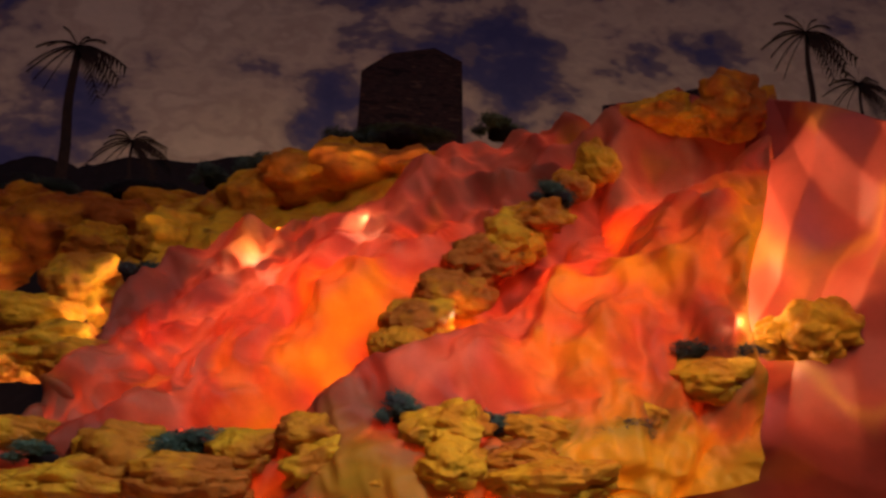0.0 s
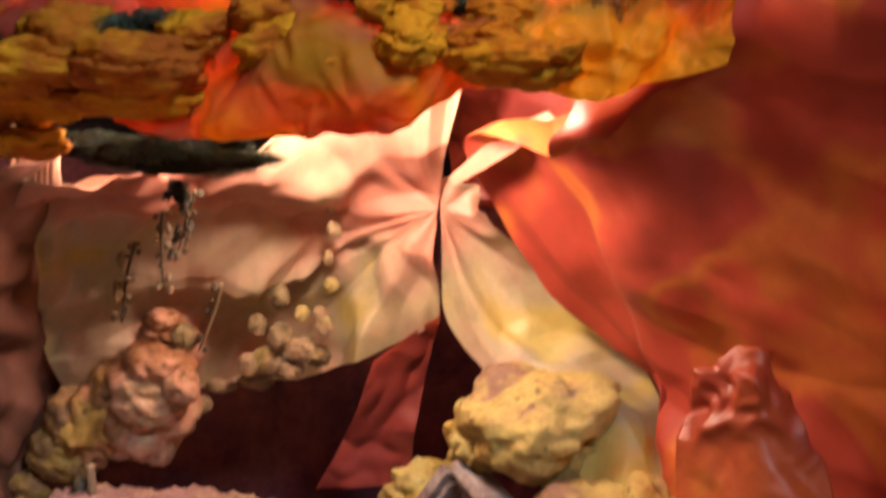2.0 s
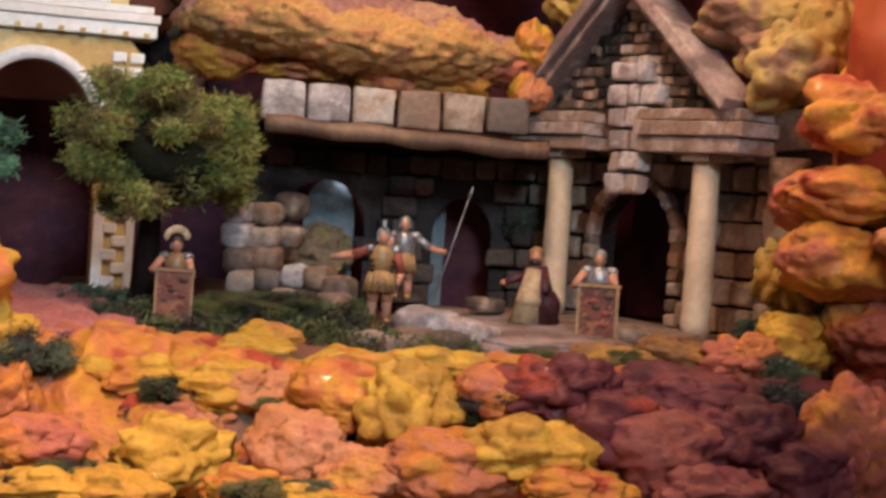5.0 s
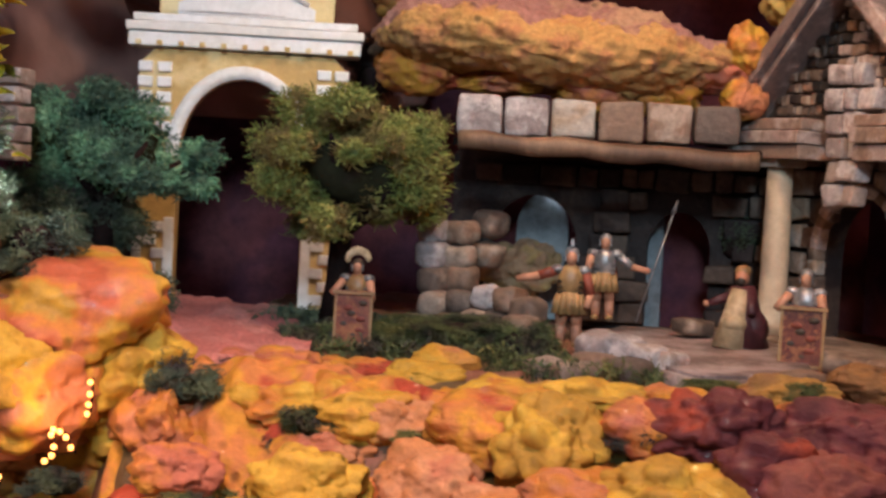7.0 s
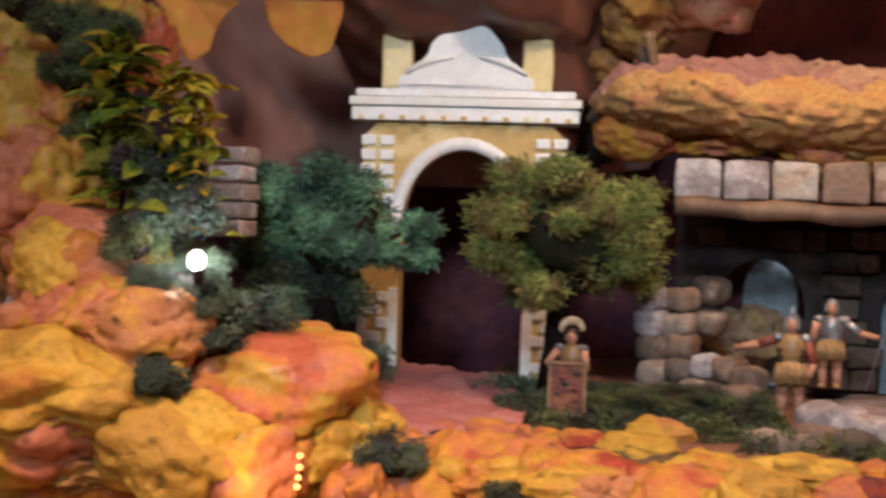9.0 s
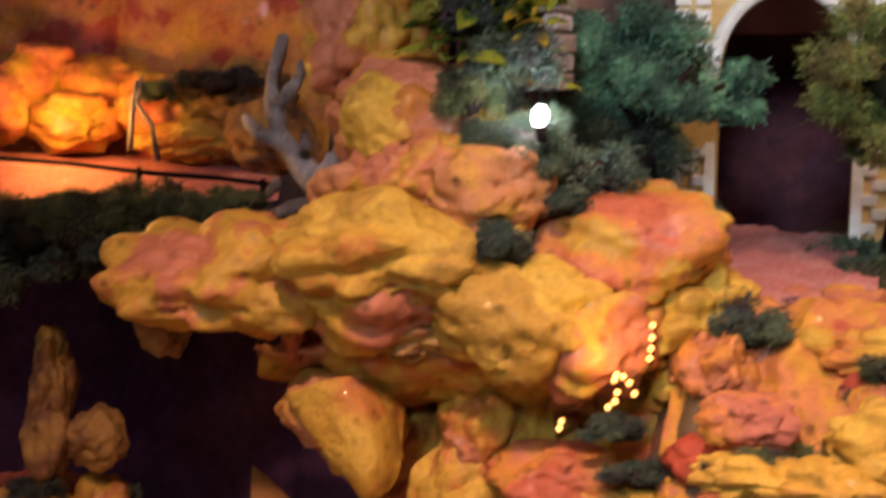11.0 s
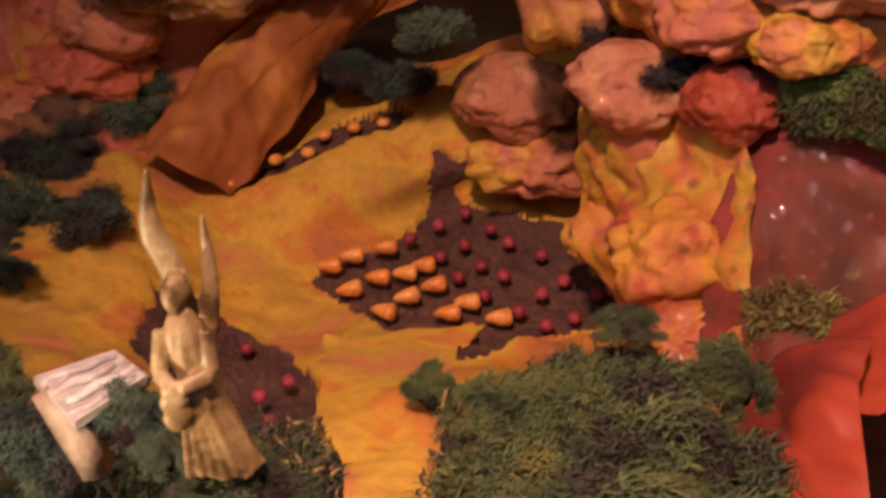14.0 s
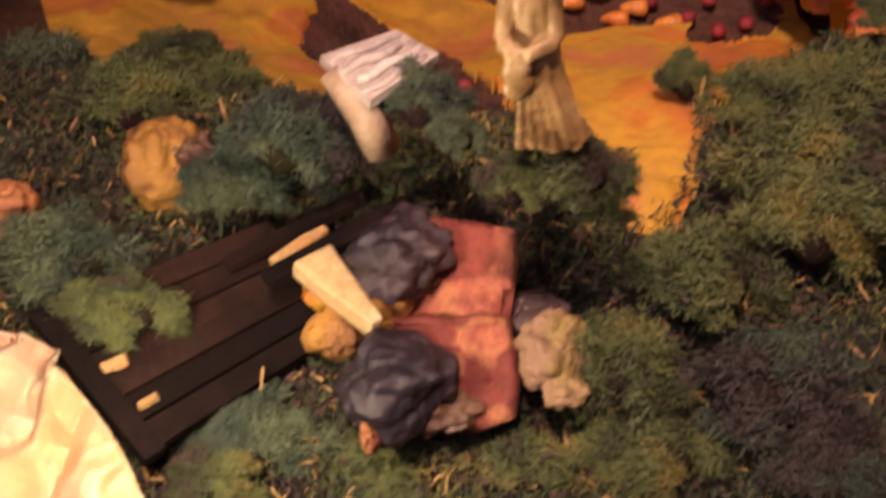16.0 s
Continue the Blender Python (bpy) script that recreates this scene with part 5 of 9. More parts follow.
rock((-0.0043, 0.7827, 0.0043), (0.0266, 0.0178, 0.0089), 'Y', 0, 0)
rock((0.0059, 0.7034, -0.0318), (0.0306, 0.0239, 0.0173), 'Y', 0, 0)
rock((-0.0361, 0.6999, -0.0399), (0.0199, 0.0159, 0.0120), 'P', 0, 0)
rock((0.0322, 0.7527, -0.0023), (0.0228, 0.0178, 0.0128), 'O', 0, 0)
rock((0.0597, 0.7440, 0.0024), (0.0253, 0.0204, 0.0154), 'R', 0, 0)
rock((0.0813, 0.7240, -0.0140), (0.0246, 0.0219, 0.0191), 'R', 0, 0)
rock((0.0427, 0.7026, -0.0239), (0.0252, 0.0199, 0.0146), 'Y', 0, 0)
rock((0.0631, 0.6810, -0.0343), (0.0219, 0.0161, 0.0103), 'O', 0, 0)
rock((0.1176, 0.7550, 0.0007), (0.0299, 0.0221, 0.0142), 'M', 0, 0)
rock((0.1078, 0.7145, -0.0213), (0.0269, 0.0236, 0.0202), 'M', 0, 0)
rock((0.1471, 0.7247, -0.0149), (0.0260, 0.0225, 0.0191), 'M', 0, 0)
rock((0.1706, 0.7032, -0.0257), (0.0226, 0.0193, 0.0159), 'M', 0, 0)
rock((0.1243, 0.6915, -0.0348), (0.0210, 0.0164, 0.0118), 'M', 0, 0)
rock((0.0415, 0.7816, 0.0076), (0.0192, 0.0133, 0.0074), 'O', 0, 0)
rock((0.0923, 0.8432, 0.0053), (0.0239, 0.0167, 0.0096), 'B', 0, 0)
rock((0.1395, 0.8838, 0.0104), (0.0234, 0.0167, 0.0100), 'B', 0, 0)
rock((0.1757, 0.8639, 0.0119), (0.0196, 0.0163, 0.0131), 'O', 0, 0)
rock((-0.0901, 0.6889, -0.0469), (0.0196, 0.0151, 0.0105), 'Y', 0, 0)
rock((-0.1504, 0.6782, -0.0516), (0.0194, 0.0148, 0.0103), 'P', 0, 0)
rock((-0.0550, 0.6791, -0.0476), (0.0206, 0.0148, 0.0090), 'Y', 0, 0)
rock((0.2018, 0.7460, -0.0175), (0.0225, 0.0253, 0.0281), 'O', 0, 0)
rock((-0.1101, 0.9310, -0.0054), (0.0194, 0.0159, 0.0124), 'P', 0, 0)
rock((-0.1574, 0.9015, -0.0089), (0.0290, 0.0188, 0.0085), 'O', 0, 0)
rock((-0.1294, 0.9200, -0.0109), (0.0210, 0.0140, 0.0070), 'P', 0, 0)
rock((0.2423, 0.9133, 0.1519), (0.0256, 0.0248, 0.0239), 'O', 0, 0)
rock((0.2283, 0.9122, 0.1064), (0.0342, 0.0273, 0.0205), 'O', 0, 0)
rock((0.2358, 0.8905, 0.0704), (0.0334, 0.0267, 0.0200), 'O', 0, 0)
rock((0.2445, 0.8676, 0.0328), (0.0261, 0.0228, 0.0196), 'O', 0, 0)
rock((0.2110, 0.9373, 0.0591), (0.0159, 0.0194, 0.0229), 'G', 0, 0)
rock((0.2024, 0.8862, 0.0213), (0.0251, 0.0209, 0.0167), 'Y', 0, 0)
rock((0.2927, 0.9490, 0.1032), (0.0388, 0.0459, 0.0529), 'O', 0, 0)
rock((0.2766, 0.8913, 0.0129), (0.0334, 0.0351, 0.0367), 'R', 0, 0)
moss((-0.2266, 0.8212, -0.0143), (0.0202, 0.0202, 0.0202), 'd', 0)
moss((-0.1304, 0.7699, -0.0133), (0.0205, 0.0146, 0.0088), 'g', 0)
moss((-0.1715, 0.6884, -0.0459), (0.0210, 0.0151, 0.0092), 'g', 0)
moss((-0.0848, 0.6678, -0.0437), (0.0153, 0.0114, 0.0076), 'g', 0)
moss((0.0237, 0.7465, -0.0050), (0.0184, 0.0148, 0.0113), 'd', 0)
moss((-0.1563, 0.7561, -0.0301), (0.0087, 0.0062, 0.0037), 'd', 0)
moss((-0.0230, 0.7737, -0.0006), (0.0103, 0.0074, 0.0044), 'g', 0)
moss((0.1923, 0.9341, 0.0225), (0.0194, 0.0150, 0.0106), 'd', 0)
moss((0.1926, 0.8356, 0.0007), (0.0236, 0.0221, 0.0205), 'd', 0)
moss((0.2321, 0.8749, 0.0377), (0.0165, 0.0149, 0.0132), 'd', 0)
moss((0.0484, 0.8613, 0.0064), (0.0196, 0.0122, 0.0049), 'g', 0)
moss((-0.1202, 0.9772, 0.0135), (0.0515, 0.0313, 0.0110), 'g', 0)
moss((-0.0756, 0.9731, 0.0093), (0.0239, 0.0193, 0.0147), 'g', 0)
moss((-0.1549, 0.9630, 0.0066), (0.0328, 0.0210, 0.0091), 'g', 0)
moss((-0.1207, 0.8588, -0.0084), (0.0147, 0.0103, 0.0059), 'g', 0)
moss((-0.0722, 0.7982, -0.0072), (0.0106, 0.0076, 0.0046), 'g', 0)
moss((-0.2415, 1.0508, 0.0009), (0.0219, 0.0169, 0.0120), 'd', 0)
moss((-0.0371, 1.2584, 0.0751), (0.0213, 0.0249, 0.0285), 'd', 0)
moss((-0.0601, 1.2116, 0.1657), (0.0273, 0.0239, 0.0205), 'd', 0)
moss((0.0513, 1.2105, 0.0729), (0.0251, 0.0296, 0.0342), 'd', 0)

rock((0.1661, 1.0381, 0.2935), (0.0543, 0.0459, 0.0376), 'G', -5, 0)
rock((0.2026, 1.0154, 0.2265), (0.0389, 0.0307, 0.0225), 'G', -5, 0)
rock((0.2195, 0.9869, 0.1949), (0.0359, 0.0319, 0.0279), 'G', -5, 0)
rock((0.0943, 1.1628, 0.2517), (0.0324, 0.0278, 0.0232), 'G', -5, 0)
rock((0.1263, 1.0754, 0.2838), (0.0238, 0.0249, 0.0260), 'G', -5, 0)
rock((0.0483, 1.1489, 0.1787), (0.0146, 0.0153, 0.0159), 'Y', -5, 0)
rock((0.0508, 1.1454, 0.2129), (0.0137, 0.0148, 0.0159), 'Y', -5, 0)
rock((0.2425, 0.9915, 0.2187), (0.0241, 0.0282, 0.0322), 'G', -5, 0)
rock((0.2642, 0.8679, 0.1602), (0.0494, 0.0397, 0.0300), 'O', -5, 0)
rock((0.2315, 0.8711, 0.1124), (0.0406, 0.0282, 0.0159), 'O', -5, 0)
rock((0.2911, 0.8370, 0.1128), (0.0410, 0.0325, 0.0239), 'O', -5, 0)
rock((0.2275, 0.8654, 0.0741), (0.0367, 0.0297, 0.0227), 'O', -5, 0)
rock((0.2685, 0.8182, 0.0852), (0.0317, 0.0234, 0.0150), 'P', -5, 0)
rock((0.3271, 0.8777, 0.1746), (0.0306, 0.0297, 0.0288), 'O', -5, 0)
rock((0.3245, 0.8336, 0.1249), (0.0342, 0.0342, 0.0342), 'O', -5, 0)
rock((-0.1382, 1.1517, 0.3224), (0.0407, 0.0418, 0.0429), 'V', -5, 0)
rock((-0.1787, 1.1643, 0.2991), (0.0319, 0.0330, 0.0342), 'B', -5, 0)
rock((-0.1232, 1.1279, 0.3699), (0.0202, 0.0190, 0.0179), 'V', -5, 0)
rock((-0.2017, 1.1750, 0.2762), (0.0253, 0.0230, 0.0207), 'B', -5, 0)
rock((-0.2369, 1.2092, 0.2502), (0.0212, 0.0188, 0.0165), 'B', -5, 0)

rock((-0.4355, 0.7681, 0.1349), (0.0323, 0.0315, 0.0306), 'O', 23, 0)
rock((-0.4558, 0.7822, 0.1779), (0.0314, 0.0314, 0.0314), 'Y', 23, 0)
rock((-0.4215, 0.7830, 0.1847), (0.0212, 0.0237, 0.0261), 'O', 23, 0)
rock((-0.4154, 0.8287, 0.2261), (0.0154, 0.0205, 0.0256), 'Y', 23, 0)
rock((-0.3972, 0.7485, 0.1040), (0.0311, 0.0249, 0.0187), 'Y', 23, 0)
rock((-0.3960, 0.7290, 0.0916), (0.0200, 0.0200, 0.0213), 'Y', 23, 0)
rock((-0.3720, 0.7236, 0.0656), (0.0270, 0.0270, 0.0195), 'Y', 23, 0)
rock((-0.3325, 0.7199, 0.0625), (0.0278, 0.0234, 0.0190), 'P', 23, 0)
rock((-0.3726, 0.6965, 0.0271), (0.0462, 0.0368, 0.0274), 'Y', 23, 0)
rock((-0.4895, 0.8229, 0.2298), (0.0297, 0.0297, 0.0297), 'O', 23, 0)
rock((-0.2921, 0.7757, 0.0285), (0.0547, 0.0418, 0.0288), 'O', 23, 0)
rock((-0.3072, 0.7218, 0.0004), (0.0375, 0.0325, 0.0274), 'Y', 23, 0)
rock((-0.2587, 0.7849, -0.0038), (0.0349, 0.0311, 0.0273), 'Y', 23, 0)
rock((-0.2845, 0.7396, -0.0091), (0.0292, 0.0263, 0.0234), 'O', 23, 0)
rock((-0.3652, 0.7143, -0.0133), (0.0281, 0.0207, 0.0133), 'B', 23, 0)
rock((-0.4102, 0.7172, 0.0581), (0.0182, 0.0167, 0.0152), 'P', 23, 0)
rock((-0.2350, 0.7784, -0.0226), (0.0195, 0.0172, 0.0150), 'O', 23, 0)
rock((-0.3671, 0.7584, 0.0894), (0.0187, 0.0187, 0.0187), 'Y', 23, 0)
rock((-0.1964, 0.8511, -0.0075), (0.0303, 0.0223, 0.0143), 'O', 23, 0)
rock((-0.1206, 0.7737, -0.0103), (0.0281, 0.0204, 0.0126), 'P', 23, 0)
rock((-0.1531, 0.7808, -0.0119), (0.0245, 0.0180, 0.0115), 'Y', 23, 0)
rock((-0.0486, 0.7927, -0.0007), (0.0263, 0.0187, 0.0111), 'Y', 23, 0)
rock((-0.1157, 0.8930, -0.0063), (0.0210, 0.0145, 0.0081), 'P', 23, 0)
moss((-0.3127, 0.7038, 0.0344), (0.0185, 0.0178, 0.0171), 'd', 23)
moss((-0.4231, 0.7839, 0.2238), (0.0310, 0.0253, 0.0196), 'g', 23)
moss((-0.3840, 0.7633, 0.1611), (0.0205, 0.0173, 0.0142), 'g', 23)
moss((-0.3595, 0.7634, 0.1021), (0.0249, 0.0226, 0.0202), 'd', 23)
moss((-0.3316, 0.7968, 0.0646), (0.0303, 0.0247, 0.0191), 'g', 23)
moss((-0.3241, 0.9503, 0.0220), (0.0260, 0.0232, 0.0205), 'd', 23)
moss((-0.2264, 0.7945, -0.0058), (0.0197, 0.0205, 0.0213), 'd', 23)
moss((-0.2228, 0.9893, 0.0030), (0.0205, 0.0149, 0.0093), 'd', 23)
moss((-0.1867, 0.9741, -0.0015), (0.0306, 0.0207, 0.0108), 'g', 23)
moss((-0.1472, 0.9912, 0.0070), (0.0306, 0.0216, 0.0126), 'g', 23)
moss((-0.2697, 1.2837, 0.1877), (0.0263, 0.0311, 0.0359), 'd', 23)
moss((-0.1333, 0.8742, -0.0118), (0.0191, 0.0136, 0.0080), 'g', 23)
moss((-0.1323, 0.7650, -0.0092), (0.0140, 0.0105, 0.0070), 'g', 23)
moss((-0.3765, 0.9284, 0.0557), (0.0223, 0.0214, 0.0205), 'b', 23)


rock((-0.1830, 1.1418, 0.1875), (0.0322, 0.0247, 0.0172), 'O', 0, 0)
rock((-0.1225, 1.1409, 0.1831), (0.0322, 0.0214, 0.0107), 'O', 0, 0)
rock((-0.0535, 1.1424, 0.1792), (0.0322, 0.0247, 0.0172), 'O', 0, 0)
rock((-0.0062, 1.1517, 0.1789), (0.0238, 0.0216, 0.0195), 'O', 0, 0)
rock((0.0228, 1.1527, 0.1983), (0.0260, 0.0216, 0.0173), 'O', 0, 0)
rock((-0.0894, 1.1515, 0.1905), (0.0303, 0.0216, 0.0130), 'O', 0, 0)
rock((-0.2086, 1.1587, 0.1964), (0.0175, 0.0153, 0.0131), 'O', 0, 0)


moss((-0.1409, 0.7642, -0.0162), (0.0174, 0.0131, 0.0087), 'g', 0)
moss((-0.1576, 0.7621, -0.0275), (0.0116, 0.0087, 0.0058), 'd', 0)
moss((-0.1842, 0.6772, -0.0487), (0.0168, 0.0123, 0.0077), 'd', 0)
moss((-0.0605, 0.6777, -0.0427), (0.0142, 0.0103, 0.0065), 'd', 0)
moss((-0.0872, 0.7527, -0.0168), (0.0100, 0.0079, 0.0057), 'g', 0)

moss((-0.3523, 0.7452, 0.1450), (0.0228, 0.0213, 0.0197), 'd', 23)
moss((-0.3351, 0.7424, 0.1211), (0.0270, 0.0247, 0.0225), 'd', 23)
moss((-0.3231, 0.7317, 0.0801), (0.0353, 0.0287, 0.0221), 'd', 23)
moss((-0.2971, 0.7568, 0.0654), (0.0270, 0.0240, 0.0210), 'd', 23)
moss((-0.3532, 0.7324, 0.1056), (0.0195, 0.0195, 0.0195), 'g', 23)
moss((-0.3839, 0.7422, 0.1660), (0.0200, 0.0184, 0.0169), 'g', 23)
moss((-0.4116, 0.7528, 0.1981), (0.0205, 0.0181, 0.0158), 'g', 23)
moss((-0.3070, 0.7334, 0.0542), (0.0221, 0.0169, 0.0118), 'd', 23)

moss((-0.4318, 0.7352, 0.2333), (0.022, 0.020, 0.018), 'g', 23)
moss((-0.4155, 0.7493, 0.2253), (0.022, 0.020, 0.018), 'g', 23)
moss((-0.3965, 0.7524, 0.2143), (0.020, 0.018, 0.016), 'g', 23)
moss((-0.3817, 0.7639, 0.2075), (0.016, 0.014, 0.013), 'y', 23)
moss((-0.3655, 0.7427, 0.1589), (0.015, 0.013, 0.012), 'y', 23)
moss((-0.3765, 0.7353, 0.1492), (0.012, 0.011, 0.010), 'y', 23)
moss((-0.3805, 0.7552, 0.1799), (0.016, 0.014, 0.013), 'd', 23)
moss((-0.1390, 0.7567, -0.0140), (0.019, 0.015, 0.012), 'g', 0)
moss((0.0247, 0.7590, -0.0125), (0.020, 0.016, 0.013), 'g', 0)
moss((0.1773, 0.7649, -0.0017), (0.024, 0.019, 0.016), 'd', 0)
moss((-0.2128, 0.7639, -0.0040), (0.021, 0.017, 0.014), 'd', 0)
moss((-0.1714, 0.7398, -0.0583), (0.022, 0.018, 0.014), 'g', 0)
moss((-0.0866, 0.7413, -0.0525), (0.015, 0.012, 0.010), 'g', 0)
moss((-0.0406, 0.7518, -0.0282), (0.013, 0.010, 0.008), 'g', 0)
moss((0.0977, 0.8312, 0.0098), (0.012, 0.010, 0.008), 'g', 0)


# ---- foam and moss on the paper mountain ----

rock((0.0810, 0.7153, 0.6342), (0.0162, 0.0135, 0.0108), 'D', -7, 0)
rock((0.0641, 0.7242, 0.6212), (0.0180, 0.0153, 0.0126), 'D', -7, 0)
rock((0.0440, 0.7244, 0.6022), (0.0178, 0.0152, 0.0125), 'D', -7, 0)
rock((0.0251, 0.7160, 0.5780), (0.0192, 0.0157, 0.0122), 'D', -7, 0)
rock((0.0036, 0.7081, 0.5528), (0.0188, 0.0154, 0.0120), 'D', -7, 0)
rock((-0.0099, 0.7066, 0.5350), (0.0152, 0.0144, 0.0135), 'D', -7, 0)
rock((0.0163, 0.6555, 0.4713), (0.0179, 0.0148, 0.0117), 'D', -7, 0)
rock((0.0178, 0.6535, 0.4501), (0.0154, 0.0131, 0.0108), 'D', -7, 0)
rock((0.2369, 0.6527, 0.5397), (0.0182, 0.0165, 0.0149), 'D', -7, 0)
rock((0.2174, 0.6650, 0.5397), (0.0167, 0.0134, 0.0100), 'D', -7, 0)
rock((0.1701, 0.6633, 0.5100), (0.0212, 0.0155, 0.0098), 'D', -7, 0)
rock((0.0712, 0.6691, 0.4744), (0.0191, 0.0136, 0.0080), 'D', -7, 0)
rock((0.0608, 0.6665, 0.4582), (0.0173, 0.0126, 0.0079), 'D', -7, 0)
rock((-0.1645, 0.7365, 0.4686), (0.0248, 0.0198, 0.0149), 'D', -7, 0)
rock((-0.0295, 0.6965, 0.4899), (0.0180, 0.0139, 0.0098), 'D', -7, 0)
rock((-0.0550, 0.6952, 0.4763), (0.0194, 0.0145, 0.0097), 'D', -7, 0)
rock((-0.0961, 0.7140, 0.4700), (0.0180, 0.0139, 0.0098), 'D', -7, 0)
rock((0.1357, 0.6754, 0.4898), (0.0147, 0.0114, 0.0082), 'D', -7, 0)
rock((0.1706, 0.7286, 0.7261), (0.0192, 0.0149, 0.0105), 'D', -7, 0)
rock((0.2113, 0.7143, 0.7255), (0.0209, 0.0190, 0.0171), 'D', -7, 0)
rock((0.1928, 0.7180, 0.7155), (0.0133, 0.0104, 0.0076), 'D', -7, 0)
rock((-0.0573, 0.8797, 0.7346), (0.0383, 0.0276, 0.0170), 'D', -7, 0)
rock((-0.0948, 0.9067, 0.7311), (0.0303, 0.0238, 0.0173), 'D', -7, 0)
rock((-0.0254, 0.8523, 0.7324), (0.0313, 0.0219, 0.0125), 'D', -7, 0)
rock((-0.1331, 0.9375, 0.7239), (0.0330, 0.0253, 0.0176), 'D', -7, 0)
rock((-0.1642, 0.9111, 0.6901), (0.0255, 0.0213, 0.0170), 'D', -7, 0)
rock((0.0149, 0.8366, 0.7274), (0.0228, 0.0165, 0.0103), 'D', -7, 0)
rock((-0.0366, 0.8916, 0.7647), (0.0196, 0.0153, 0.0109), 'D', -7, 0)
rock((-0.2220, 0.8753, 0.6383), (0.0241, 0.0201, 0.0161), 'D', -7, 0)
rock((-0.2508, 0.8805, 0.6126), (0.0319, 0.0219, 0.0120), 'D', -7, 0)
rock((-0.2367, 0.8616, 0.5808), (0.0368, 0.0252, 0.0136), 'D', -7, 0)
rock((-0.2069, 0.8421, 0.5628), (0.0285, 0.0199, 0.0114), 'D', -7, 0)
rock((-0.2596, 0.8653, 0.5724), (0.0232, 0.0174, 0.0116), 'D', -7, 0)
rock((-0.2102, 1.0586, 0.7714), (0.0364, 0.0267, 0.0170), 'D', -7, 0)
rock((-0.2800, 1.0906, 0.7762), (0.0469, 0.0358, 0.0247), 'D', -7, 0)
rock((-0.1788, 1.0665, 0.7911), (0.0321, 0.0234, 0.0148), 'D', -7, 0)
rock((-0.3214, 1.1109, 0.8053), (0.0303, 0.0240, 0.0177), 'D', -7, 0)
rock((-0.2357, 1.0498, 0.7441), (0.0263, 0.0203, 0.0143), 'D', -7, 0)
rock((-0.3521, 1.1094, 0.7581), (0.0493, 0.0395, 0.0296), 'D', -7, 0)
rock((0.1031, 0.7209, 0.6611), (0.0110, 0.0101, 0.0092), 'D', -7, 0)
rock((0.1226, 0.7214, 0.6796), (0.0112, 0.0112, 0.0112), 'D', -7, 0)
rock((-0.2295, 0.7658, 0.4898), (0.0205, 0.0145, 0.0085), 'D', -7, 0)
rock((-0.1950, 0.7376, 0.4523), (0.0326, 0.0220, 0.0114), 'D', -7, 0)
rock((-0.1297, 0.7191, 0.4501), (0.0306, 0.0210, 0.0113), 'D', -7, 0)
rock((-0.0411, 0.6947, 0.4538), (0.0255, 0.0191, 0.0128), 'D', -7, 0)
rock((-0.0100, 0.6828, 0.4452), (0.0236, 0.0165, 0.0095), 'D', -7, 0)
rock((0.0757, 0.6632, 0.4439), (0.0311, 0.0202, 0.0093), 'D', -7, 0)
moss((0.0900, 0.7043, 0.6435), (0.0170, 0.0135, 0.0099), 'd', -7)
moss((0.1724, 0.6623, 0.5255), (0.0279, 0.0181, 0.0082), 'd', -7)
moss((0.1166, 0.6683, 0.4765), (0.0192, 0.0140, 0.0088), 'd', -7)
moss((-0.0057, 0.6708, 0.4811), (0.0174, 0.0158, 0.0143), 'd', -7)
moss((0.0448, 0.6653, 0.4768), (0.0158, 0.0127, 0.0095), 'd', -7)
moss((-0.1287, 0.7240, 0.4733), (0.0263, 0.0189, 0.0115), 'd', -7)
moss((-0.2133, 0.7618, 0.4737), (0.0270, 0.0186, 0.0101), 'd', -7)
moss((-0.1925, 0.8872, 0.6521), (0.0266, 0.0195, 0.0123), 'd', -7)
moss((0.0058, 0.9297, 0.8036), (0.0478, 0.0307, 0.0137), 'g', -7)
moss((0.0807, 0.8526, 0.7724), (0.0236, 0.0182, 0.0129), 'g', -7)
moss((-0.0307, 0.9314, 0.7993), (0.0251, 0.0182, 0.0114), 'd', -7)
moss((-0.1070, 0.9952, 0.8012), (0.0213, 0.0178, 0.0142), 'd', -7)
moss((-0.1394, 1.0034, 0.7923), (0.0213, 0.0178, 0.0142), 'd', -7)
moss((-0.3069, 1.1316, 0.8309), (0.0387, 0.0271, 0.0155), 'd', -7)
moss((-0.2149, 1.1192, 0.8344), (0.0439, 0.0284, 0.0129), 'd', -7)

rock((-0.1613, 0.7542, 0.4724), (0.0284, 0.0217, 0.0150), 'D', -9, 0)
rock((-0.1885, 0.7889, 0.4496), (0.0376, 0.0231, 0.0085), 'D', -9, 0)
rock((-0.1259, 0.7489, 0.4416), (0.0314, 0.0198, 0.0083), 'D', -9, 0)
rock((-0.0322, 0.7027, 0.4909), (0.0147, 0.0122, 0.0098), 'D', -9, 0)
rock((-0.0509, 0.7093, 0.4817), (0.0180, 0.0131, 0.0082), 'D', -9, 0)

moss((-0.1083, 0.8299, 0.4284), (0.0677, 0.0408, 0.0139), 'd', -7)
moss((-0.1441, 0.8325, 0.4315), (0.0332, 0.0227, 0.0122), 'd', -7)
moss((-0.0712, 0.8133, 0.4260), (0.0311, 0.0207, 0.0104), 'd', -7)
moss((-0.1068, 0.8582, 0.4137), (0.0090, 0.0108, 0.0126), 'd', -7)
moss((-0.1747, 0.8521, 0.4436), (0.0214, 0.0161, 0.0107), 'd', -7)
rock((-0.2005, 0.8166, 0.4309), (0.0239, 0.0154, 0.0068), 'D', -7, 0)

# grape-like foam bubbles stuck to the vault

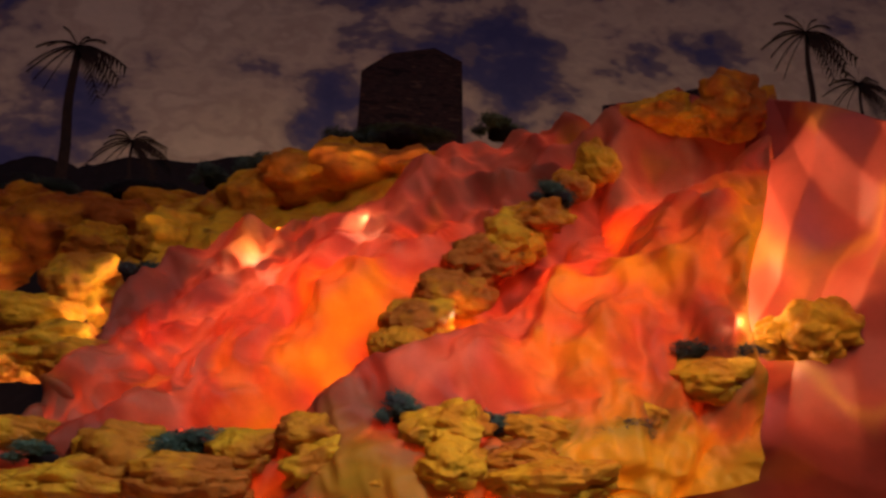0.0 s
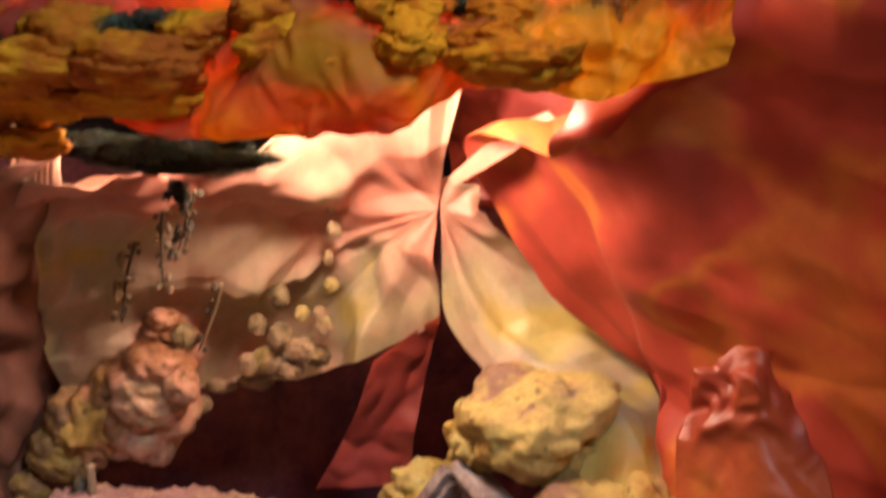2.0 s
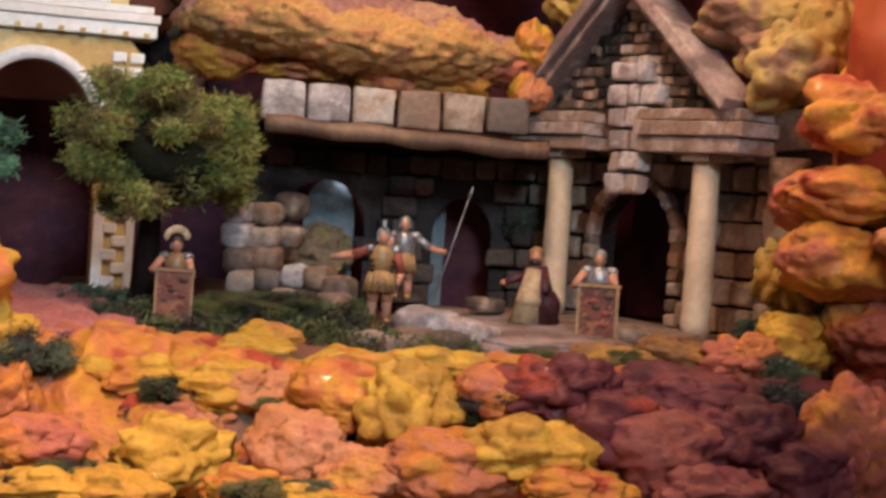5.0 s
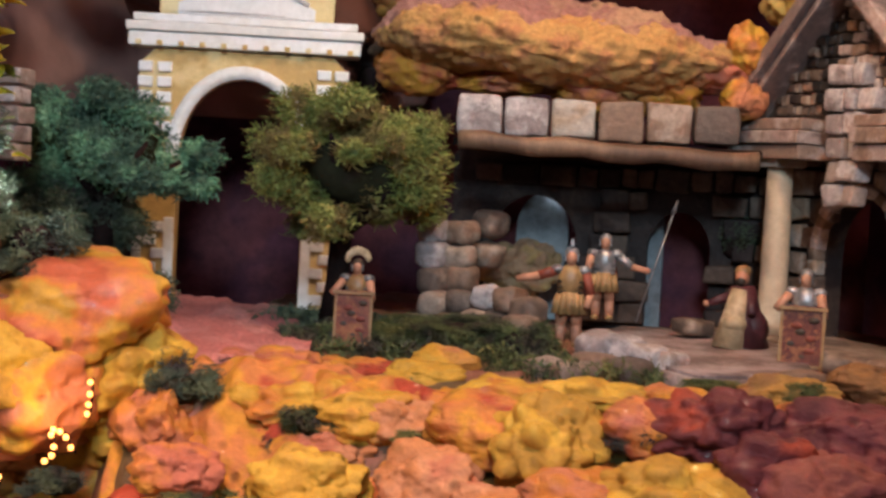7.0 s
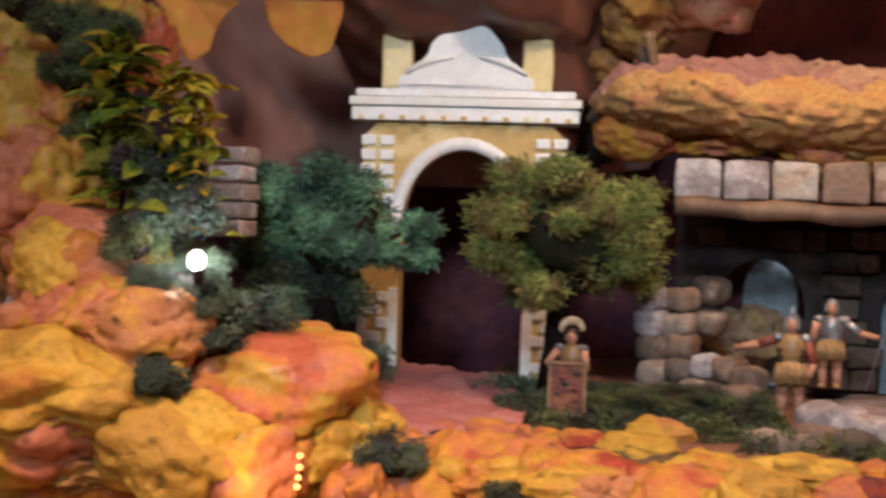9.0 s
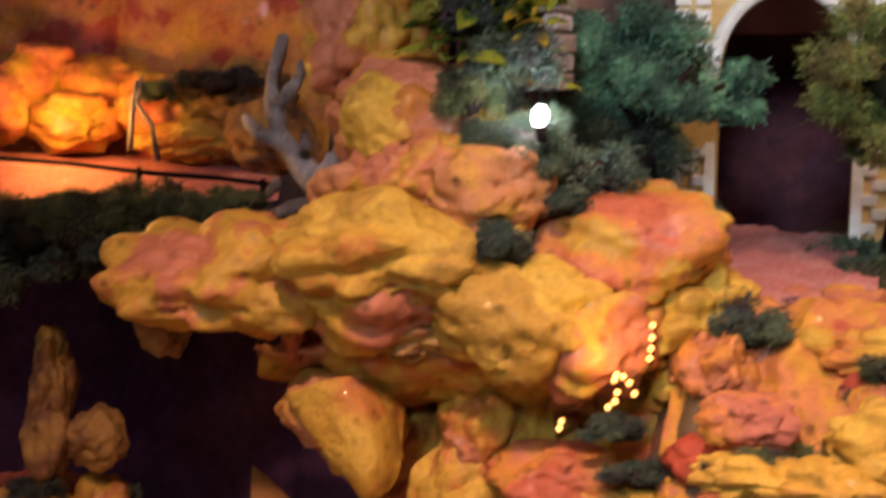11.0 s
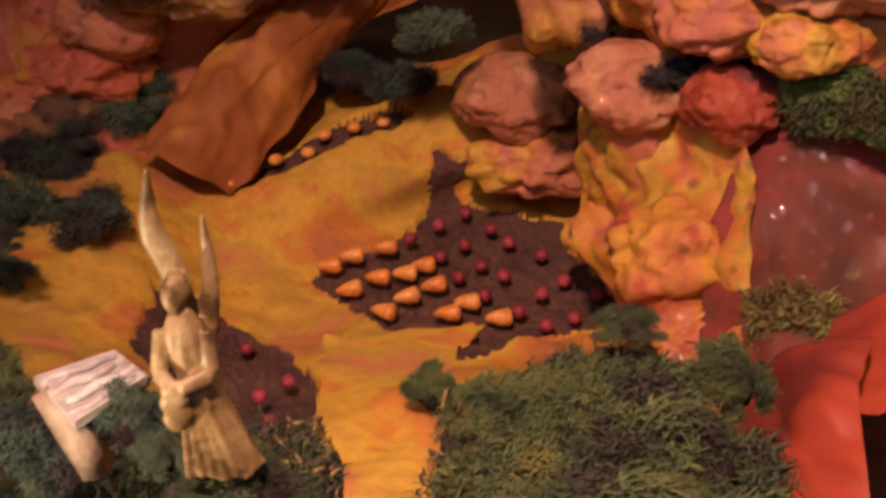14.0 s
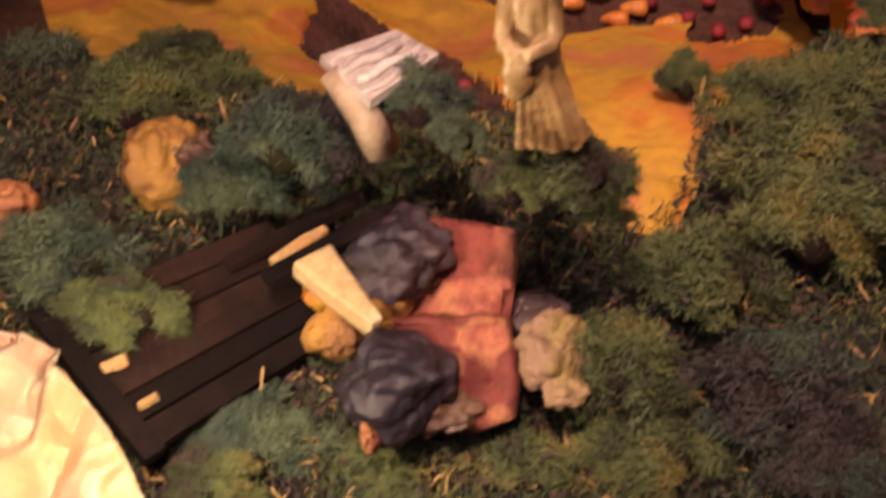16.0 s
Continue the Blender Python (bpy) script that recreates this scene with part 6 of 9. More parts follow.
rock((-0.0359, 1.1038, 0.3988), (0.0082, 0.0086, 0.0091), 'T', -7, 0)
rock((-0.0507, 1.1150, 0.3772), (0.0068, 0.0073, 0.0077), 'T', -7, 0)
rock((-0.0322, 1.1153, 0.3687), (0.0091, 0.0096, 0.0100), 'T', -7, 0)
rock((-0.0135, 1.1202, 0.3587), (0.0101, 0.0096, 0.0091), 'T', -7, 0)
rock((-0.0403, 1.1305, 0.3525), (0.0115, 0.0108, 0.0101), 'T', -7, 0)
rock((-0.0561, 1.1325, 0.3476), (0.0078, 0.0078, 0.0078), 'T', -7, 0)
rock((-0.0215, 1.1347, 0.3445), (0.0115, 0.0099, 0.0083), 'T', -7, 0)
rock((0.0003, 1.1189, 0.3543), (0.0091, 0.0085, 0.0078), 'T', -7, 0)
rock((0.0028, 1.0977, 0.3760), (0.0059, 0.0063, 0.0068), 'T', -7, 0)
rock((0.0054, 1.0806, 0.4048), (0.0049, 0.0054, 0.0058), 'T', -7, 0)
rock((0.0053, 1.0617, 0.4462), (0.0053, 0.0060, 0.0067), 'T', -7, 0)
rock((0.0048, 1.0347, 0.4754), (0.0048, 0.0055, 0.0061), 'T', -7, 0)
rock((-0.0051, 1.0225, 0.4894), (0.0048, 0.0050, 0.0052), 'T', -7, 0)
rock((-0.0155, 1.0980, 0.3846), (0.0054, 0.0056, 0.0059), 'T', -7, 0)
rock((0.0020, 1.0712, 0.4255), (0.0040, 0.0045, 0.0049), 'T', -7, 0)
rock((0.0017, 1.0480, 0.4608), (0.0035, 0.0040, 0.0044), 'T', -7, 0)
rock((0.0035, 0.9976, 0.5045), (0.0043, 0.0049, 0.0055), 'T', -7, 0)
rock((-0.0021, 1.0959, 0.3847), (0.0045, 0.0047, 0.0050), 'T', -7, 0)
rock((-0.1576, 1.0638, 0.3901), (0.0039, 0.0063, 0.0087), 'T', -7, 0)
rock((-0.1557, 1.0479, 0.4131), (0.0030, 0.0051, 0.0073), 'T', -7, 0)
rock((-0.1249, 1.0754, 0.3715), (0.0131, 0.0105, 0.0079), 'V', -7, 0)
rock((-0.1097, 1.0855, 0.3606), (0.0079, 0.0088, 0.0097), 'T', -7, 0)
rock((-0.1279, 1.0970, 0.3397), (0.0242, 0.0220, 0.0198), 'V', -7, 0)
rock((-0.1361, 1.1143, 0.3198), (0.0289, 0.0266, 0.0244), 'V', -7, 0)
rock((-0.1096, 1.0856, 0.3207), (0.0131, 0.0142, 0.0153), 'V', -7, 0)
rock((-0.1595, 1.1238, 0.3247), (0.0179, 0.0190, 0.0202), 'B', -7, 0)
rock((-0.1962, 1.1539, 0.3049), (0.0205, 0.0205, 0.0205), 'B', -7, 0)
rock((-0.2066, 1.1805, 0.2799), (0.0185, 0.0185, 0.0185), 'B', -7, 0)
rock((-0.0942, 1.1745, 0.3196), (0.0094, 0.0082, 0.0071), 'T', -7, 0)
rock((-0.0483, 1.1602, 0.3380), (0.0141, 0.0101, 0.0061), 'T', -7, 0)
rock((-0.0761, 1.1693, 0.3337), (0.0118, 0.0087, 0.0056), 'T', -7, 0)


# ---- banks of foam that the boulders sit in ----
def bank(name, net, colour, label, seed, nu=70, nv=90):
    return sheet(name, net, nu, nv, FOAM[colour], label, "foam bank", amp=0.006, size=0.05, seed=seed, thick=0.0, kind="structure", shape=swollen)


bank("foam_bank", [[(-0.5730, 0.8208, 0.2691), (-0.4995, 0.8408, 0.2698), (-0.4394, 0.8660, 0.2645)], [(-0.4850, 0.8050, 0.1615), (-0.4638, 0.7883, 0.1625), (-0.4175, 0.7970, 0.1667)], [(-0.4640, 0.7950, 0.0707), (-0.4106, 0.7436, 0.0752), (-0.3523, 0.7680, 0.0708)], [(-0.4560, 0.7600, 0.0088), (-0.3756, 0.7244, 0.0168), (-0.3107, 0.7737, 0.0259)], [(-0.4496, 0.6923, -0.0282), (-0.3373, 0.7232, -0.0310), (-0.2417, 0.7909, -0.0139)], [(-0.4981, 0.7473, -0.0514), (-0.3735, 0.7778, -0.0631), (-0.2714, 0.8537, -0.0424)], [(-0.5543, 0.8104, -0.0567), (-0.4193, 0.8452, -0.0701), (-0.3020, 0.9168, -0.0449)]], "Y", "ochre foam bank beside the town gate", 71)
bank("foam_bank", [[(-0.4297, 0.7431, 0.0825), (-0.3659, 0.7805, 0.0652), (-0.3137, 0.8087, 0.0391), (-0.2626, 0.8480, 0.0118), (-0.1962, 0.8718, -0.0217)], [(-0.4116, 0.7373, -0.0049), (-0.3566, 0.7719, -0.0076), (-0.3042, 0.7915, -0.0173), (-0.2458, 0.8005, -0.0389), (-0.1813, 0.8258, -0.0587)], [(-0.4100, 0.7929, -0.0719), (-0.3584, 0.7762, -0.0853), (-0.3095, 0.7692, -0.1018), (-0.2509, 0.7579, -0.1141), (-0.1916, 0.7729, -0.1253)], [(-0.4171, 0.7682, -0.1401), (-0.3678, 0.7516, -0.1472), (-0.3079, 0.7313, -0.1496), (-0.2512, 0.7225, -0.1483), (-0.1791, 0.7382, -0.1451)], [(-0.4137, 0.7549, -0.2036), (-0.3619, 0.7257, -0.2048), (-0.3156, 0.7090, -0.2003), (-0.2764, 0.7105, -0.2030), (-0.2174, 0.7319, -0.1968)]], "E", "orange and rose foam slope below the village", 72, 100, 90)
bank("foam_bank", [[(-0.4096, 0.7486, -0.2008), (-0.3605, 0.7233, -0.2036), (-0.3107, 0.7162, -0.1990)], [(-0.3937, 0.7135, -0.2382), (-0.3465, 0.7007, -0.2278), (-0.2994, 0.6906, -0.2122)], [(-0.4002, 0.7025, -0.2550), (-0.3497, 0.6841, -0.2348), (-0.2942, 0.6665, -0.2188)], [(-0.3794, 0.6761, -0.2903), (-0.3289, 0.6565, -0.2716), (-0.2747, 0.6323, -0.2434)], [(-0.3534, 0.6564, -0.3225), (-0.3049, 0.6267, -0.2954), (-0.2538, 0.6071, -0.2773)]], "E", "ochre foam bank beside the garden", 73)
bank("foam_bank", [[(-0.8459, 0.6939, -0.1513), (-0.7466, 0.7400, -0.1567), (-0.6933, 0.7808, -0.1513), (-0.6344, 0.8329, -0.2100)], [(-0.7878, 0.6483, -0.1932), (-0.7022, 0.6987, -0.1929), (-0.6444, 0.7308, -0.1849), (-0.5985, 0.8015, -0.2342)], [(-0.7953, 0.6196, -0.2698), (-0.7255, 0.6720, -0.2726), (-0.6753, 0.7179, -0.2851), (-0.6589, 0.7915, -0.2994)], [(-0.7656, 0.5338, -0.3183), (-0.7191, 0.5793, -0.3282), (-0.6668, 0.6181, -0.3335), (-0.6247, 0.6489, -0.3384)]], "E", "ochre and brown foam bank in the shade of the cave", 74)


bank("foam_bank", [[(-0.3730, 0.7734, -0.0041), (-0.3389, 0.7590, 0.0015), (-0.3216, 0.7848, -0.0032)], [(-0.3780, 0.7590, -0.0401), (-0.3391, 0.7482, -0.0317), (-0.3134, 0.7785, -0.0356)], [(-0.3745, 0.7502, -0.0645), (-0.3369, 0.7388, -0.0565), (-0.3176, 0.7661, -0.0593)], [(-0.3797, 0.7365, -0.0917), (-0.3351, 0.7301, -0.0825), (-0.3123, 0.7592, -0.0858)], [(-0.3867, 0.7254, -0.1254), (-0.3467, 0.7173, -0.1150), (-0.3234, 0.7483, -0.1162)], [(-0.3961, 0.7174, -0.1638), (-0.3564, 0.7115, -0.1494), (-0.3360, 0.7424, -0.1487)]], "Y", "ochre and orange foam cheek beside the cave", 75, 80, 60)
sheet("foam_flap", [[(-0.4303, 0.6903, -0.0466), (-0.3991, 0.6903, -0.0378), (-0.3855, 0.7207, -0.0563)], [(-0.4106, 0.6887, -0.0635), (-0.3858, 0.6872, -0.0562), (-0.3820, 0.7123, -0.0757)], [(-0.3927, 0.6913, -0.0798), (-0.3802, 0.6877, -0.0791), (-0.3795, 0.7052, -0.0853)], [(-0.3863, 0.6926, -0.0909), (-0.3813, 0.6911, -0.0910), (-0.3798, 0.6966, -0.0926)]], 40, 40, FOAM["Y"], "pointed rose and yellow foam flap hanging over the cave", "foam flap", amp=0.003, size=0.04, seed=76, thick=0.012)

# foam crust along the terrace's front edge
def edge_bank(x0, x1, colour, label, seed):
    net = []
    for y in (0.64, 0.68, 0.72, 0.76, 0.80, 0.825):
        net.append([(x0 + (x1 - x0) * k / 8, y, ground_height(x0 + (x1 - x0) * k / 8, y) + (0.007 if y < 0.82 else -0.008)) for k in range(9)])
    return bank("foam_bank", net, colour, label, seed, 90, 160)


edge_bank(-0.25, 0.10, "O", "orange and rose foam crust along the terrace edge", 81)
edge_bank(0.07, 0.32, "M", "dark maroon foam crust along the terrace edge", 82)


# small foam lumps that fill the terrace's front edge
def scatter_lumps():
    rnd = random.Random(77)
    items = []
    for k in range(380):
        x, y = rnd.uniform(-0.24, 0.3), rnd.uniform(0.63, 0.82)
        r = rnd.uniform(0.006, 0.014)
        z = ground_height(x, y) + r * rnd.uniform(-0.1, 0.3)
        hue = noise.noise(Vector((x * 14, y * 14, 7)))
        if x > 0.085 + 0.5 * (0.76 - y):
            c = "M"
        elif x > 0.04:
            c = "R" if hue > -0.1 else "O"
        else:
            c = "P" if hue > 0.22 else "Y" if hue > -0.12 else "O"
        items.append(((x, y, z), (r * rnd.uniform(0.9, 1.5), r, r * rnd.uniform(0.7, 1.0)), c, rnd.uniform(-40, 40)))
    rubble("foam_rubble", items, "small orange, rose and maroon foam lumps along the terrace edge")


scatter_lumps()


# ---- the slope, the dark cave and the lower valley ----

rock((-0.4606, 0.6794, 0.0126), (0.0477, 0.0372, 0.0267), 'Y', 33, 0)
rock((-0.3898, 0.7149, 0.0196), (0.0471, 0.0395, 0.0319), 'Y', 33, 0)
rock((-0.4028, 0.7667, 0.0807), (0.0395, 0.0387, 0.0380), 'Y', 33, 0)
rock((-0.3560, 0.7618, 0.0515), (0.0270, 0.0270, 0.0270), 'P', 33, 0)
rock((-0.3194, 0.7915, 0.0281), (0.0274, 0.0245, 0.0216), 'O', 33, 0)
rock((-0.2889, 0.8222, 0.0183), (0.0321, 0.0270, 0.0219), 'Y', 33, 0)
rock((-0.4273, 0.7343, -0.0209), (0.0222, 0.0185, 0.0148), 'R', 33, 0)
rock((-0.4258, 0.7166, -0.0567), (0.0234, 0.0197, 0.0161), 'P', 33, 0)
rock((-0.4068, 0.7250, -0.0739), (0.0175, 0.0190, 0.0205), 'Y', 33, 0)
rock((-0.3545, 0.7492, -0.0043), (0.0199, 0.0213, 0.0228), 'Y', 33, 0)
rock((-0.3337, 0.7591, -0.0182), (0.0199, 0.0199, 0.0199), 'Y', 33, 0)
rock((-0.3070, 0.7938, -0.0032), (0.0303, 0.0260, 0.0216), 'O', 33, 0)
rock((-0.2549, 0.7959, -0.0302), (0.0239, 0.0218, 0.0197), 'Y', 33, 0)
rock((-0.3265, 0.7836, -0.0450), (0.0234, 0.0226, 0.0219), 'P', 33, 0)
rock((-0.3509, 0.7503, -0.0685), (0.0187, 0.0202, 0.0216), 'Y', 33, 0)
rock((-0.3534, 0.7436, -0.0941), (0.0187, 0.0202, 0.0216), 'Y', 33, 0)
rock((-0.3021, 0.7428, -0.0858), (0.0291, 0.0222, 0.0152), 'Y', 33, 0)
rock((-0.2310, 0.7627, -0.0878), (0.0229, 0.0195, 0.0162), 'O', 33, 0)
rock((-0.2593, 0.7418, -0.0930), (0.0202, 0.0155, 0.0108), 'P', 33, 0)
rock((-0.2115, 0.8068, -0.0554), (0.0277, 0.0222, 0.0166), 'O', 33, 0)
rock((-0.2148, 0.8477, -0.0227), (0.0260, 0.0231, 0.0202), 'R', 33, 0)
rock((-0.1933, 0.7737, -0.0900), (0.0239, 0.0179, 0.0120), 'P', 33, 0)
rock((-0.5106, 0.6832, -0.0095), (0.0163, 0.0185, 0.0207), 'B', 33, 0)
moss((-0.3279, 0.7234, 0.0316), (0.0175, 0.0168, 0.0162), 'd', 33)
moss((-0.2657, 0.7338, -0.0534), (0.0199, 0.0159, 0.0120), 'd', 33)
moss((-0.2549, 0.7368, -0.0744), (0.0239, 0.0166, 0.0093), 'd', 33)
moss((-0.2448, 0.8402, -0.0187), (0.0190, 0.0205, 0.0219), 'd', 33)
moss((-0.2015, 0.7715, -0.0716), (0.0226, 0.0166, 0.0106), 'g', 33)
moss((-0.2815, 0.6907, -0.0996), (0.0194, 0.0168, 0.0142), 'g', 33)
moss((-0.2196, 0.7194, -0.0963), (0.0254, 0.0178, 0.0102), 'g', 33)
moss((-0.6068, 0.7307, 0.0283), (0.0424, 0.0310, 0.0196), 'g', 33)
moss((-0.5372, 0.7481, 0.0277), (0.0319, 0.0239, 0.0159), 'g', 33)
moss((-0.6402, 0.7042, 0.0090), (0.0326, 0.0277, 0.0228), 'd', 33)
moss((-0.5634, 0.7298, 0.0149), (0.0319, 0.0263, 0.0207), 'g', 33)
moss((-0.4010, 1.0175, 0.0566), (0.0484, 0.0428, 0.0372), 'd', 33)
moss((-0.4310, 0.9027, 0.0890), (0.0307, 0.0290, 0.0273), 'd', 33)
moss((-0.3733, 1.0434, 0.0231), (0.0266, 0.0209, 0.0152), 'd', 33)

rock((-0.3487, 0.7127, -0.1675), (0.0301, 0.0314, 0.0328), 'O', 36, 0)
rock((-0.4183, 0.7301, -0.1920), (0.0281, 0.0296, 0.0311), 'P', 36, 0)
rock((-0.3684, 0.7803, -0.0872), (0.0190, 0.0212, 0.0234), 'Y', 36, 0)
rock((-0.2766, 0.7024, -0.1541), (0.0292, 0.0235, 0.0178), 'P', 36, 0)
rock((-0.2650, 0.7470, -0.1212), (0.0301, 0.0262, 0.0223), 'Y', 36, 0)
rock((-0.2327, 0.7753, -0.0910), (0.0223, 0.0170, 0.0118), 'Y', 36, 0)
rock((-0.2198, 0.7373, -0.1381), (0.0288, 0.0263, 0.0238), 'R', 36, 0)
rock((-0.3505, 0.7724, -0.1134), (0.0245, 0.0195, 0.0144), 'Y', 36, 0)
rock((-0.2888, 0.7681, -0.1046), (0.0232, 0.0164, 0.0096), 'Y', 36, 0)
rock((-0.3113, 0.6817, -0.1762), (0.0258, 0.0200, 0.0142), 'O', 36, 0)
rock((-0.2759, 0.6805, -0.1767), (0.0200, 0.0163, 0.0125), 'O', 36, 0)
rock((-0.6562, 0.7132, -0.1708), (0.0342, 0.0282, 0.0222), 'Y', 36, 0)
rock((-0.6240, 0.7178, -0.1848), (0.0270, 0.0228, 0.0186), 'Y', 36, 0)
rock((-0.7021, 0.7040, -0.1681), (0.0262, 0.0244, 0.0227), 'B', 36, 0)
rock((-0.6007, 0.7091, -0.1789), (0.0198, 0.0182, 0.0165), 'P', 36, 0)
rock((-0.6801, 0.6866, -0.1997), (0.0290, 0.0265, 0.0239), 'Y', 36, 0)
rock((-0.6218, 0.7684, -0.1906), (0.0229, 0.0221, 0.0212), 'B', 36, 0)
rock((-0.6310, 0.7548, -0.1667), (0.0175, 0.0201, 0.0227), 'Y', 36, 0)
rock((-0.6811, 0.6561, -0.2123), (0.0267, 0.0251, 0.0234), 'B', 36, 0)
rock((-0.6579, 0.6955, -0.2270), (0.0342, 0.0273, 0.0205), 'B', 36, 0)
rock((-0.6206, 0.7851, -0.2212), (0.0198, 0.0198, 0.0198), 'B', 36, 0)
rock((-0.7593, 0.7170, -0.1158), (0.0180, 0.0288, 0.0397), 'B', 36, 0)
rock((-0.7115, 0.6669, -0.1782), (0.0154, 0.0205, 0.0256), 'B', 36, 0)
rock((-0.6273, 0.7459, -0.1110), (0.0154, 0.0154, 0.0154), 'B', 36, 0)
moss((-0.3042, 0.7004, -0.1289), (0.0232, 0.0200, 0.0168), 'g', 36)
moss((-0.2930, 0.7351, -0.1171), (0.0173, 0.0146, 0.0120), 'd', 36)
moss((-0.3033, 0.6888, -0.1609), (0.0142, 0.0129, 0.0116), 'd', 36)
moss((-0.2273, 0.7492, -0.1084), (0.0267, 0.0178, 0.0089), 'd', 36)
moss((-0.6542, 0.7175, -0.1434), (0.0205, 0.0171, 0.0137), 'd', 36)
moss((-0.6304, 0.7697, -0.1556), (0.0176, 0.0168, 0.0159), 'd', 36)
moss((-0.6048, 0.7329, -0.2251), (0.0273, 0.0222, 0.0171), 'd', 36)
moss((-0.5140, 0.7298, -0.2413), (0.0226, 0.0186, 0.0145), 'd', 36)
moss((-0.3945, 0.7107, -0.2095), (0.0173, 0.0151, 0.0130), 'd', 36)
moss((-0.2692, 0.7501, -0.0820), (0.0223, 0.0151, 0.0079), 'g', 36)

rock((-0.4850, 0.7800, -0.2910), (0.0310, 0.0260, 0.0200), 'P', 39, 0)
rock((-0.4700, 0.7700, -0.3250), (0.0285, 0.0200, 0.0165), 'Y', 39, 0)
rock((-0.3560, 0.7000, -0.2520), (0.0300, 0.0260, 0.0400), 'Y', 39, 0)
rock((-0.3032, 0.6427, -0.2743), (0.0279, 0.0243, 0.0206), 'O', 39, 0)
rock((-0.3911, 0.7113, -0.3201), (0.0173, 0.0144, 0.0115), 'O', 39, 0)
rock((-0.2809, 0.6144, -0.2885), (0.0200, 0.0153, 0.0106), 'O', 39, 0)
rock((-0.7060, 0.6620, -0.2560), (0.0260, 0.0220, 0.0200), 'Y', 39, 0)
rock((-0.7160, 0.6560, -0.2840), (0.0300, 0.0240, 0.0170), 'O', 39, 0)
rock((-0.7303, 0.6538, -0.3225), (0.0410, 0.0342, 0.0273), 'B', 39, 0)
rock((-0.7388, 0.6062, -0.3314), (0.0334, 0.0284, 0.0234), 'B', 39, 0)
rock((-0.8153, 0.6625, -0.3202), (0.0433, 0.0352, 0.0270), 'B', 39, 0)
rock((-0.3539, 0.6770, -0.2147), (0.0251, 0.0200, 0.0150), 'P', 39, 0)
rock((-0.3017, 0.6766, -0.2097), (0.0191, 0.0167, 0.0143), 'R', 39, 0)
moss((-0.2364, 0.4684, -0.2218), (0.0367, 0.0297, 0.0227), 'g', 39)
moss((-0.2050, 0.4501, -0.2197), (0.0343, 0.0294, 0.0245), 'g', 39)
moss((-0.2352, 0.4224, -0.2200), (0.0294, 0.0245, 0.0196), 'g', 39)
moss((-0.2605, 0.4456, -0.2166), (0.0192, 0.0161, 0.0131), 'g', 39)
moss((-0.2090, 0.4906, -0.2133), (0.0148, 0.0161, 0.0175), 'g', 39)
moss((-0.2903, 0.4446, -0.2218), (0.0109, 0.0109, 0.0109), 'g', 39)
moss((-0.2424, 0.4858, -0.2002), (0.0134, 0.0103, 0.0071), 'g', 39)
moss((-0.1983, 0.4252, -0.2182), (0.0389, 0.0272, 0.0156), 'g', 39)
moss((-0.3185, 0.3459, -0.1850), (0.0148, 0.0140, 0.0132), 'd', 39)
moss((-0.3526, 0.3441, -0.2108), (0.0167, 0.0163, 0.0159), 'd', 39)
moss((-0.3701, 0.3342, -0.2252), (0.0188, 0.0179, 0.0171), 'd', 39)
moss((-0.4297, 0.3764, -0.2436), (0.0178, 0.0168, 0.0158), 'g', 39)
moss((-0.4632, 0.3893, -0.2473), (0.0136, 0.0125, 0.0115), 'g', 39)
moss((-0.2624, 0.3359, -0.1794), (0.0169, 0.0144, 0.0119), 'g', 39)
moss((-0.2717, 0.3249, -0.1804), (0.0105, 0.0098, 0.0091), 'g', 39)
moss((-0.2660, 0.3568, -0.2033), (0.0099, 0.0095, 0.0091), 'g', 39)
moss((-0.7012, 0.6154, -0.3173), (0.0310, 0.0237, 0.0163), 'd', 39)
moss((-0.6663, 0.5490, -0.3209), (0.0258, 0.0220, 0.0182), 'd', 39)
moss((-0.6169, 0.5623, -0.3151), (0.0222, 0.0192, 0.0163), 'd', 39)
moss((-0.6867, 0.6601, -0.3132), (0.0234, 0.0217, 0.0200), 'd', 39)
moss((-0.6279, 0.5034, -0.3174), (0.0171, 0.0149, 0.0128), 'd', 39)
moss((-0.5899, 0.7545, -0.2960), (0.0317, 0.0234, 0.0150), 'd', 39)
moss((-0.5532, 0.7566, -0.2916), (0.0245, 0.0212, 0.0180), 'd', 39)
moss((-0.3284, 0.6755, -0.2027), (0.0231, 0.0170, 0.0109), 'd', 39)
moss((-0.5887, 0.4873, -0.2808), (0.0159, 0.0120, 0.0080), 'd', 39)
moss((-0.3018, 0.3395, -0.1874), (0.0084, 0.0084, 0.0084), 'd', 39)

moss((-0.4450, 0.3492, -0.2384), (0.0313, 0.0251, 0.0190), 'g', 40)
moss((-0.5096, 0.3562, -0.2604), (0.0251, 0.0251, 0.0251), 'd', 40)
moss((-0.4041, 0.2761, -0.2415), (0.0251, 0.0225, 0.0200), 'd', 40)
moss((-0.3593, 0.3309, -0.2077), (0.0196, 0.0180, 0.0163), 'd', 40)
moss((-0.3813, 0.3210, -0.2277), (0.0137, 0.0120, 0.0102), 'd', 40)
moss((-0.3719, 0.2695, -0.2374), (0.0199, 0.0159, 0.0120), 'g', 40)
moss((-0.3266, 0.2773, -0.2663), (0.0239, 0.0187, 0.0136), 'd', 40)
moss((-0.3258, 0.2582, -0.2654), (0.0156, 0.0124, 0.0093), 'g', 40)
moss((-0.2927, 0.2956, -0.2748), (0.0239, 0.0175, 0.0112), 'g', 40)
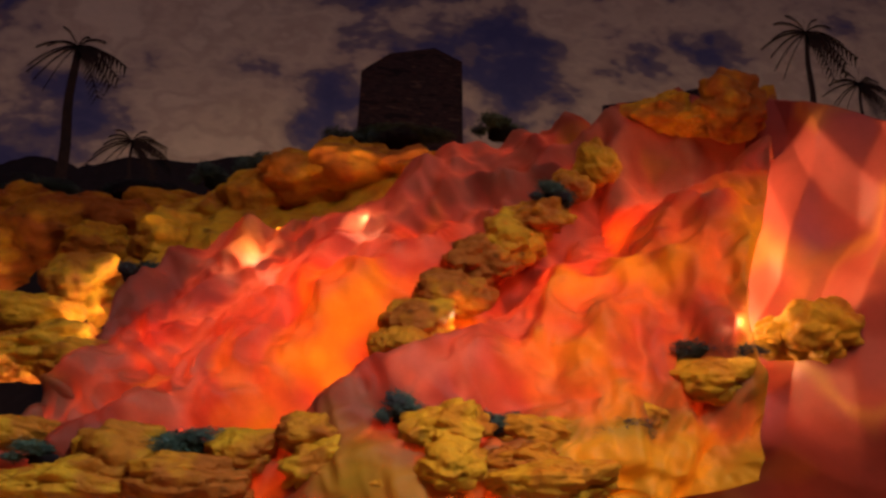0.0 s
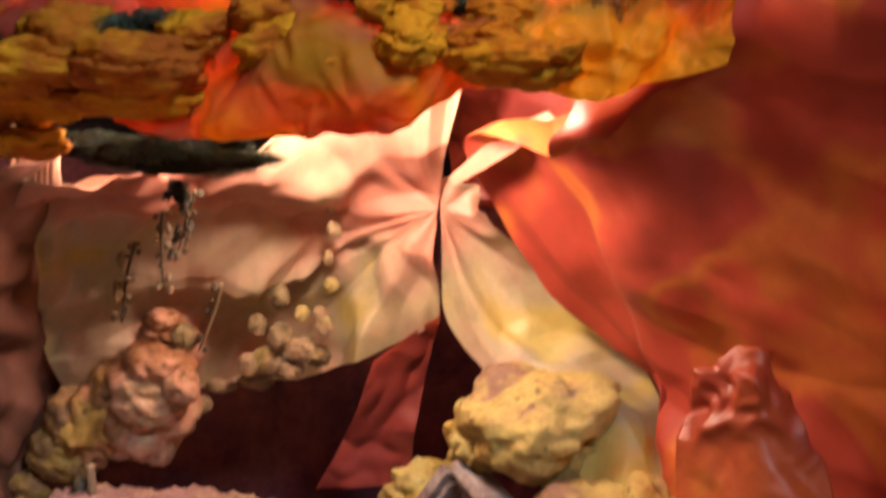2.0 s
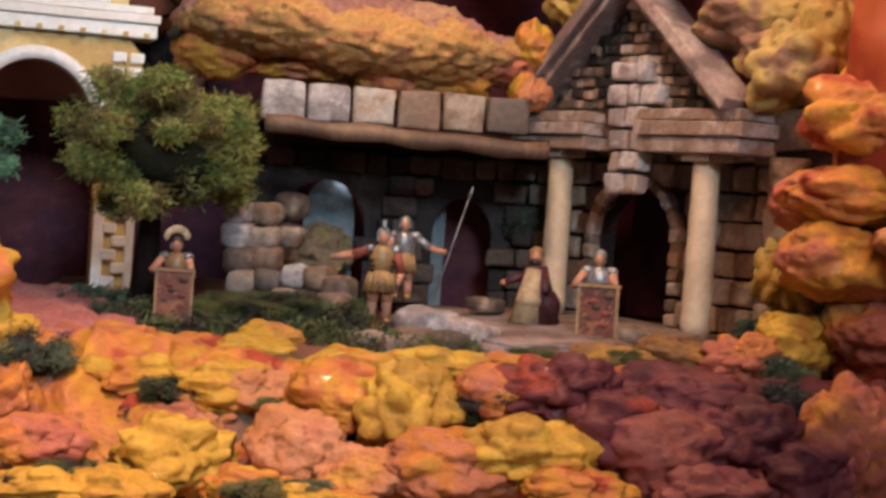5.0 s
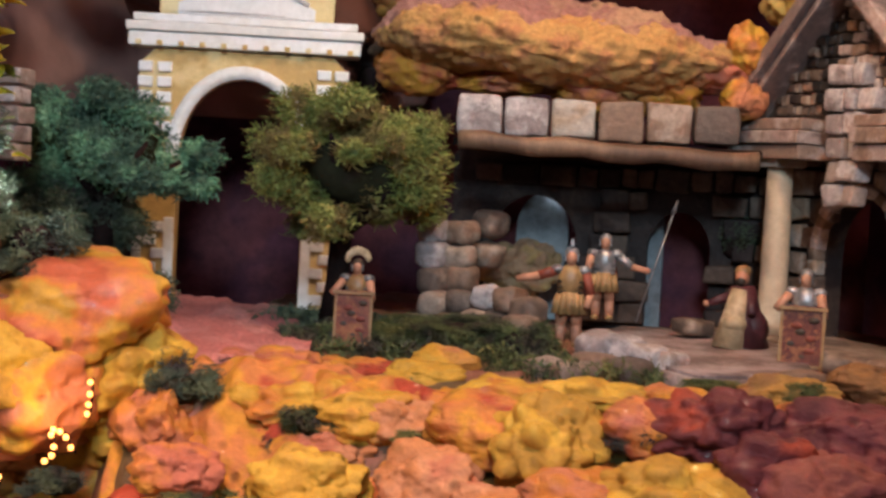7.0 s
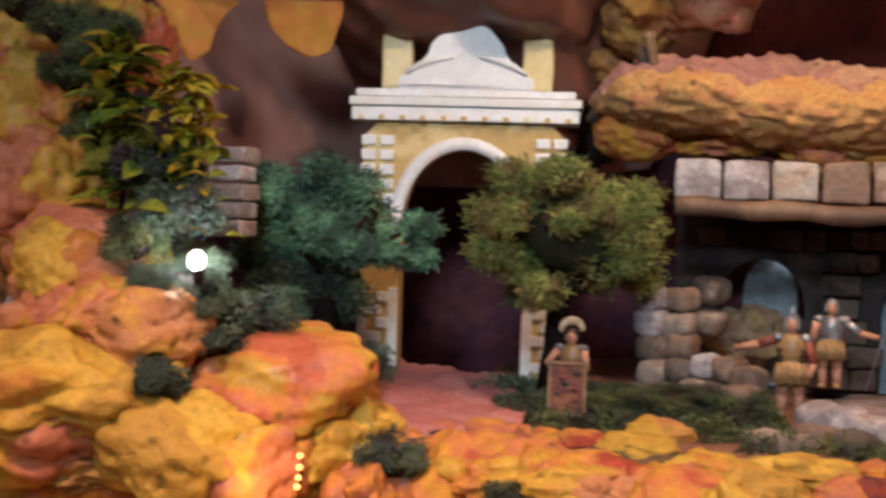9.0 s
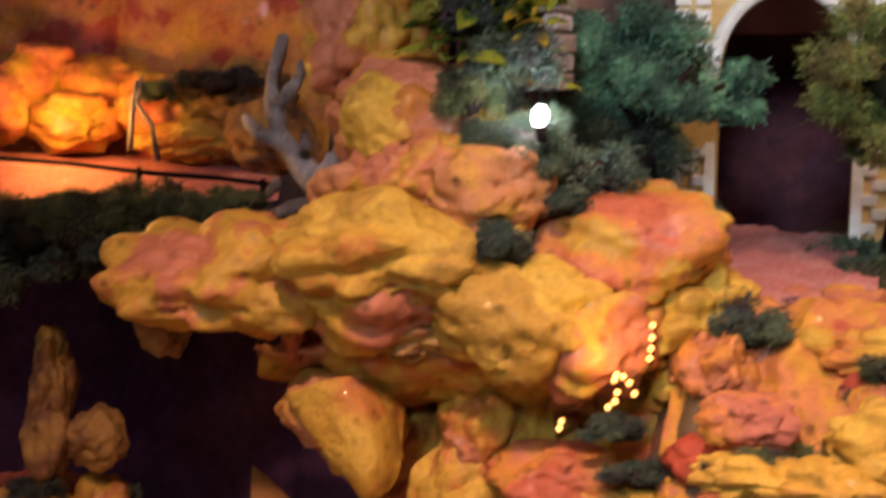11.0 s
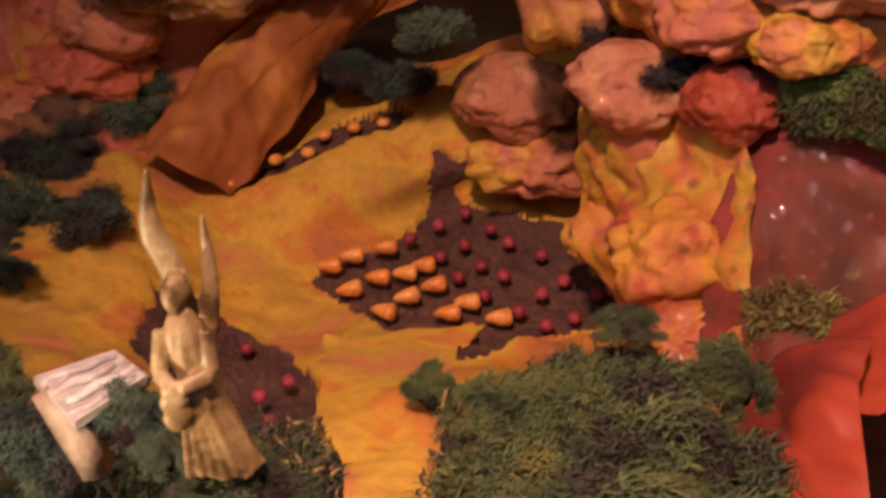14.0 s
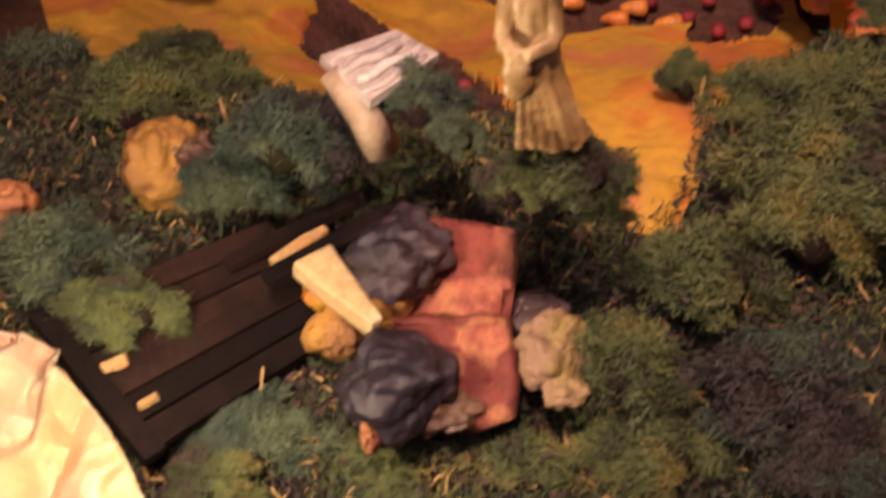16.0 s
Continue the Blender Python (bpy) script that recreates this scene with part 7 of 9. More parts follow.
moss((-0.2623, 0.3215, -0.2754), (0.0255, 0.0195, 0.0136), 'g', 40)
moss((-0.2505, 0.3449, -0.2471), (0.0202, 0.0187, 0.0171), 'g', 40)
moss((-0.2448, 0.3788, -0.2373), (0.0239, 0.0207, 0.0175), 'g', 40)
moss((-0.2258, 0.4070, -0.2264), (0.0239, 0.0215, 0.0191), 'g', 40)
moss((-0.2117, 0.3706, -0.2558), (0.0265, 0.0233, 0.0202), 'd', 40)
moss((-0.2345, 0.3358, -0.2676), (0.0233, 0.0187, 0.0140), 'g', 40)
moss((-0.1898, 0.3580, -0.2649), (0.0197, 0.0167, 0.0137), 'd', 40)
moss((-0.2387, 0.4460, -0.2110), (0.0217, 0.0192, 0.0167), 'g', 40)

moss((-0.6770, 0.5429, -0.3216), (0.0364, 0.0281, 0.0197), 'd', 39)
moss((-0.6504, 0.5739, -0.3274), (0.0338, 0.0254, 0.0169), 'd', 39)
moss((-0.7032, 0.5952, -0.3240), (0.0355, 0.0274, 0.0194), 'd', 39)
moss((-0.6896, 0.6642, -0.3084), (0.0334, 0.0267, 0.0200), 'd', 39)
moss((-0.6231, 0.5064, -0.3206), (0.0228, 0.0178, 0.0128), 'd', 39)
moss((-0.7821, 0.6328, -0.3312), (0.0349, 0.0306, 0.0262), 'd', 39)
moss((-0.5183, 0.4211, -0.2867), (0.0188, 0.0165, 0.0141), 'g', 39)


# ---- sheets of the lower valley ----
TERRACE_FOAM = painted("terrace_plaster", [(0.48, 0.17, 0.06), ORANGE, GOLD, OCHRE, (0.52, 0.2, 0.07)], big=17, fine=200, bump=0.35, relief=110, rough=0.75, detail=4.0, speckle=(0.84, 1.08), spread=0.0, shine=0.25, span=0.34)


def inside_of(outline, x, y):
    hit = False
    for (x0, y0), (x1, y1) in zip(outline, outline[1:] + outline[:1]):
        if (y0 > y) != (y1 > y) and x < x0 + (x1 - x0) * (y - y0) / (y1 - y0):
            hit = not hit
    return hit


def garden_terrace(net, beds, nu=280, nv=460):
    """The ochre ground of the garden with sunken soil beds, one mesh for each."""
    net = [[Vector(p) for p in row] for row in net]
    ru, rv = len(net) - 1, len(net[0]) - 1
    beds = [[(p[0], p[1]) for p in b] for b in beds]
    meshes = [bmesh.new() for _ in range(len(beds) + 1)]
    grid = []
    for i in range(nu + 1):
        cols_here = [along(col, ru * i / nu) for col in zip(*net)]
        grid.append([along(cols_here, rv * j / nv) for j in range(nv + 1)])
    which, place = {}, {}
    for i in range(nu + 1):
        for j in range(nv + 1):
            p = grid[i][j]
            q = p + noise.noise_vector(p * 90) * 0.004 + noise.noise_vector(p * 300) * 0.0016
            which[i, j] = next((k + 1 for k, b in enumerate(beds) if inside_of(b, q.x, q.y)), 0)
            if which[i, j]:
                place[i, j] = p + Vector((0, 0, -0.003 + 0.002 * noise.noise(p * 160) + 0.0015 * noise.noise(p * 420)))
            else:
                place[i, j] = p + Vector((0, 0, 0.45 * swollen(p * 0.8) + 0.008 * noise.noise(p * 14)))
    made = [{} for _ in meshes]

    def vert(k, key):
        if key not in made[k]:
            made[k][key] = meshes[k].verts.new(place[key])
        return made[k][key]
    for i in range(nu):
        for j in range(nv):
            keys = ((i, j), (i, j + 1), (i + 1, j + 1), (i + 1, j))
            ks = [which[c] for c in keys]
            k = ks[0] if ks.count(ks[0]) >= 3 else 0
            meshes[k].faces.new([vert(k, c) for c in keys])
    for k, bm in enumerate(meshes):
        name, mat, words = ("garden_terrace", TERRACE_FOAM, "ochre and rose modelled ground round the garden beds") if k == 0 else ("garden_bed", SOIL, "dark sunken soil bed of the vegetable garden")
        tagged(new(name, mesh_of(name, bm, mat)), words, "terrace" if k == 0 else "soil bed", kind="structure")


garden_terrace([
    [(-0.7909, 0.5480, -0.3316), (-0.7408, 0.6675, -0.3290), (-0.6684, 0.6962, -0.3485), (-0.6374, 0.7532, -0.3283), (-0.5825, 0.8460, -0.3069), (-0.4799, 0.8805, -0.2743)],
    [(-0.7338, 0.5101, -0.3235), (-0.6903, 0.6243, -0.3208), (-0.6166, 0.6642, -0.3371), (-0.5658, 0.7330, -0.3224), (-0.5419, 0.8022, -0.3082), (-0.4557, 0.8412, -0.2912)],
    [(-0.6750, 0.4699, -0.3199), (-0.6260, 0.5662, -0.3263), (-0.5940, 0.6398, -0.3433), (-0.5457, 0.7073, -0.3371), (-0.5188, 0.7586, -0.3293), (-0.4297, 0.8120, -0.3162)],
    [(-0.6193, 0.4340, -0.3080), (-0.5876, 0.5306, -0.3339), (-0.5702, 0.6174, -0.3576), (-0.5368, 0.7046, -0.3629), (-0.5136, 0.7618, -0.3591), (-0.4288, 0.8136, -0.3531)],
    [(-0.5726, 0.4038, -0.2985), (-0.5528, 0.5001, -0.3318), (-0.5409, 0.5863, -0.3600), (-0.5003, 0.6593, -0.3619), (-0.4659, 0.6958, -0.3612), (-0.3946, 0.7440, -0.3610)],
    [(-0.5269, 0.3749, -0.2864), (-0.5048, 0.4607, -0.3162), (-0.5046, 0.5568, -0.3581), (-0.4688, 0.6206, -0.3589), (-0.4264, 0.6414, -0.3612), (-0.3639, 0.7035, -0.3576)],
    [(-0.4821, 0.3474, -0.2718), (-0.4579, 0.4229, -0.2975), (-0.4657, 0.5240, -0.3534), (-0.4150, 0.5639, -0.3366), (-0.3911, 0.5931, -0.3438), (-0.3282, 0.6513, -0.3359)],
    [(-0.5005, 0.3515, -0.3048), (-0.4243, 0.3942, -0.2917), (-0.3849, 0.4508, -0.2996), (-0.3391, 0.4723, -0.2818), (-0.3224, 0.4999, -0.2836), (-0.2672, 0.5400, -0.2712)],
    [(-0.4709, 0.3311, -0.3037), (-0.3982, 0.3714, -0.2900), (-0.3234, 0.4048, -0.2682), (-0.2989, 0.4226, -0.2710), (-0.2780, 0.4390, -0.2720), (-0.2434, 0.4988, -0.2710)]],
    [[(-0.5401, 0.6455, -0.3570), (-0.5346, 0.6819, -0.3570), (-0.5269, 0.7189, -0.3570), (-0.5317, 0.7552, -0.3570), (-0.5029, 0.7642, -0.3570), (-0.4512, 0.7756, -0.3570), (-0.4243, 0.7452, -0.3570), (-0.3860, 0.7208, -0.3570), (-0.3786, 0.6890, -0.3570), (-0.4051, 0.6611, -0.3570), (-0.4175, 0.6244, -0.3570), (-0.4359, 0.6302, -0.3570), (-0.4638, 0.6238, -0.3570), (-0.5027, 0.6339, -0.3570)],
     [(-0.5465, 0.5228, -0.3384), (-0.5778, 0.5693, -0.3433), (-0.5772, 0.5861, -0.3515), (-0.5322, 0.5857, -0.3601), (-0.5043, 0.5857, -0.3602), (-0.4576, 0.5637, -0.3502), (-0.4389, 0.5758, -0.3448), (-0.4187, 0.5662, -0.3394), (-0.4421, 0.5504, -0.3446), (-0.4310, 0.5375, -0.3436), (-0.4191, 0.4916, -0.3276), (-0.4243, 0.4766, -0.3220), (-0.4805, 0.4970, -0.3338)],
     [(-0.6130, 0.6599, -0.3405), (-0.6168, 0.6990, -0.3316), (-0.6046, 0.7371, -0.3250), (-0.5743, 0.7711, -0.3137), (-0.5574, 0.7659, -0.3186), (-0.5571, 0.7489, -0.3210), (-0.5839, 0.7021, -0.3330), (-0.6056, 0.6665, -0.3398)]])
sheet("paper_ridge", [[(-0.6473, 0.6317, -0.3117), (-0.6510, 0.6700, -0.2882), (-0.6417, 0.7206, -0.2626), (-0.6193, 0.7896, -0.2439), (-0.6052, 0.8466, -0.2211), (-0.6016, 0.8906, -0.2005)], [(-0.6164, 0.6350, -0.3153), (-0.6190, 0.6748, -0.2911), (-0.6099, 0.7228, -0.2673), (-0.5961, 0.7834, -0.2466), (-0.5852, 0.8369, -0.2250), (-0.5829, 0.8805, -0.2026)], [(-0.6061, 0.6571, -0.3375), (-0.6060, 0.6947, -0.3203), (-0.6038, 0.7347, -0.2984), (-0.6042, 0.7862, -0.2721), (-0.5880, 0.8444, -0.2522), (-0.5868, 0.8909, -0.2226)]], 60, 140, PAPER_OCHRE, "ridge of folded brown-orange painted paper", "paper ridge", amp=0.007, size=0.05, seed=14, ragged=0.006, shape=lambda p: 0.006 * ridged(p * 16) + 0.002 * ridged(p * 60))
sheet("cave_flap", [[(-0.5078, 0.7502, -0.1122), (-0.4906, 0.7583, -0.1282), (-0.4646, 0.7600, -0.1448)], [(-0.4952, 0.7377, -0.1438), (-0.4700, 0.7407, -0.1538), (-0.4439, 0.7469, -0.1547)], [(-0.4820, 0.7242, -0.1806), (-0.4586, 0.7295, -0.1780), (-0.4368, 0.7368, -0.1636)]], 40, 40, PAPER_STRAW, "torn light brown paper flap standing in the cave", "paper flap", amp=0.007, size=0.05, seed=16)
sheet("cave_fold", [[(-0.3785, 0.7818, -0.0672), (-0.4083, 0.7845, -0.0703)], [(-0.3869, 0.7779, -0.1039), (-0.4263, 0.7828, -0.1190)], [(-0.3864, 0.7539, -0.1446), (-0.4464, 0.7723, -0.1485)], [(-0.4056, 0.7444, -0.1731), (-0.4656, 0.7488, -0.1814)]], 40, 24, PAPER_FIRE, "orange paper fold at the mouth of the cave", "paper fold", amp=0.006, size=0.05, seed=17)
# violet-black backing: the cave's darkness is put into its colour
sheet("dark_cave_paper", [[(-1.0161, 0.8083, 0.0191), (-0.9137, 0.9453, 0.0116), (-0.7303, 0.9420, -0.0270), (-0.5078, 0.9076, -0.0518), (-0.3771, 0.8874, -0.0581)], [(-1.0409, 0.8024, -0.1609), (-0.9342, 0.9470, -0.1529), (-0.7498, 0.9536, -0.1593), (-0.5141, 0.9142, -0.1465), (-0.3789, 0.8921, -0.1264)], [(-1.0209, 0.7666, -0.3384), (-0.8756, 0.8772, -0.3256), (-0.6999, 0.8878, -0.2954), (-0.4855, 0.8679, -0.2485), (-0.3565, 0.8499, -0.1980)]], 50, 60, painted("violet_gloom_paper", [(0.05, 0.022, 0.05), (0.09, 0.036, 0.075), (0.09, 0.03, 0.04)], big=7, fine=70, bump=0.3, relief=30, rough=0.6, shine=0.08), "dark violet backing sheet with the cave's unlit depth in its colour", "paper", amp=0.01, size=0.09, seed=18)
sheet("red_slope", [[(-0.3317, 0.7266, -0.1906), (-0.2801, 0.7261, -0.1879), (-0.2085, 0.7499, -0.1701)], [(-0.3006, 0.6724, -0.2278), (-0.2550, 0.6879, -0.2138), (-0.1805, 0.6949, -0.2047)], [(-0.2895, 0.6297, -0.2667), (-0.2343, 0.6386, -0.2527), (-0.1605, 0.6484, -0.2379)], [(-0.2595, 0.5786, -0.2972), (-0.2075, 0.5969, -0.2867), (-0.1423, 0.6047, -0.2644)]], 60, 60, painted("maroon_kraft_paper", [(0.05, 0.015, 0.01), (0.1, 0.028, 0.014), (0.15, 0.035, 0.02), (0.24, 0.032, 0.022)], big=9, fine=70, bump=0.3, relief=40, rough=0.75), "red painted paper slope beside the garden", "paper slope", amp=0.016, size=0.07, seed=19)
sheet("cliff_face", [[(-0.30, 0.86, -0.02), (-0.05, 0.76, -0.05), (0.2, 0.75, -0.05), (0.5, 0.77, -0.05)], [(-0.30, 0.80, -0.15), (-0.05, 0.70, -0.15), (0.2, 0.69, -0.16), (0.5, 0.7, -0.16)], [(-0.30, 0.72, -0.40), (-0.05, 0.62, -0.40), (0.2, 0.6, -0.40), (0.5, 0.62, -0.40)]], 50, 70, FOAM["R"], "red and brown modelled cliff below the village", "cliff", amp=0.012, size=0.08, seed=20)
sheet("upper_path", [[(-0.7653, 0.7021, 0.0365), (-0.6686, 0.7519, 0.0359), (-0.5357, 0.8130, 0.0364)], [(-0.8010, 0.7315, 0.0566), (-0.7078, 0.7908, 0.0551), (-0.5740, 0.8632, 0.0489)], [(-0.8603, 0.7780, 0.0580), (-0.7606, 0.8419, 0.0583), (-0.6114, 0.9121, 0.0522)]], 20, 40, PINK_SAND, "rose sand path on the upper ledge", "path", amp=0.003, size=0.03, seed=22, kind="structure", thick=0.0)
sheet("upper_wall", [[(-0.8848, 0.7727, 0.0495), (-0.7675, 0.8483, 0.0518), (-0.5908, 0.9365, 0.0478)], [(-0.9033, 0.7942, 0.1560), (-0.7847, 0.8701, 0.1563), (-0.5942, 0.9558, 0.1558)], [(-0.9151, 0.8119, 0.2829), (-0.7965, 0.8879, 0.2833), (-0.6057, 0.9731, 0.2792)]], 40, 50, FOAM["O"], "orange modelled wall lit by a hidden lamp", "wall", amp=0.012, size=0.06, seed=23)
sheet("gate_path", [[(-0.2596, 0.8265, 0.0020), (-0.2019, 0.7906, 0.0020), (-0.1806, 0.8544, 0.0020)], [(-0.3304, 0.9897, 0.0040), (-0.2759, 0.9808, 0.0050), (-0.2034, 0.9468, 0.0030)], [(-0.4054, 1.1792, 0.0040), (-0.3421, 1.1487, 0.0060), (-0.2798, 1.1286, 0.0040)]], 30, 30, PINK_SAND, "rose sand path leading through the gate", "path", amp=0.007, size=0.025, seed=24, kind="structure", thick=0.0)


def crinkled(p):
    """Creases in the spire's head, running out into a plain sheet below."""
    k = max(0.15, min(1.0, (p.z - 0.258) / 0.02))
    return k * (0.008 * ridged(p * 26 + Vector((3, 0, 1))) + 0.004 * ridged(p * 62 + noise.noise_vector(p * 30) * 0.5))


sheet("paper_spire", [[(0.2536, 0.8390, 0.3224), (0.2579, 0.8270, 0.3211), (0.2660, 0.8242, 0.3202), (0.2748, 0.8318, 0.3200)], [(0.2327, 0.8535, 0.3109), (0.2438, 0.8248, 0.3014), (0.2649, 0.8127, 0.2966), (0.2850, 0.8280, 0.2890)], [(0.2237, 0.8683, 0.2687), (0.2400, 0.8452, 0.2589), (0.2655, 0.8261, 0.2539), (0.2950, 0.8228, 0.2600)], [(0.2223, 0.8733, 0.2269), (0.2389, 0.8464, 0.2201), (0.2672, 0.8260, 0.2159), (0.3078, 0.8204, 0.2354)], [(0.2180, 0.8720, 0.1289), (0.2339, 0.8458, 0.1248), (0.2681, 0.8229, 0.1251), (0.3200, 0.8159, 0.1301)]], 80, 60, PAPER_SHINY, "broad spire of shiny red-orange paper with a crinkled head", "paper spire", amp=0.006, size=0.07, seed=26, ragged=0.003, shape=crinkled)


# ---- statuettes: one plain mesh each ----
def blob(bm, at, radii, idx, tilt=(0, 0, 0), seg=12):
    before = set(bm.faces)
    m = Matrix.Translation(at) @ Euler([radians(a) for a in tilt]).to_matrix().to_4x4() @ Matrix.Diagonal((*radii, 1))
    bmesh.ops.create_uvsphere(bm, u_segments=seg, v_segments=8, radius=1, matrix=m)
    for f in set(bm.faces) - before:
        f.material_index, f.smooth = idx, True


def limb(bm, a, b, r0, r1, idx):
    a, b = Vector(a), Vector(b)
    before = set(bm.faces)
    q = (b - a).to_track_quat("Z", "Y").to_matrix().to_4x4()
    bmesh.ops.create_cone(bm, cap_ends=True, segments=10, radius1=r0, radius2=r1, depth=(b - a).length, matrix=Matrix.Translation((a + b) / 2) @ q)
    for f in set(bm.faces) - before:
        f.material_index, f.smooth = idx, True


def slab(bm, at, size, idx, tilt=(0, 0, 0)):
    before = set(bm.faces)
    m = Matrix.Translation(at) @ Euler([radians(a) for a in tilt]).to_matrix().to_4x4() @ Matrix.Diagonal((*size, 1))
    bmesh.ops.create_cube(bm, size=1, matrix=m)
    for f in set(bm.faces) - before:
        f.material_index = idx


MAROON_CLOTH = painted("painted_maroon_cloth", [(0.06, 0.012, 0.018), (0.13, 0.03, 0.035)], big=70, bump=0.2)
SHIELD = painted("painted_shield", [(0.3, 0.11, 0.04), (0.2, 0.05, 0.025), (0.12, 0.025, 0.018), (0.28, 0.1, 0.04)], big=150, fine=300, bump=0.3)
DARK_PAINT = painted("dark_paint", [(0.03, 0.02, 0.015), (0.08, 0.05, 0.03)], big=90, bump=0.2)


def statuette(name, at, height, turn, kind, label):
    """A painted figurine, unit height scaled to its own; materials: 0 cloth, 1 skin, 2 metal, 3 bronze."""
    bm = bmesh.new()
    if kind == "seated":
        blob(bm, (0.04, 0.02, 0.24), (0.3, 0.2, 0.26), 0)
        limb(bm, (0.03, 0.03, 0.02), (0, 0.02, 0.72), 0.31, 0.14, 0)
        limb(bm, (-0.06, -0.2, 0.0), (0, -0.07, 0.68), 0.2, 0.1, 4)
        blob(bm, (-0.02, -0.2, 0.3), (0.16, 0.14, 0.11), 4)
        for k in range(5):
            limb(bm, (-0.1 + 0.05 * k, -0.2, 0.0), (-0.05 + 0.025 * k, -0.1, 0.6), 0.03, 0.015, 4)
        limb(bm, (0, 0, 0.0), (0, 0, 0.03), 0.32, 0.3, 2)
        blob(bm, (0, -0.06, 0.78), (0.06, 0.05, 0.06), 6)
        limb(bm, (-0.12, 0, 0.6), (-0.34, -0.14, 0.5), 0.06, 0.04, 0)
        limb(bm, (0.12, 0, 0.6), (0.18, -0.2, 0.42), 0.06, 0.05, 0)
        blob(bm, (-0.36, -0.15, 0.5), (0.04, 0.04, 0.04), 1)
        blob(bm, (0, -0.01, 0.82), (0.085, 0.09, 0.11), 1)
        blob(bm, (0, 0.02, 0.88), (0.1, 0.1, 0.08), 3)
    else:
        for s in (-1, 1):
            limb(bm, (s * 0.075, 0, 0.0), (s * 0.075, 0, 0.22), 0.045, 0.055, 1)
            limb(bm, (s * 0.075, 0, 0.2), (s * 0.06, 0, 0.38), 0.055, 0.07, 1)
            blob(bm, (s * 0.08, -0.03, 0.02), (0.045, 0.075, 0.03), 3)
        limb(bm, (0, 0, 0.32), (0, 0, 0.52), 0.155, 0.11, 3)
        for k in range(12):
            a = 2 * math.pi * k / 12
            limb(bm, (0.15 * math.cos(a), 0.15 * math.sin(a), 0.31), (0.115 * math.cos(a), 0.115 * math.sin(a), 0.5), 0.028, 0.02, 3)
        blob(bm, (0, 0, 0.62), (0.135, 0.1, 0.17), 2 if kind in ("lancer", "guard") else 3)
        blob(bm, (-0.13, 0, 0.73), (0.07, 0.06, 0.05), 2)
        blob(bm, (0.13, 0, 0.73), (0.07, 0.06, 0.05), 2)
        limb(bm, (0.02, 0.1, 0.3), (0.02, 0.05, 0.75), 0.15, 0.1, 0)
        blob(bm, (0, -0.02, 0.85), (0.055, 0.062, 0.075), 1)
        blob(bm, (0, 0.012, 0.885), (0.07, 0.075, 0.075), 6 if kind == "crested" else 2)
        limb(bm, (0, 0, 0.74), (0, 0, 0.82), 0.045, 0.04, 1)
        for s in (-1, 1):
            slab(bm, (s * 0.06, -0.035, 0.85), (0.012, 0.05, 0.07), 2)
        for k in range(3):
            limb(bm, (-0.12, -0.06, 0.52 + 0.05 * k), (0.12, -0.06, 0.52 + 0.05 * k), 0.016, 0.016, 2 if kind != "officer" else 6)
        if kind == "officer":
            limb(bm, (-0.14, 0, 0.72), (-0.30, -0.02, 0.66), 0.05, 0.045, 0)
            limb(bm, (-0.30, -0.02, 0.66), (-0.52, -0.05, 0.62), 0.045, 0.03, 1)
            limb(bm, (0.14, 0, 0.72), (0.2, -0.02, 0.5), 0.05, 0.045, 0)
            limb(bm, (0.2, -0.02, 0.5), (0.16, -0.1, 0.38), 0.04, 0.03, 1)
            slab(bm, (0, 0.01, 0.99), (0.03, 0.16, 0.07), 2)
        elif kind == "lancer":
            limb(bm, (0.14, 0, 0.72), (0.3, -0.04, 0.6), 0.05, 0.045, 2)
            limb(bm, (0.3, -0.04, 0.6), (0.5, -0.06, 0.56), 0.04, 0.03, 1)
            limb(bm, (-0.14, 0, 0.72), (-0.2, -0.02, 0.45), 0.05, 0.04, 1)
            limb(bm, (0.38, -0.07, 0.0), (0.72, -0.07, 1.22), 0.01, 0.009, 2)
            limb(bm, (0.72, -0.07, 1.22), (0.76, -0.07, 1.36), 0.025, 0.002, 2)
        else:
            limb(bm, (-0.14, 0, 0.72), (-0.26, -0.1, 0.55), 0.05, 0.04, 1)
            limb(bm, (0.14, 0, 0.72), (0.2, -0.12, 0.5), 0.05, 0.04, 1)
            slab(bm, (0.02, -0.24, 0.3), (0.40, 0.05, 0.62), 5, (-4, 0, 3))
            for s in (-1, 1):
                slab(bm, (0.02 + s * 0.2, -0.268, 0.3), (0.03, 0.03, 0.62), 3, (-4, 0, 3))
            for k in range(7):
                blob(bm, (0.02 + 0.11 * math.sin(k * 2.4), -0.268, 0.12 + 0.06 * k), (0.05, 0.012, 0.03), 0 if k % 2 else 6)
            slab(bm, (0.02, -0.27, 0.585), (0.46, 0.03, 0.03), 3, (-4, 0, 3))
            slab(bm, (0.02, -0.275, 0.03), (0.46, 0.03, 0.03), 3, (-4, 0, 3))
            if kind == "crested":
                for k in range(9):
                    a = math.radians(20 + 150 * k / 8)
                    blob(bm, (0.12 * math.cos(a), 0.0, 0.93 + 0.11 * math.sin(a)), (0.035, 0.03, 0.05), 4)
    cloth = MAROON_CLOTH if kind == "seated" else CLOTH_RED
    me = mesh_of(name, bm, [cloth, SKIN, STEEL, BRONZE, CLOTH_CREAM, SHIELD, DARK_PAINT], False)
    ob = new(name, me)
    ob.matrix_basis = Matrix.Translation(at) @ pose(0, 0, 0, 0, 0, turn) @ Matrix.Scale(height, 4)
    return tagged(ob, label, "statuette", "statuettes")


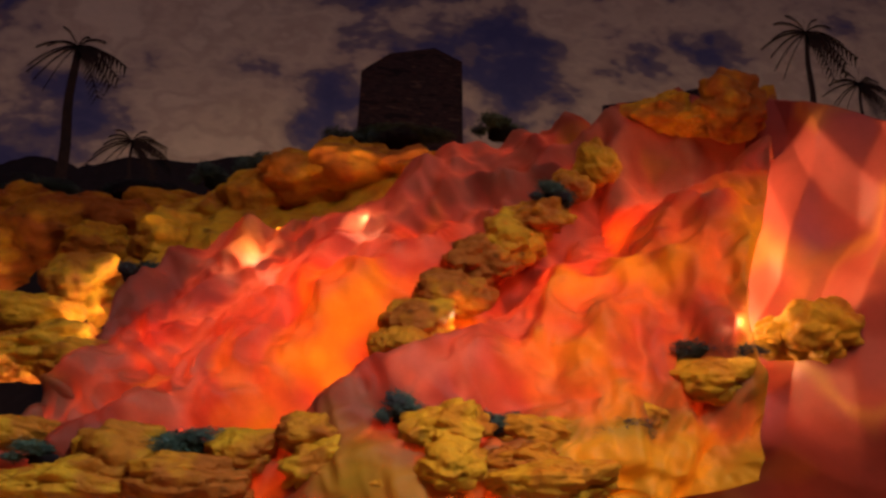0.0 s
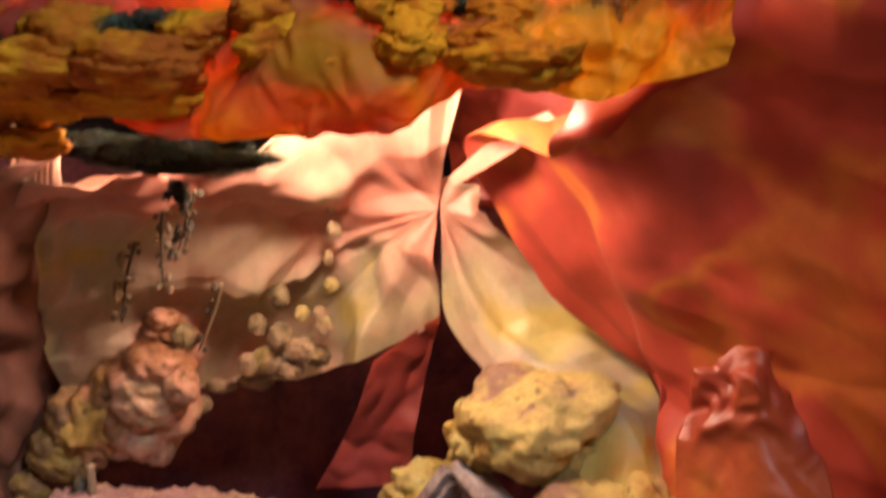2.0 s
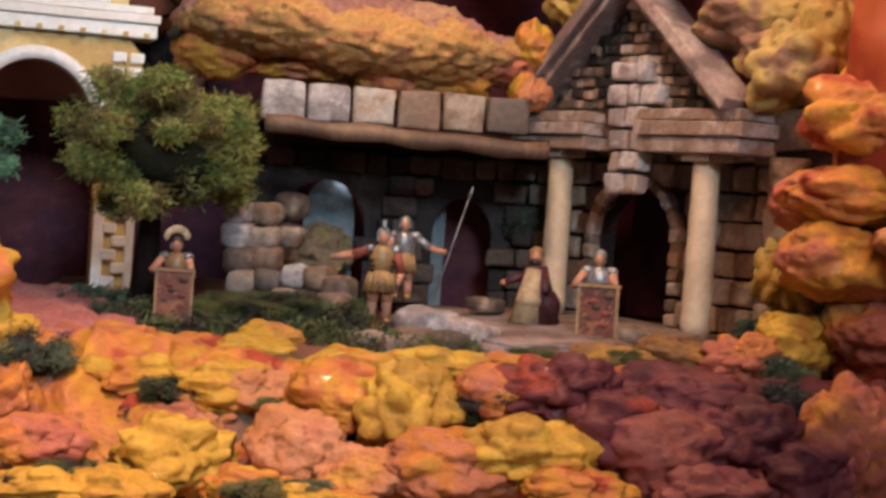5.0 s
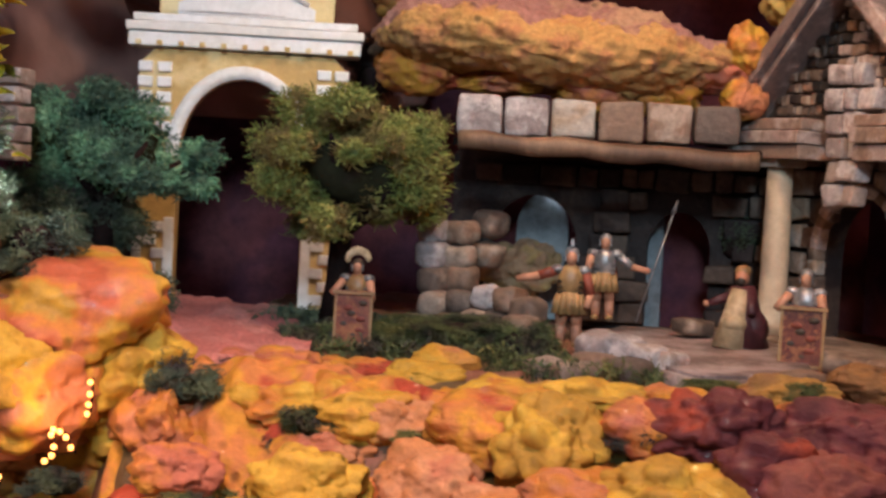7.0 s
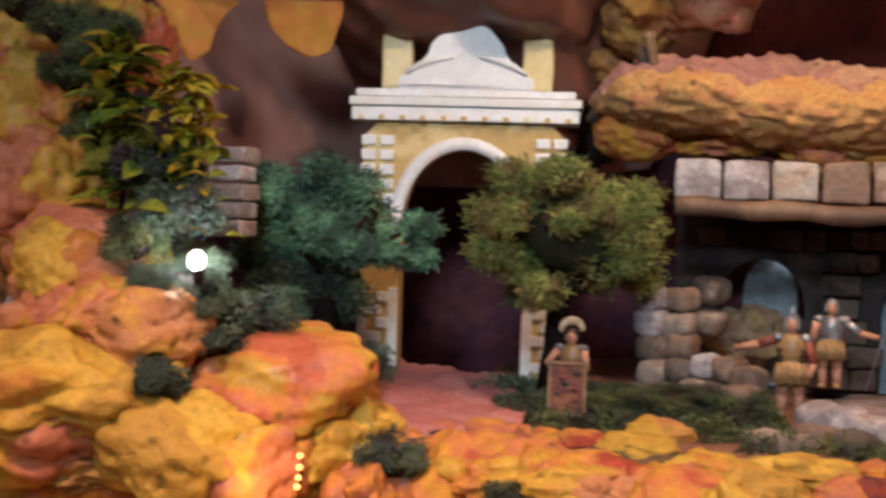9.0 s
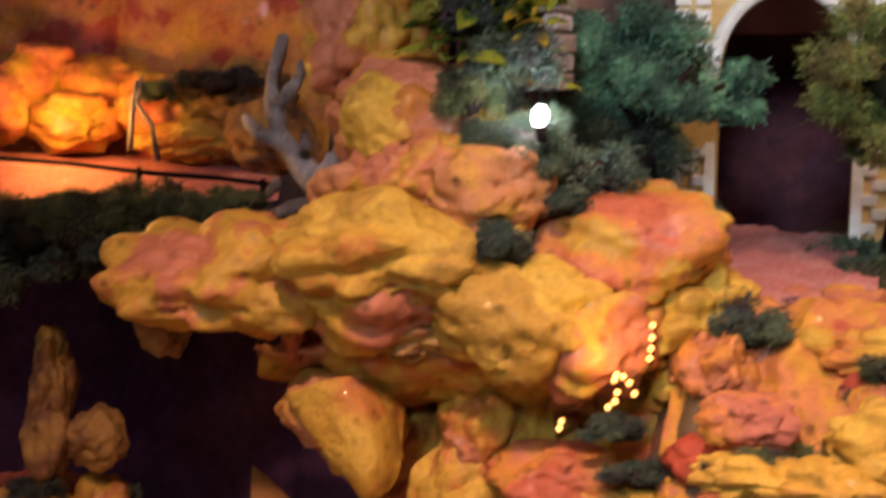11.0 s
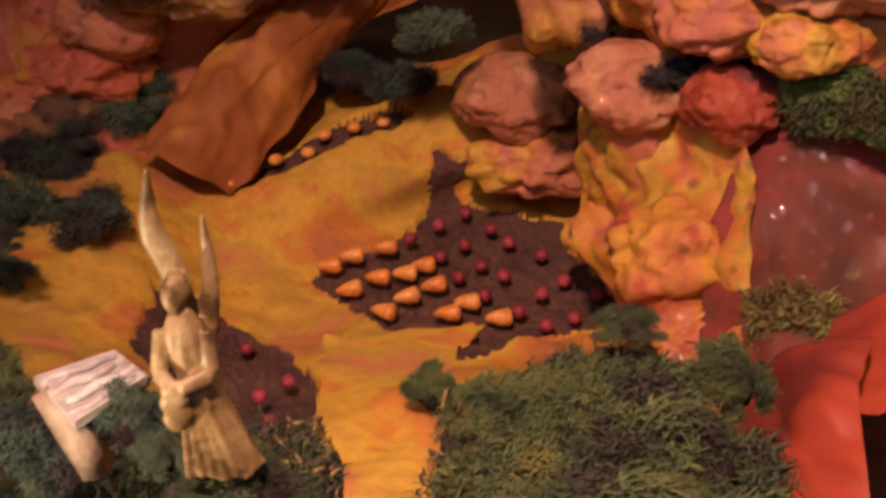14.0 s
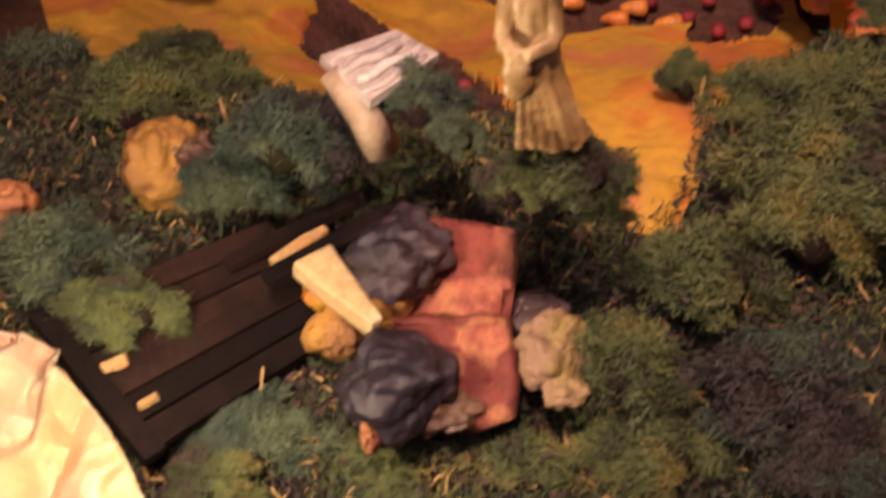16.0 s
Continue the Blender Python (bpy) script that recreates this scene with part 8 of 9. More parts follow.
statuette("statuette", (-0.0480, 0.9990, 0.0068), 0.067, 8, "officer", "painted soldier statuette with one arm stretched out and red cloak")
statuette("statuette", (-0.0372, 1.0890, 0.0172), 0.063, 5, "lancer", "painted soldier statuette in grey armour holding a lance")
statuette("statuette", (-0.1800, 0.9650, 0.0020), 0.057, 5, "crested", "painted soldier statuette with crested helmet behind a red shield")
statuette("statuette", (0.0990, 1.0080, 0.0042), 0.064, -8, "guard", "painted soldier statuette in grey armour behind a brown shield")
statuette("statuette", (0.0585, 1.0550, 0.0072), 0.058, -14, "seated", "painted seated statuette in a cream robe and maroon cloak")


def angel():
    """One smooth cast: robe with folds, head, arms with a gathered cloth, two raised wings."""
    bm = bmesh.new()
    rings, sides = [], 48
    for k in range(31):
        u = k / 30
        r = along([0.185, 0.165, 0.145, 0.125, 0.115, 0.12, 0.135, 0.12, 0.06], 8 * u)
        cx = 0.07 * (1 - u) ** 2 - 0.10 * u
        ring = []
        for s in range(sides):
            a = 2 * math.pi * s / sides
            fold = 1 + (0.2 * (1 - u) + 0.03) * tri(3.5 * a / math.pi + 1.6 * u) - 0.1 * (1 - u) + 0.04 * math.sin(11 * a - 6 * u)
            ring.append(bm.verts.new((cx + r * fold * math.cos(a), r * 0.78 * fold * math.sin(a), 0.84 * u)))
        rings.append(ring)
    for a, b in zip(rings, rings[1:]):
        for s in range(sides):
            bm.faces.new((a[s], a[(s + 1) % sides], b[(s + 1) % sides], b[s]))
    bm.faces.new(rings[0][::-1])
    bm.faces.new(rings[-1])
    blob(bm, (-0.125, -0.02, 0.915), (0.066, 0.074, 0.085), 0)
    blob(bm, (-0.105, 0.015, 0.93), (0.078, 0.082, 0.08), 0)
    limb(bm, (-0.21, -0.01, 0.74), (-0.25, -0.08, 0.56), 0.056, 0.05, 0)
    limb(bm, (-0.25, -0.08, 0.56), (-0.16, -0.17, 0.5), 0.05, 0.04, 0)
    limb(bm, (0.03, -0.02, 0.74), (0.05, -0.1, 0.56), 0.056, 0.045, 0)
    limb(bm, (0.05, -0.1, 0.56), (-0.12, -0.18, 0.53), 0.045, 0.036, 0)
    for k in range(6):
        blob(bm, (-0.17 + 0.02 * math.sin(k * 2), -0.15, 0.5 - 0.03 * k), (0.075, 0.05, 0.06), 0, (0, 20 * (k % 2), 0))
    for k in range(5):
        limb(bm, (-0.15 + 0.07 * k, -0.12, 0.02), (-0.14 + 0.03 * k, -0.1, 0.44), 0.036, 0.02, 0)
    for path, w in ((((-0.07, 0.1, 0.7), (-0.13, 0.11, 0.98), (-0.21, 0.1, 1.18), (-0.19, 0.09, 1.42)), (0.075, 0.085, 0.075, 0.022)), (((0.03, 0.1, 0.68), (0.07, 0.11, 0.95), (0.07, 0.1, 1.2)), (0.06, 0.05, 0.018))):
        p = [Vector(q) for q in path]
        for k in range(26):
            u = (len(p) - 1) * k / 25
            blob(bm, tuple(along(p, u)), (along(list(w), u), 0.03, 0.05), 0)
    bmesh.ops.recalc_face_normals(bm, faces=bm.faces[:])
    bmesh.ops.scale(bm, vec=(0.042, 0.042, 0.0555), verts=bm.verts)
    ob = new("angel_statuette", mesh_of("angel_statuette", bm, PLAIN_STATUE))
    ob.matrix_basis = Matrix.Translation((-0.2653, 0.3292, -0.1656)) @ pose(0, 0, 0, 2, 0, 38)
    cast = ob.modifiers.new("cast", "REMESH")
    cast.mode, cast.voxel_size, cast.use_smooth_shade = "VOXEL", 0.00062, True
    tagged(ob, "cream and gold resin angel statuette with raised wings", "statuette")


angel()


# ---- sign on its post ----
sign = empty("sign", Matrix.Translation((-0.3258, 0.3365, -0.1988)), "small white wooden sign board with grey brush strokes on a post", "sign")
o = Vector((-0.3258, 0.3365, -0.1988))
c = [Vector(p) - o for p in ((-0.3438, 0.3335, -0.1747), (-0.3352, 0.3558, -0.1747), (-0.3157, 0.3506, -0.1727), (-0.3237, 0.3305, -0.1799))]
bm = bmesh.new()
n = (c[1] - c[0]).cross(c[3] - c[0]).normalized() * 0.0018
a = [bm.verts.new(p + n) for p in c]
b = [bm.verts.new(p - n) for p in c]
bm.faces.new(a)
bm.faces.new(b[::-1])
for k in range(4):
    bm.faces.new((a[k], b[k], b[(k + 1) % 4], a[(k + 1) % 4]))
bmesh.ops.recalc_face_normals(bm, faces=bm.faces[:])
SIGN_PAINT = painted("brushed_sign_paint", [(0.28, 0.22, 0.2), (0.34, 0.27, 0.25), (0.55, 0.48, 0.44)], big=45, fine=160, bump=0.3, streak=3.0)
part("board", bm, SIGN_PAINT, sign)
STROKE = painted("white_brush_paint", [(0.45, 0.39, 0.37), (0.62, 0.56, 0.54)], big=60, fine=200, bump=0.4)
for v0, v1, u0, u1, w in ((0.12, 0.2, 0.05, 0.95, 0.0012), (0.36, 0.42, 0.02, 0.85, 0.0018), (0.62, 0.66, 0.1, 0.98, 0.0016), (0.86, 0.88, 0.02, 0.9, 0.0014)):
    pts = []
    for k in range(9):
        u = u0 + (u1 - u0) * k / 8
        v = v0 + (v1 - v0) * k / 8 + 0.035 * math.sin(k * 1.3 + v0 * 20)
        pts.append(tuple(c[0].lerp(c[1], u).lerp(c[3].lerp(c[2], u), v) - n * 0.9 * (1 if n.z < 0 else -1)))
    part("brush_stroke", tube(pts, [w * (0.5 + 0.5 * math.sin(math.pi * (k + 0.7) / 9.4)) for k in range(9)], 6), STROKE, sign, "white paint stroke", smooth=True)
part("post", tube([tuple(c[0].lerp(c[3], 0.2) + Vector((0.0, 0.0, -0.001))), tuple(Vector((-0.3283, 0.3329, -0.1857)) - o), (0, 0, 0)], [0.0036, 0.0052, 0.0058], 8), painted("pale_wood", [(0.35, 0.24, 0.16), (0.5, 0.38, 0.28)], big=50, fine=220), sign, "pale wooden post", smooth=True)


# ---- vegetables ----
def carrot_mesh(seed):
    rnd = random.Random(seed)
    pts = [(0, 0, 0), (0.2, 0, 0.01), (0.55, 0, 0.0), (0.85, 0, 0.0), (1, 0, 0)]
    bm = tube(pts, [0.08, 0.2, 0.31, 0.36, 0.27], 10)
    for v in bm.verts:
        v.co += noise.noise_vector(v.co * 4 + Vector((seed, 0, 0))) * 0.05
    return mesh_of("carrot", bm, CARROT)


CARROTS = [carrot_mesh(k) for k in range(4)]


def carrot(at, turn, size=0.014):
    ob = new("carrot", CARROTS[int(turn * 3) % 4])
    ob.matrix_basis = Matrix.Translation(at) @ pose(0, 0, 0, 0, 0, 32 + turn * 0.9) @ Matrix.Translation((-size / 2, 0, size * 0.28)) @ Matrix.Scale(size, 4)
    return tagged(ob, "small orange clay carrot lying on dark soil", "carrot", "carrots in the garden")


BEETS = []
for k in range(3):
    bm = bmesh.new()
    bmesh.ops.create_icosphere(bm, subdivisions=2, radius=1)
    for v in bm.verts:
        v.co *= 1 + 0.12 * noise.noise(v.co * 1.5 + Vector((k * 4.0, 0, 0)))
        v.co.z *= 0.9
    BEETS.append(mesh_of("beet", bm, BEET))


def beet(at, k, size=0.004):
    ob = new("beet", BEETS[k % 3])
    ob.matrix_basis = Matrix.Translation(Vector(at) + Vector((0, 0, size * 0.6))) @ Matrix.Scale(size, 4)
    return tagged(ob, "small round dark red clay beet on dark soil", "beet", "beets in the garden")


def pumpkin_mesh():
    bm = bmesh.new()
    bmesh.ops.create_uvsphere(bm, u_segments=24, v_segments=12, radius=1)
    for v in bm.verts:
        a = math.atan2(v.co.y, v.co.x)
        k = 1 + 0.09 * abs(math.cos(4 * a))
        v.co.x, v.co.y, v.co.z = v.co.x * k, v.co.y * k, v.co.z * 0.8
    return mesh_of("pumpkin", bm, CARROT)


PUMPKIN = pumpkin_mesh()


def pumpkin(at, size=0.0042):
    ob = new("pumpkin", PUMPKIN)
    ob.matrix_basis = Matrix.Translation(Vector(at) + Vector((0, 0, size * 0.5))) @ Matrix.Scale(size, 4)
    return tagged(ob, "tiny orange clay pumpkin in the dark furrow", "pumpkin", "pumpkins in the furrow")


carrot((-0.5172, 0.6856, -0.3605), 20)
carrot((-0.5271, 0.6675, -0.3605), 15)
carrot((-0.5298, 0.6523, -0.3605), 10)
carrot((-0.4873, 0.6820, -0.3605), 12)
carrot((-0.5000, 0.6581, -0.3605), 0)
carrot((-0.4903, 0.6698, -0.3605), 0)
carrot((-0.5045, 0.6395, -0.3605), 20)
carrot((-0.4696, 0.6690, -0.3605), 20)
carrot((-0.4743, 0.6512, -0.3605), 30)
carrot((-0.4755, 0.6335, -0.3605), -20)
carrot((-0.4446, 0.6655, -0.3605), 10)
carrot((-0.4464, 0.6509, -0.3605), 5)
carrot((-0.4219, 0.6625, -0.3605), 10)
carrot((-0.4286, 0.6405, -0.3605), 20)
beet((-0.5028, 0.7425, -0.3585), 0)
beet((-0.5068, 0.7220, -0.3585), 1)
beet((-0.4795, 0.7356, -0.3585), 2)
beet((-0.5110, 0.7010, -0.3585), 3)
beet((-0.4808, 0.7122, -0.3585), 4)
beet((-0.4622, 0.7287, -0.3585), 5)
beet((-0.4843, 0.6947, -0.3585), 6)
beet((-0.4391, 0.7270, -0.3585), 7)
beet((-0.4600, 0.6995, -0.3585), 8)
beet((-0.4626, 0.6826, -0.3585), 9)
beet((-0.4435, 0.6978, -0.3585), 10)
beet((-0.4138, 0.7117, -0.3585), 11)
beet((-0.4401, 0.6756, -0.3585), 12)
beet((-0.4164, 0.6939, -0.3585), 13)
beet((-0.3920, 0.7107, -0.3585), 14)
beet((-0.4158, 0.6728, -0.3585), 15)
beet((-0.3974, 0.6704, -0.3585), 16)
beet((-0.3893, 0.6845, -0.3585), 17)
beet((-0.5083, 0.5650, -0.3573), 0, 0.0038)
beet((-0.4666, 0.5509, -0.3531), 1, 0.0038)
beet((-0.4335, 0.5048, -0.3344), 2, 0.0038)
beet((-0.4646, 0.5293, -0.3479), 3, 0.0038)
beet((-0.4312, 0.5635, -0.3396), 4, 0.0038)
pumpkin((-0.6056, 0.6941, -0.3320))
pumpkin((-0.5932, 0.7090, -0.3300))
pumpkin((-0.5921, 0.7227, -0.3235))
pumpkin((-0.5812, 0.7376, -0.3217))
pumpkin((-0.5697, 0.7513, -0.3204))
pumpkin((-0.6119, 0.6597, -0.3342))


# ---- lamps that show, and small fittings ----
HOT = glowing("hot_filament", (1.0, 0.42, 0.1), 4.0)
COLD = glowing("white_led", (0.9, 0.95, 1.0), 16.0)
led = empty("led_bulb", Matrix.Translation((-0.2988, 0.7098, 0.0984)), "small glowing white bulb among the leaves", "bulb")
bm = bmesh.new()
bmesh.ops.create_uvsphere(bm, u_segments=14, v_segments=10, radius=0.0042, matrix=Matrix.Diagonal((1, 1, 1.25, 1)))
part("glass", bm, COLD, led, smooth=True)
part("holder", tube([(0, 0.001, -0.003), (0, 0.003, -0.012)], [0.0028, 0.0024], 10), WOOD_DARK, led, smooth=True)


def light_string(points, label):
    """A short glowing length of a light string between the boulders."""
    s = empty("light_string", Matrix.Translation(points[0]), label, "light string", "light strings")
    o = Vector(points[0])
    pts = [Vector(p) - o for p in points]
    part("cable", tube([tuple(p + Vector((0, 0.003, -0.001))) for p in pts], [0.0006] * len(pts), 6), WOOD_DARK, s, smooth=True)
    for a, b in zip(pts, pts[1:]):
        n = max(2, int((b - a).length / 0.004))
        for k in range(n):
            bm = bmesh.new()
            bmesh.ops.create_uvsphere(bm, u_segments=10, v_segments=8, radius=0.0015)
            part("bulb", bm, HOT, s, at=Matrix.Translation(a.lerp(b, (k + 0.5) / n)), smooth=True)
    return s


light_string([(-0.2485, 0.7326, 0.0036), (-0.2479, 0.7307, -0.0080), (-0.2483, 0.7286, -0.0170)], "string of small glowing amber bulbs between the boulders")
light_string([(-0.2596, 0.7054, -0.0366), (-0.2547, 0.7096, -0.0315), (-0.2579, 0.7098, -0.0201), (-0.2523, 0.7130, -0.0218), (-0.2473, 0.7143, -0.0315)], "string of small glowing amber bulbs round a moss clump")
light_string([(-0.2859, 0.7151, -0.0242), (-0.2824, 0.7156, -0.0333)], "string of small glowing amber bulbs in a crack")
light_string([(-0.2802, 0.7031, -0.0427), (-0.2813, 0.7011, -0.0492)], "string of small glowing amber bulbs in a crack")
point_lamp("string_lamp", (-0.2498, 0.7034, -0.0116), 0.04, (1.0, 0.62, 0.2), 0.006)

# fence of the upper ledge
fence = empty("fence", Matrix.Translation((-0.7173, 0.7350, 0.0471)), "low brown stick fence along the rose path", "fence")
o = Vector((-0.7173, 0.7350, 0.0471))
for a, b in (((-0.7754, 0.7079, 0.0675), (-0.5411, 0.8119, 0.0482)),):
    pts = [Vector(a).lerp(Vector(b), k / 8) - o + Vector((0, 0, 0.0006 * math.sin(k * 2.0))) for k in range(9)]
    part("rail", tube([tuple(p) for p in pts], [0.0016] * 9, 8), WOOD_DARK, fence, smooth=True)
for a, b in (((-0.7171, 0.7348, 0.0453), (-0.7189, 0.7375, 0.0652)), ((-0.6196, 0.7780, 0.0399), (-0.6206, 0.7808, 0.0570)), ((-0.7720, 0.7125, 0.0497), (-0.7740, 0.7155, 0.0708)), ((-0.5443, 0.8074, 0.0363), (-0.5451, 0.8099, 0.0512))):
    part("post", tube([tuple(Vector(a) - o), tuple(Vector(b) - o)], [0.0021, 0.0018], 8), WOOD_DARK, fence, smooth=True)

# driftwood
DRIFT = painted("bleached_wood", [(0.16, 0.12, 0.1), (0.36, 0.3, 0.27), (0.55, 0.48, 0.45)], big=40, fine=260, bump=0.8, relief=140)
drift = empty("driftwood", Matrix.Translation((-0.5119, 0.8038, 0.0349)), "bleached grey twisted piece of driftwood among the boulders", "driftwood")
o = Vector((-0.5119, 0.8038, 0.0349))
for pts, r in ((((-0.4834, 0.8096, 0.0327), (-0.5061, 0.7960, 0.0375), (-0.5250, 0.7826, 0.0309)), 0.0065), (((-0.4929, 0.8060, 0.0457), (-0.5144, 0.8075, 0.0613), (-0.5274, 0.8031, 0.0810), (-0.5403, 0.8121, 0.1072), (-0.5451, 0.8271, 0.1374)), 0.009), (((-0.4963, 0.8052, 0.0522), (-0.4920, 0.8106, 0.0652), (-0.4897, 0.8130, 0.0701)), 0.008), (((-0.5141, 0.8070, 0.0580), (-0.5068, 0.8030, 0.0750), (-0.5088, 0.8030, 0.0815)), 0.005), (((-0.5240, 0.8039, 0.0744), (-0.5387, 0.7958, 0.0810), (-0.5516, 0.8015, 0.0905)), 0.006), (((-0.5304, 0.8045, 0.0975), (-0.5218, 0.8126, 0.1107), (-0.5202, 0.8163, 0.1239)), 0.005), (((-0.5186, 0.7909, 0.0521), (-0.5184, 0.7772, 0.0432)), 0.004)):
    v = [Vector(p) - o for p in pts]
    n = 10
    fine = [along(v, (len(v) - 1) * k / n) + noise.noise_vector(Vector(pts[0]) * 9 + Vector((k * 0.7, 0, 0))) * r * 0.4 for k in range(n + 1)]
    bm = tube([tuple(p) for p in fine], [r * (1 - 0.55 * k / n) * (1 + 0.25 * noise.noise(Vector((k * 1.3, r * 900, 0)))) for k in range(n + 1)], 12)
    for q in bm.verts:
        q.co += noise.noise_vector(q.co * 130) * r * 0.22
    part("branch", bm, DRIFT, drift, smooth=True)
twig = empty("twig", Matrix.Translation((-0.6497, 0.8091, 0.0814)), "thin pale forked twig beside the path", "twig")
o = Vector((-0.6497, 0.8091, 0.0814))
for pts in (((-0.6513, 0.8049, 0.0654), (-0.6528, 0.8086, 0.0885), (-0.6524, 0.8131, 0.1098)), ((-0.6355, 0.8137, 0.0583), (-0.6412, 0.8146, 0.0814), (-0.6511, 0.8111, 0.0956), (-0.6497, 0.8156, 0.1134))):
    part("branch", tube([tuple(Vector(p) - o) for p in pts], [0.0022, 0.0018, 0.0016, 0.001][: len(pts)], 8), DRIFT, twig, smooth=True)

# rocks behind the path

rock((-0.7672, 0.8065, 0.0928), (0.0247, 0.0237, 0.0228), 'O', 33, 0)
rock((-0.7276, 0.8292, 0.0818), (0.0285, 0.0228, 0.0171), 'Y', 33, 0)
rock((-0.6368, 0.8615, 0.0679), (0.0372, 0.0251, 0.0130), 'Y', 33, 0)
rock((-0.6750, 0.8667, 0.0929), (0.0304, 0.0266, 0.0228), 'Y', 33, 0)
rock((-0.5867, 0.8694, 0.0727), (0.0255, 0.0228, 0.0200), 'B', 33, 0)
rock((-0.7219, 0.8619, 0.1040), (0.0290, 0.0242, 0.0194), 'O', 33, 0)
rock((-0.6340, 0.8940, 0.1006), (0.0304, 0.0256, 0.0209), 'B', 33, 0)
rock((-0.7652, 0.8361, 0.1114), (0.0290, 0.0252, 0.0213), 'O', 33, 0)
moss((-0.6269, 0.8621, 0.1086), (0.0295, 0.0212, 0.0129), 'd', 33)
moss((-0.6588, 0.8369, 0.1017), (0.0147, 0.0129, 0.0110), 'd', 33)

# moss fringe over the cave
moss((-0.6538, 0.6794, 0.0101), (0.034, 0.029, 0.024), 'd', 0)
moss((-0.6262, 0.6972, 0.0245), (0.036, 0.031, 0.025), 'g', 40)
moss((-0.5961, 0.7133, 0.0232), (0.036, 0.031, 0.025), 'g', 80)
moss((-0.5758, 0.7336, 0.0305), (0.034, 0.029, 0.024), 'g', 120)
moss((-0.5469, 0.7463, 0.0342), (0.030, 0.025, 0.021), 'g', 160)
moss((-0.5200, 0.7559, 0.0379), (0.022, 0.019, 0.015), 'g', 200)
moss((-0.6070, 0.6987, 0.0016), (0.024, 0.020, 0.017), 'd', 240)
moss((-0.6350, 0.6821, -0.0066), (0.026, 0.022, 0.018), 'd', 280)
moss((-0.5782, 0.7142, 0.0083), (0.024, 0.020, 0.017), 'd', 320)
moss((-0.6627, 0.6721, 0.0279), (0.034, 0.029, 0.024), 'g', 360)

# pillar in the cave

rock((-0.6536, 0.7358, -0.0839), (0.0106, 0.0190, 0.0273), 'B', 36, 0)
rock((-0.6569, 0.7380, -0.0567), (0.0085, 0.0120, 0.0154), 'G', 36, 0)
rock((-0.6509, 0.7289, -0.1137), (0.0137, 0.0179, 0.0222), 'B', 36, 0)
rock((-0.4369, 0.7221, -0.0567), (0.0130, 0.0130, 0.0130), 'P', 36, 0)
rock((-0.4232, 0.7419, -0.0767), (0.0161, 0.0190, 0.0219), 'Y', 36, 0)
rock((-0.4154, 0.7403, -0.0935), (0.0102, 0.0132, 0.0161), 'Y', 36, 0)
rock((-0.4149, 0.7889, -0.0626), (0.0182, 0.0159, 0.0137), 'B', 36, 0)
rock((-0.3665, 0.7892, -0.0528), (0.0146, 0.0161, 0.0175), 'Y', 36, 0)
rock((-0.4404, 0.7053, -0.0144), (0.0070, 0.0112, 0.0154), 'Y', 36, 0)
rock((-0.4267, 0.7295, -0.0167), (0.0157, 0.0157, 0.0157), 'R', 36, 0)


# ---- leafy plastic plant ----
def leafy_plant(base, top, seed, count, gold, size):
    base, top = Vector(base), Vector(top) - Vector(base)
    p = empty("plastic_plant", Matrix.Translation(base), "yellow and green plastic plant with glossy pointed leaves", "plant")
    rnd = random.Random(seed)
    green = painted("glossy_leaf_green", [(0.04, 0.09, 0.02), (0.12, 0.17, 0.025), (0.26, 0.28, 0.03)], big=60, bump=0.1, rough=0.25, coat=0.4)
    yellow = painted("glossy_leaf_yellow", [(0.4, 0.26, 0.02), (0.6, 0.42, 0.04), (0.3, 0.3, 0.03)], big=60, bump=0.1, rough=0.25, coat=0.4)
    part("stem", tube([(0, 0, 0), tuple(top * 0.5 + Vector((0.004, 0, 0))), tuple(top)], [0.0018, 0.0014, 0.0008], 7), WOOD_DARK, p, smooth=True)
    meshes = []
    for k in range(4):
        bm = bmesh.new()
        n, rows = 7, []
        for i in range(n + 1):
            u = i / n
            w = 0.26 * math.sin(math.pi * min(1, u * 0.9 + 0.06)) ** 0.8
            z = 0.25 * u - (0.4 + 0.1 * k) * u * u
            rows.append([bm.verts.new((s * w, u, z + abs(s) * 0.08)) for s in (-1, 0, 1)])
        for a, b in zip(rows, rows[1:]):
            for j in range(2):
                bm.faces.new((a[j], a[j + 1], b[j + 1], b[j]))
        meshes.append(mesh_of("leaf", bm, yellow if k % 2 else green))
    for k in range(count):
        u = rnd.random() ** 0.8
        at = top * u + Vector((rnd.uniform(-0.016, 0.016), rnd.uniform(-0.014, 0.012), 0)) * (1.3 - 0.7 * u)
        if (base + at - Vector((-0.3085, 0.7274, 0.0998))).length < 0.03:
            continue
        ob = new("leaf", meshes[(1 if rnd.random() < gold * (0.5 + 0.8 * (u > 0.6)) else 0) + 2 * (k % 2)])
        ob.parent = p
        ob.matrix_basis = Matrix.Translation(at) @ pose(0, 0, 0, rnd.uniform(-20, 50), rnd.uniform(-30, 30), rnd.uniform(0, 360)) @ Matrix.Scale(rnd.uniform(0.6, 1.0) * size, 4)


leafy_plant((-0.3285, 0.7463, 0.1094), (-0.3303, 0.7476, 0.1975), 3, 190, 0.75, 0.017)
leafy_plant((-0.3664, 0.7401, 0.1231), (-0.3659, 0.7343, 0.2148), 8, 150, 0.25, 0.022)
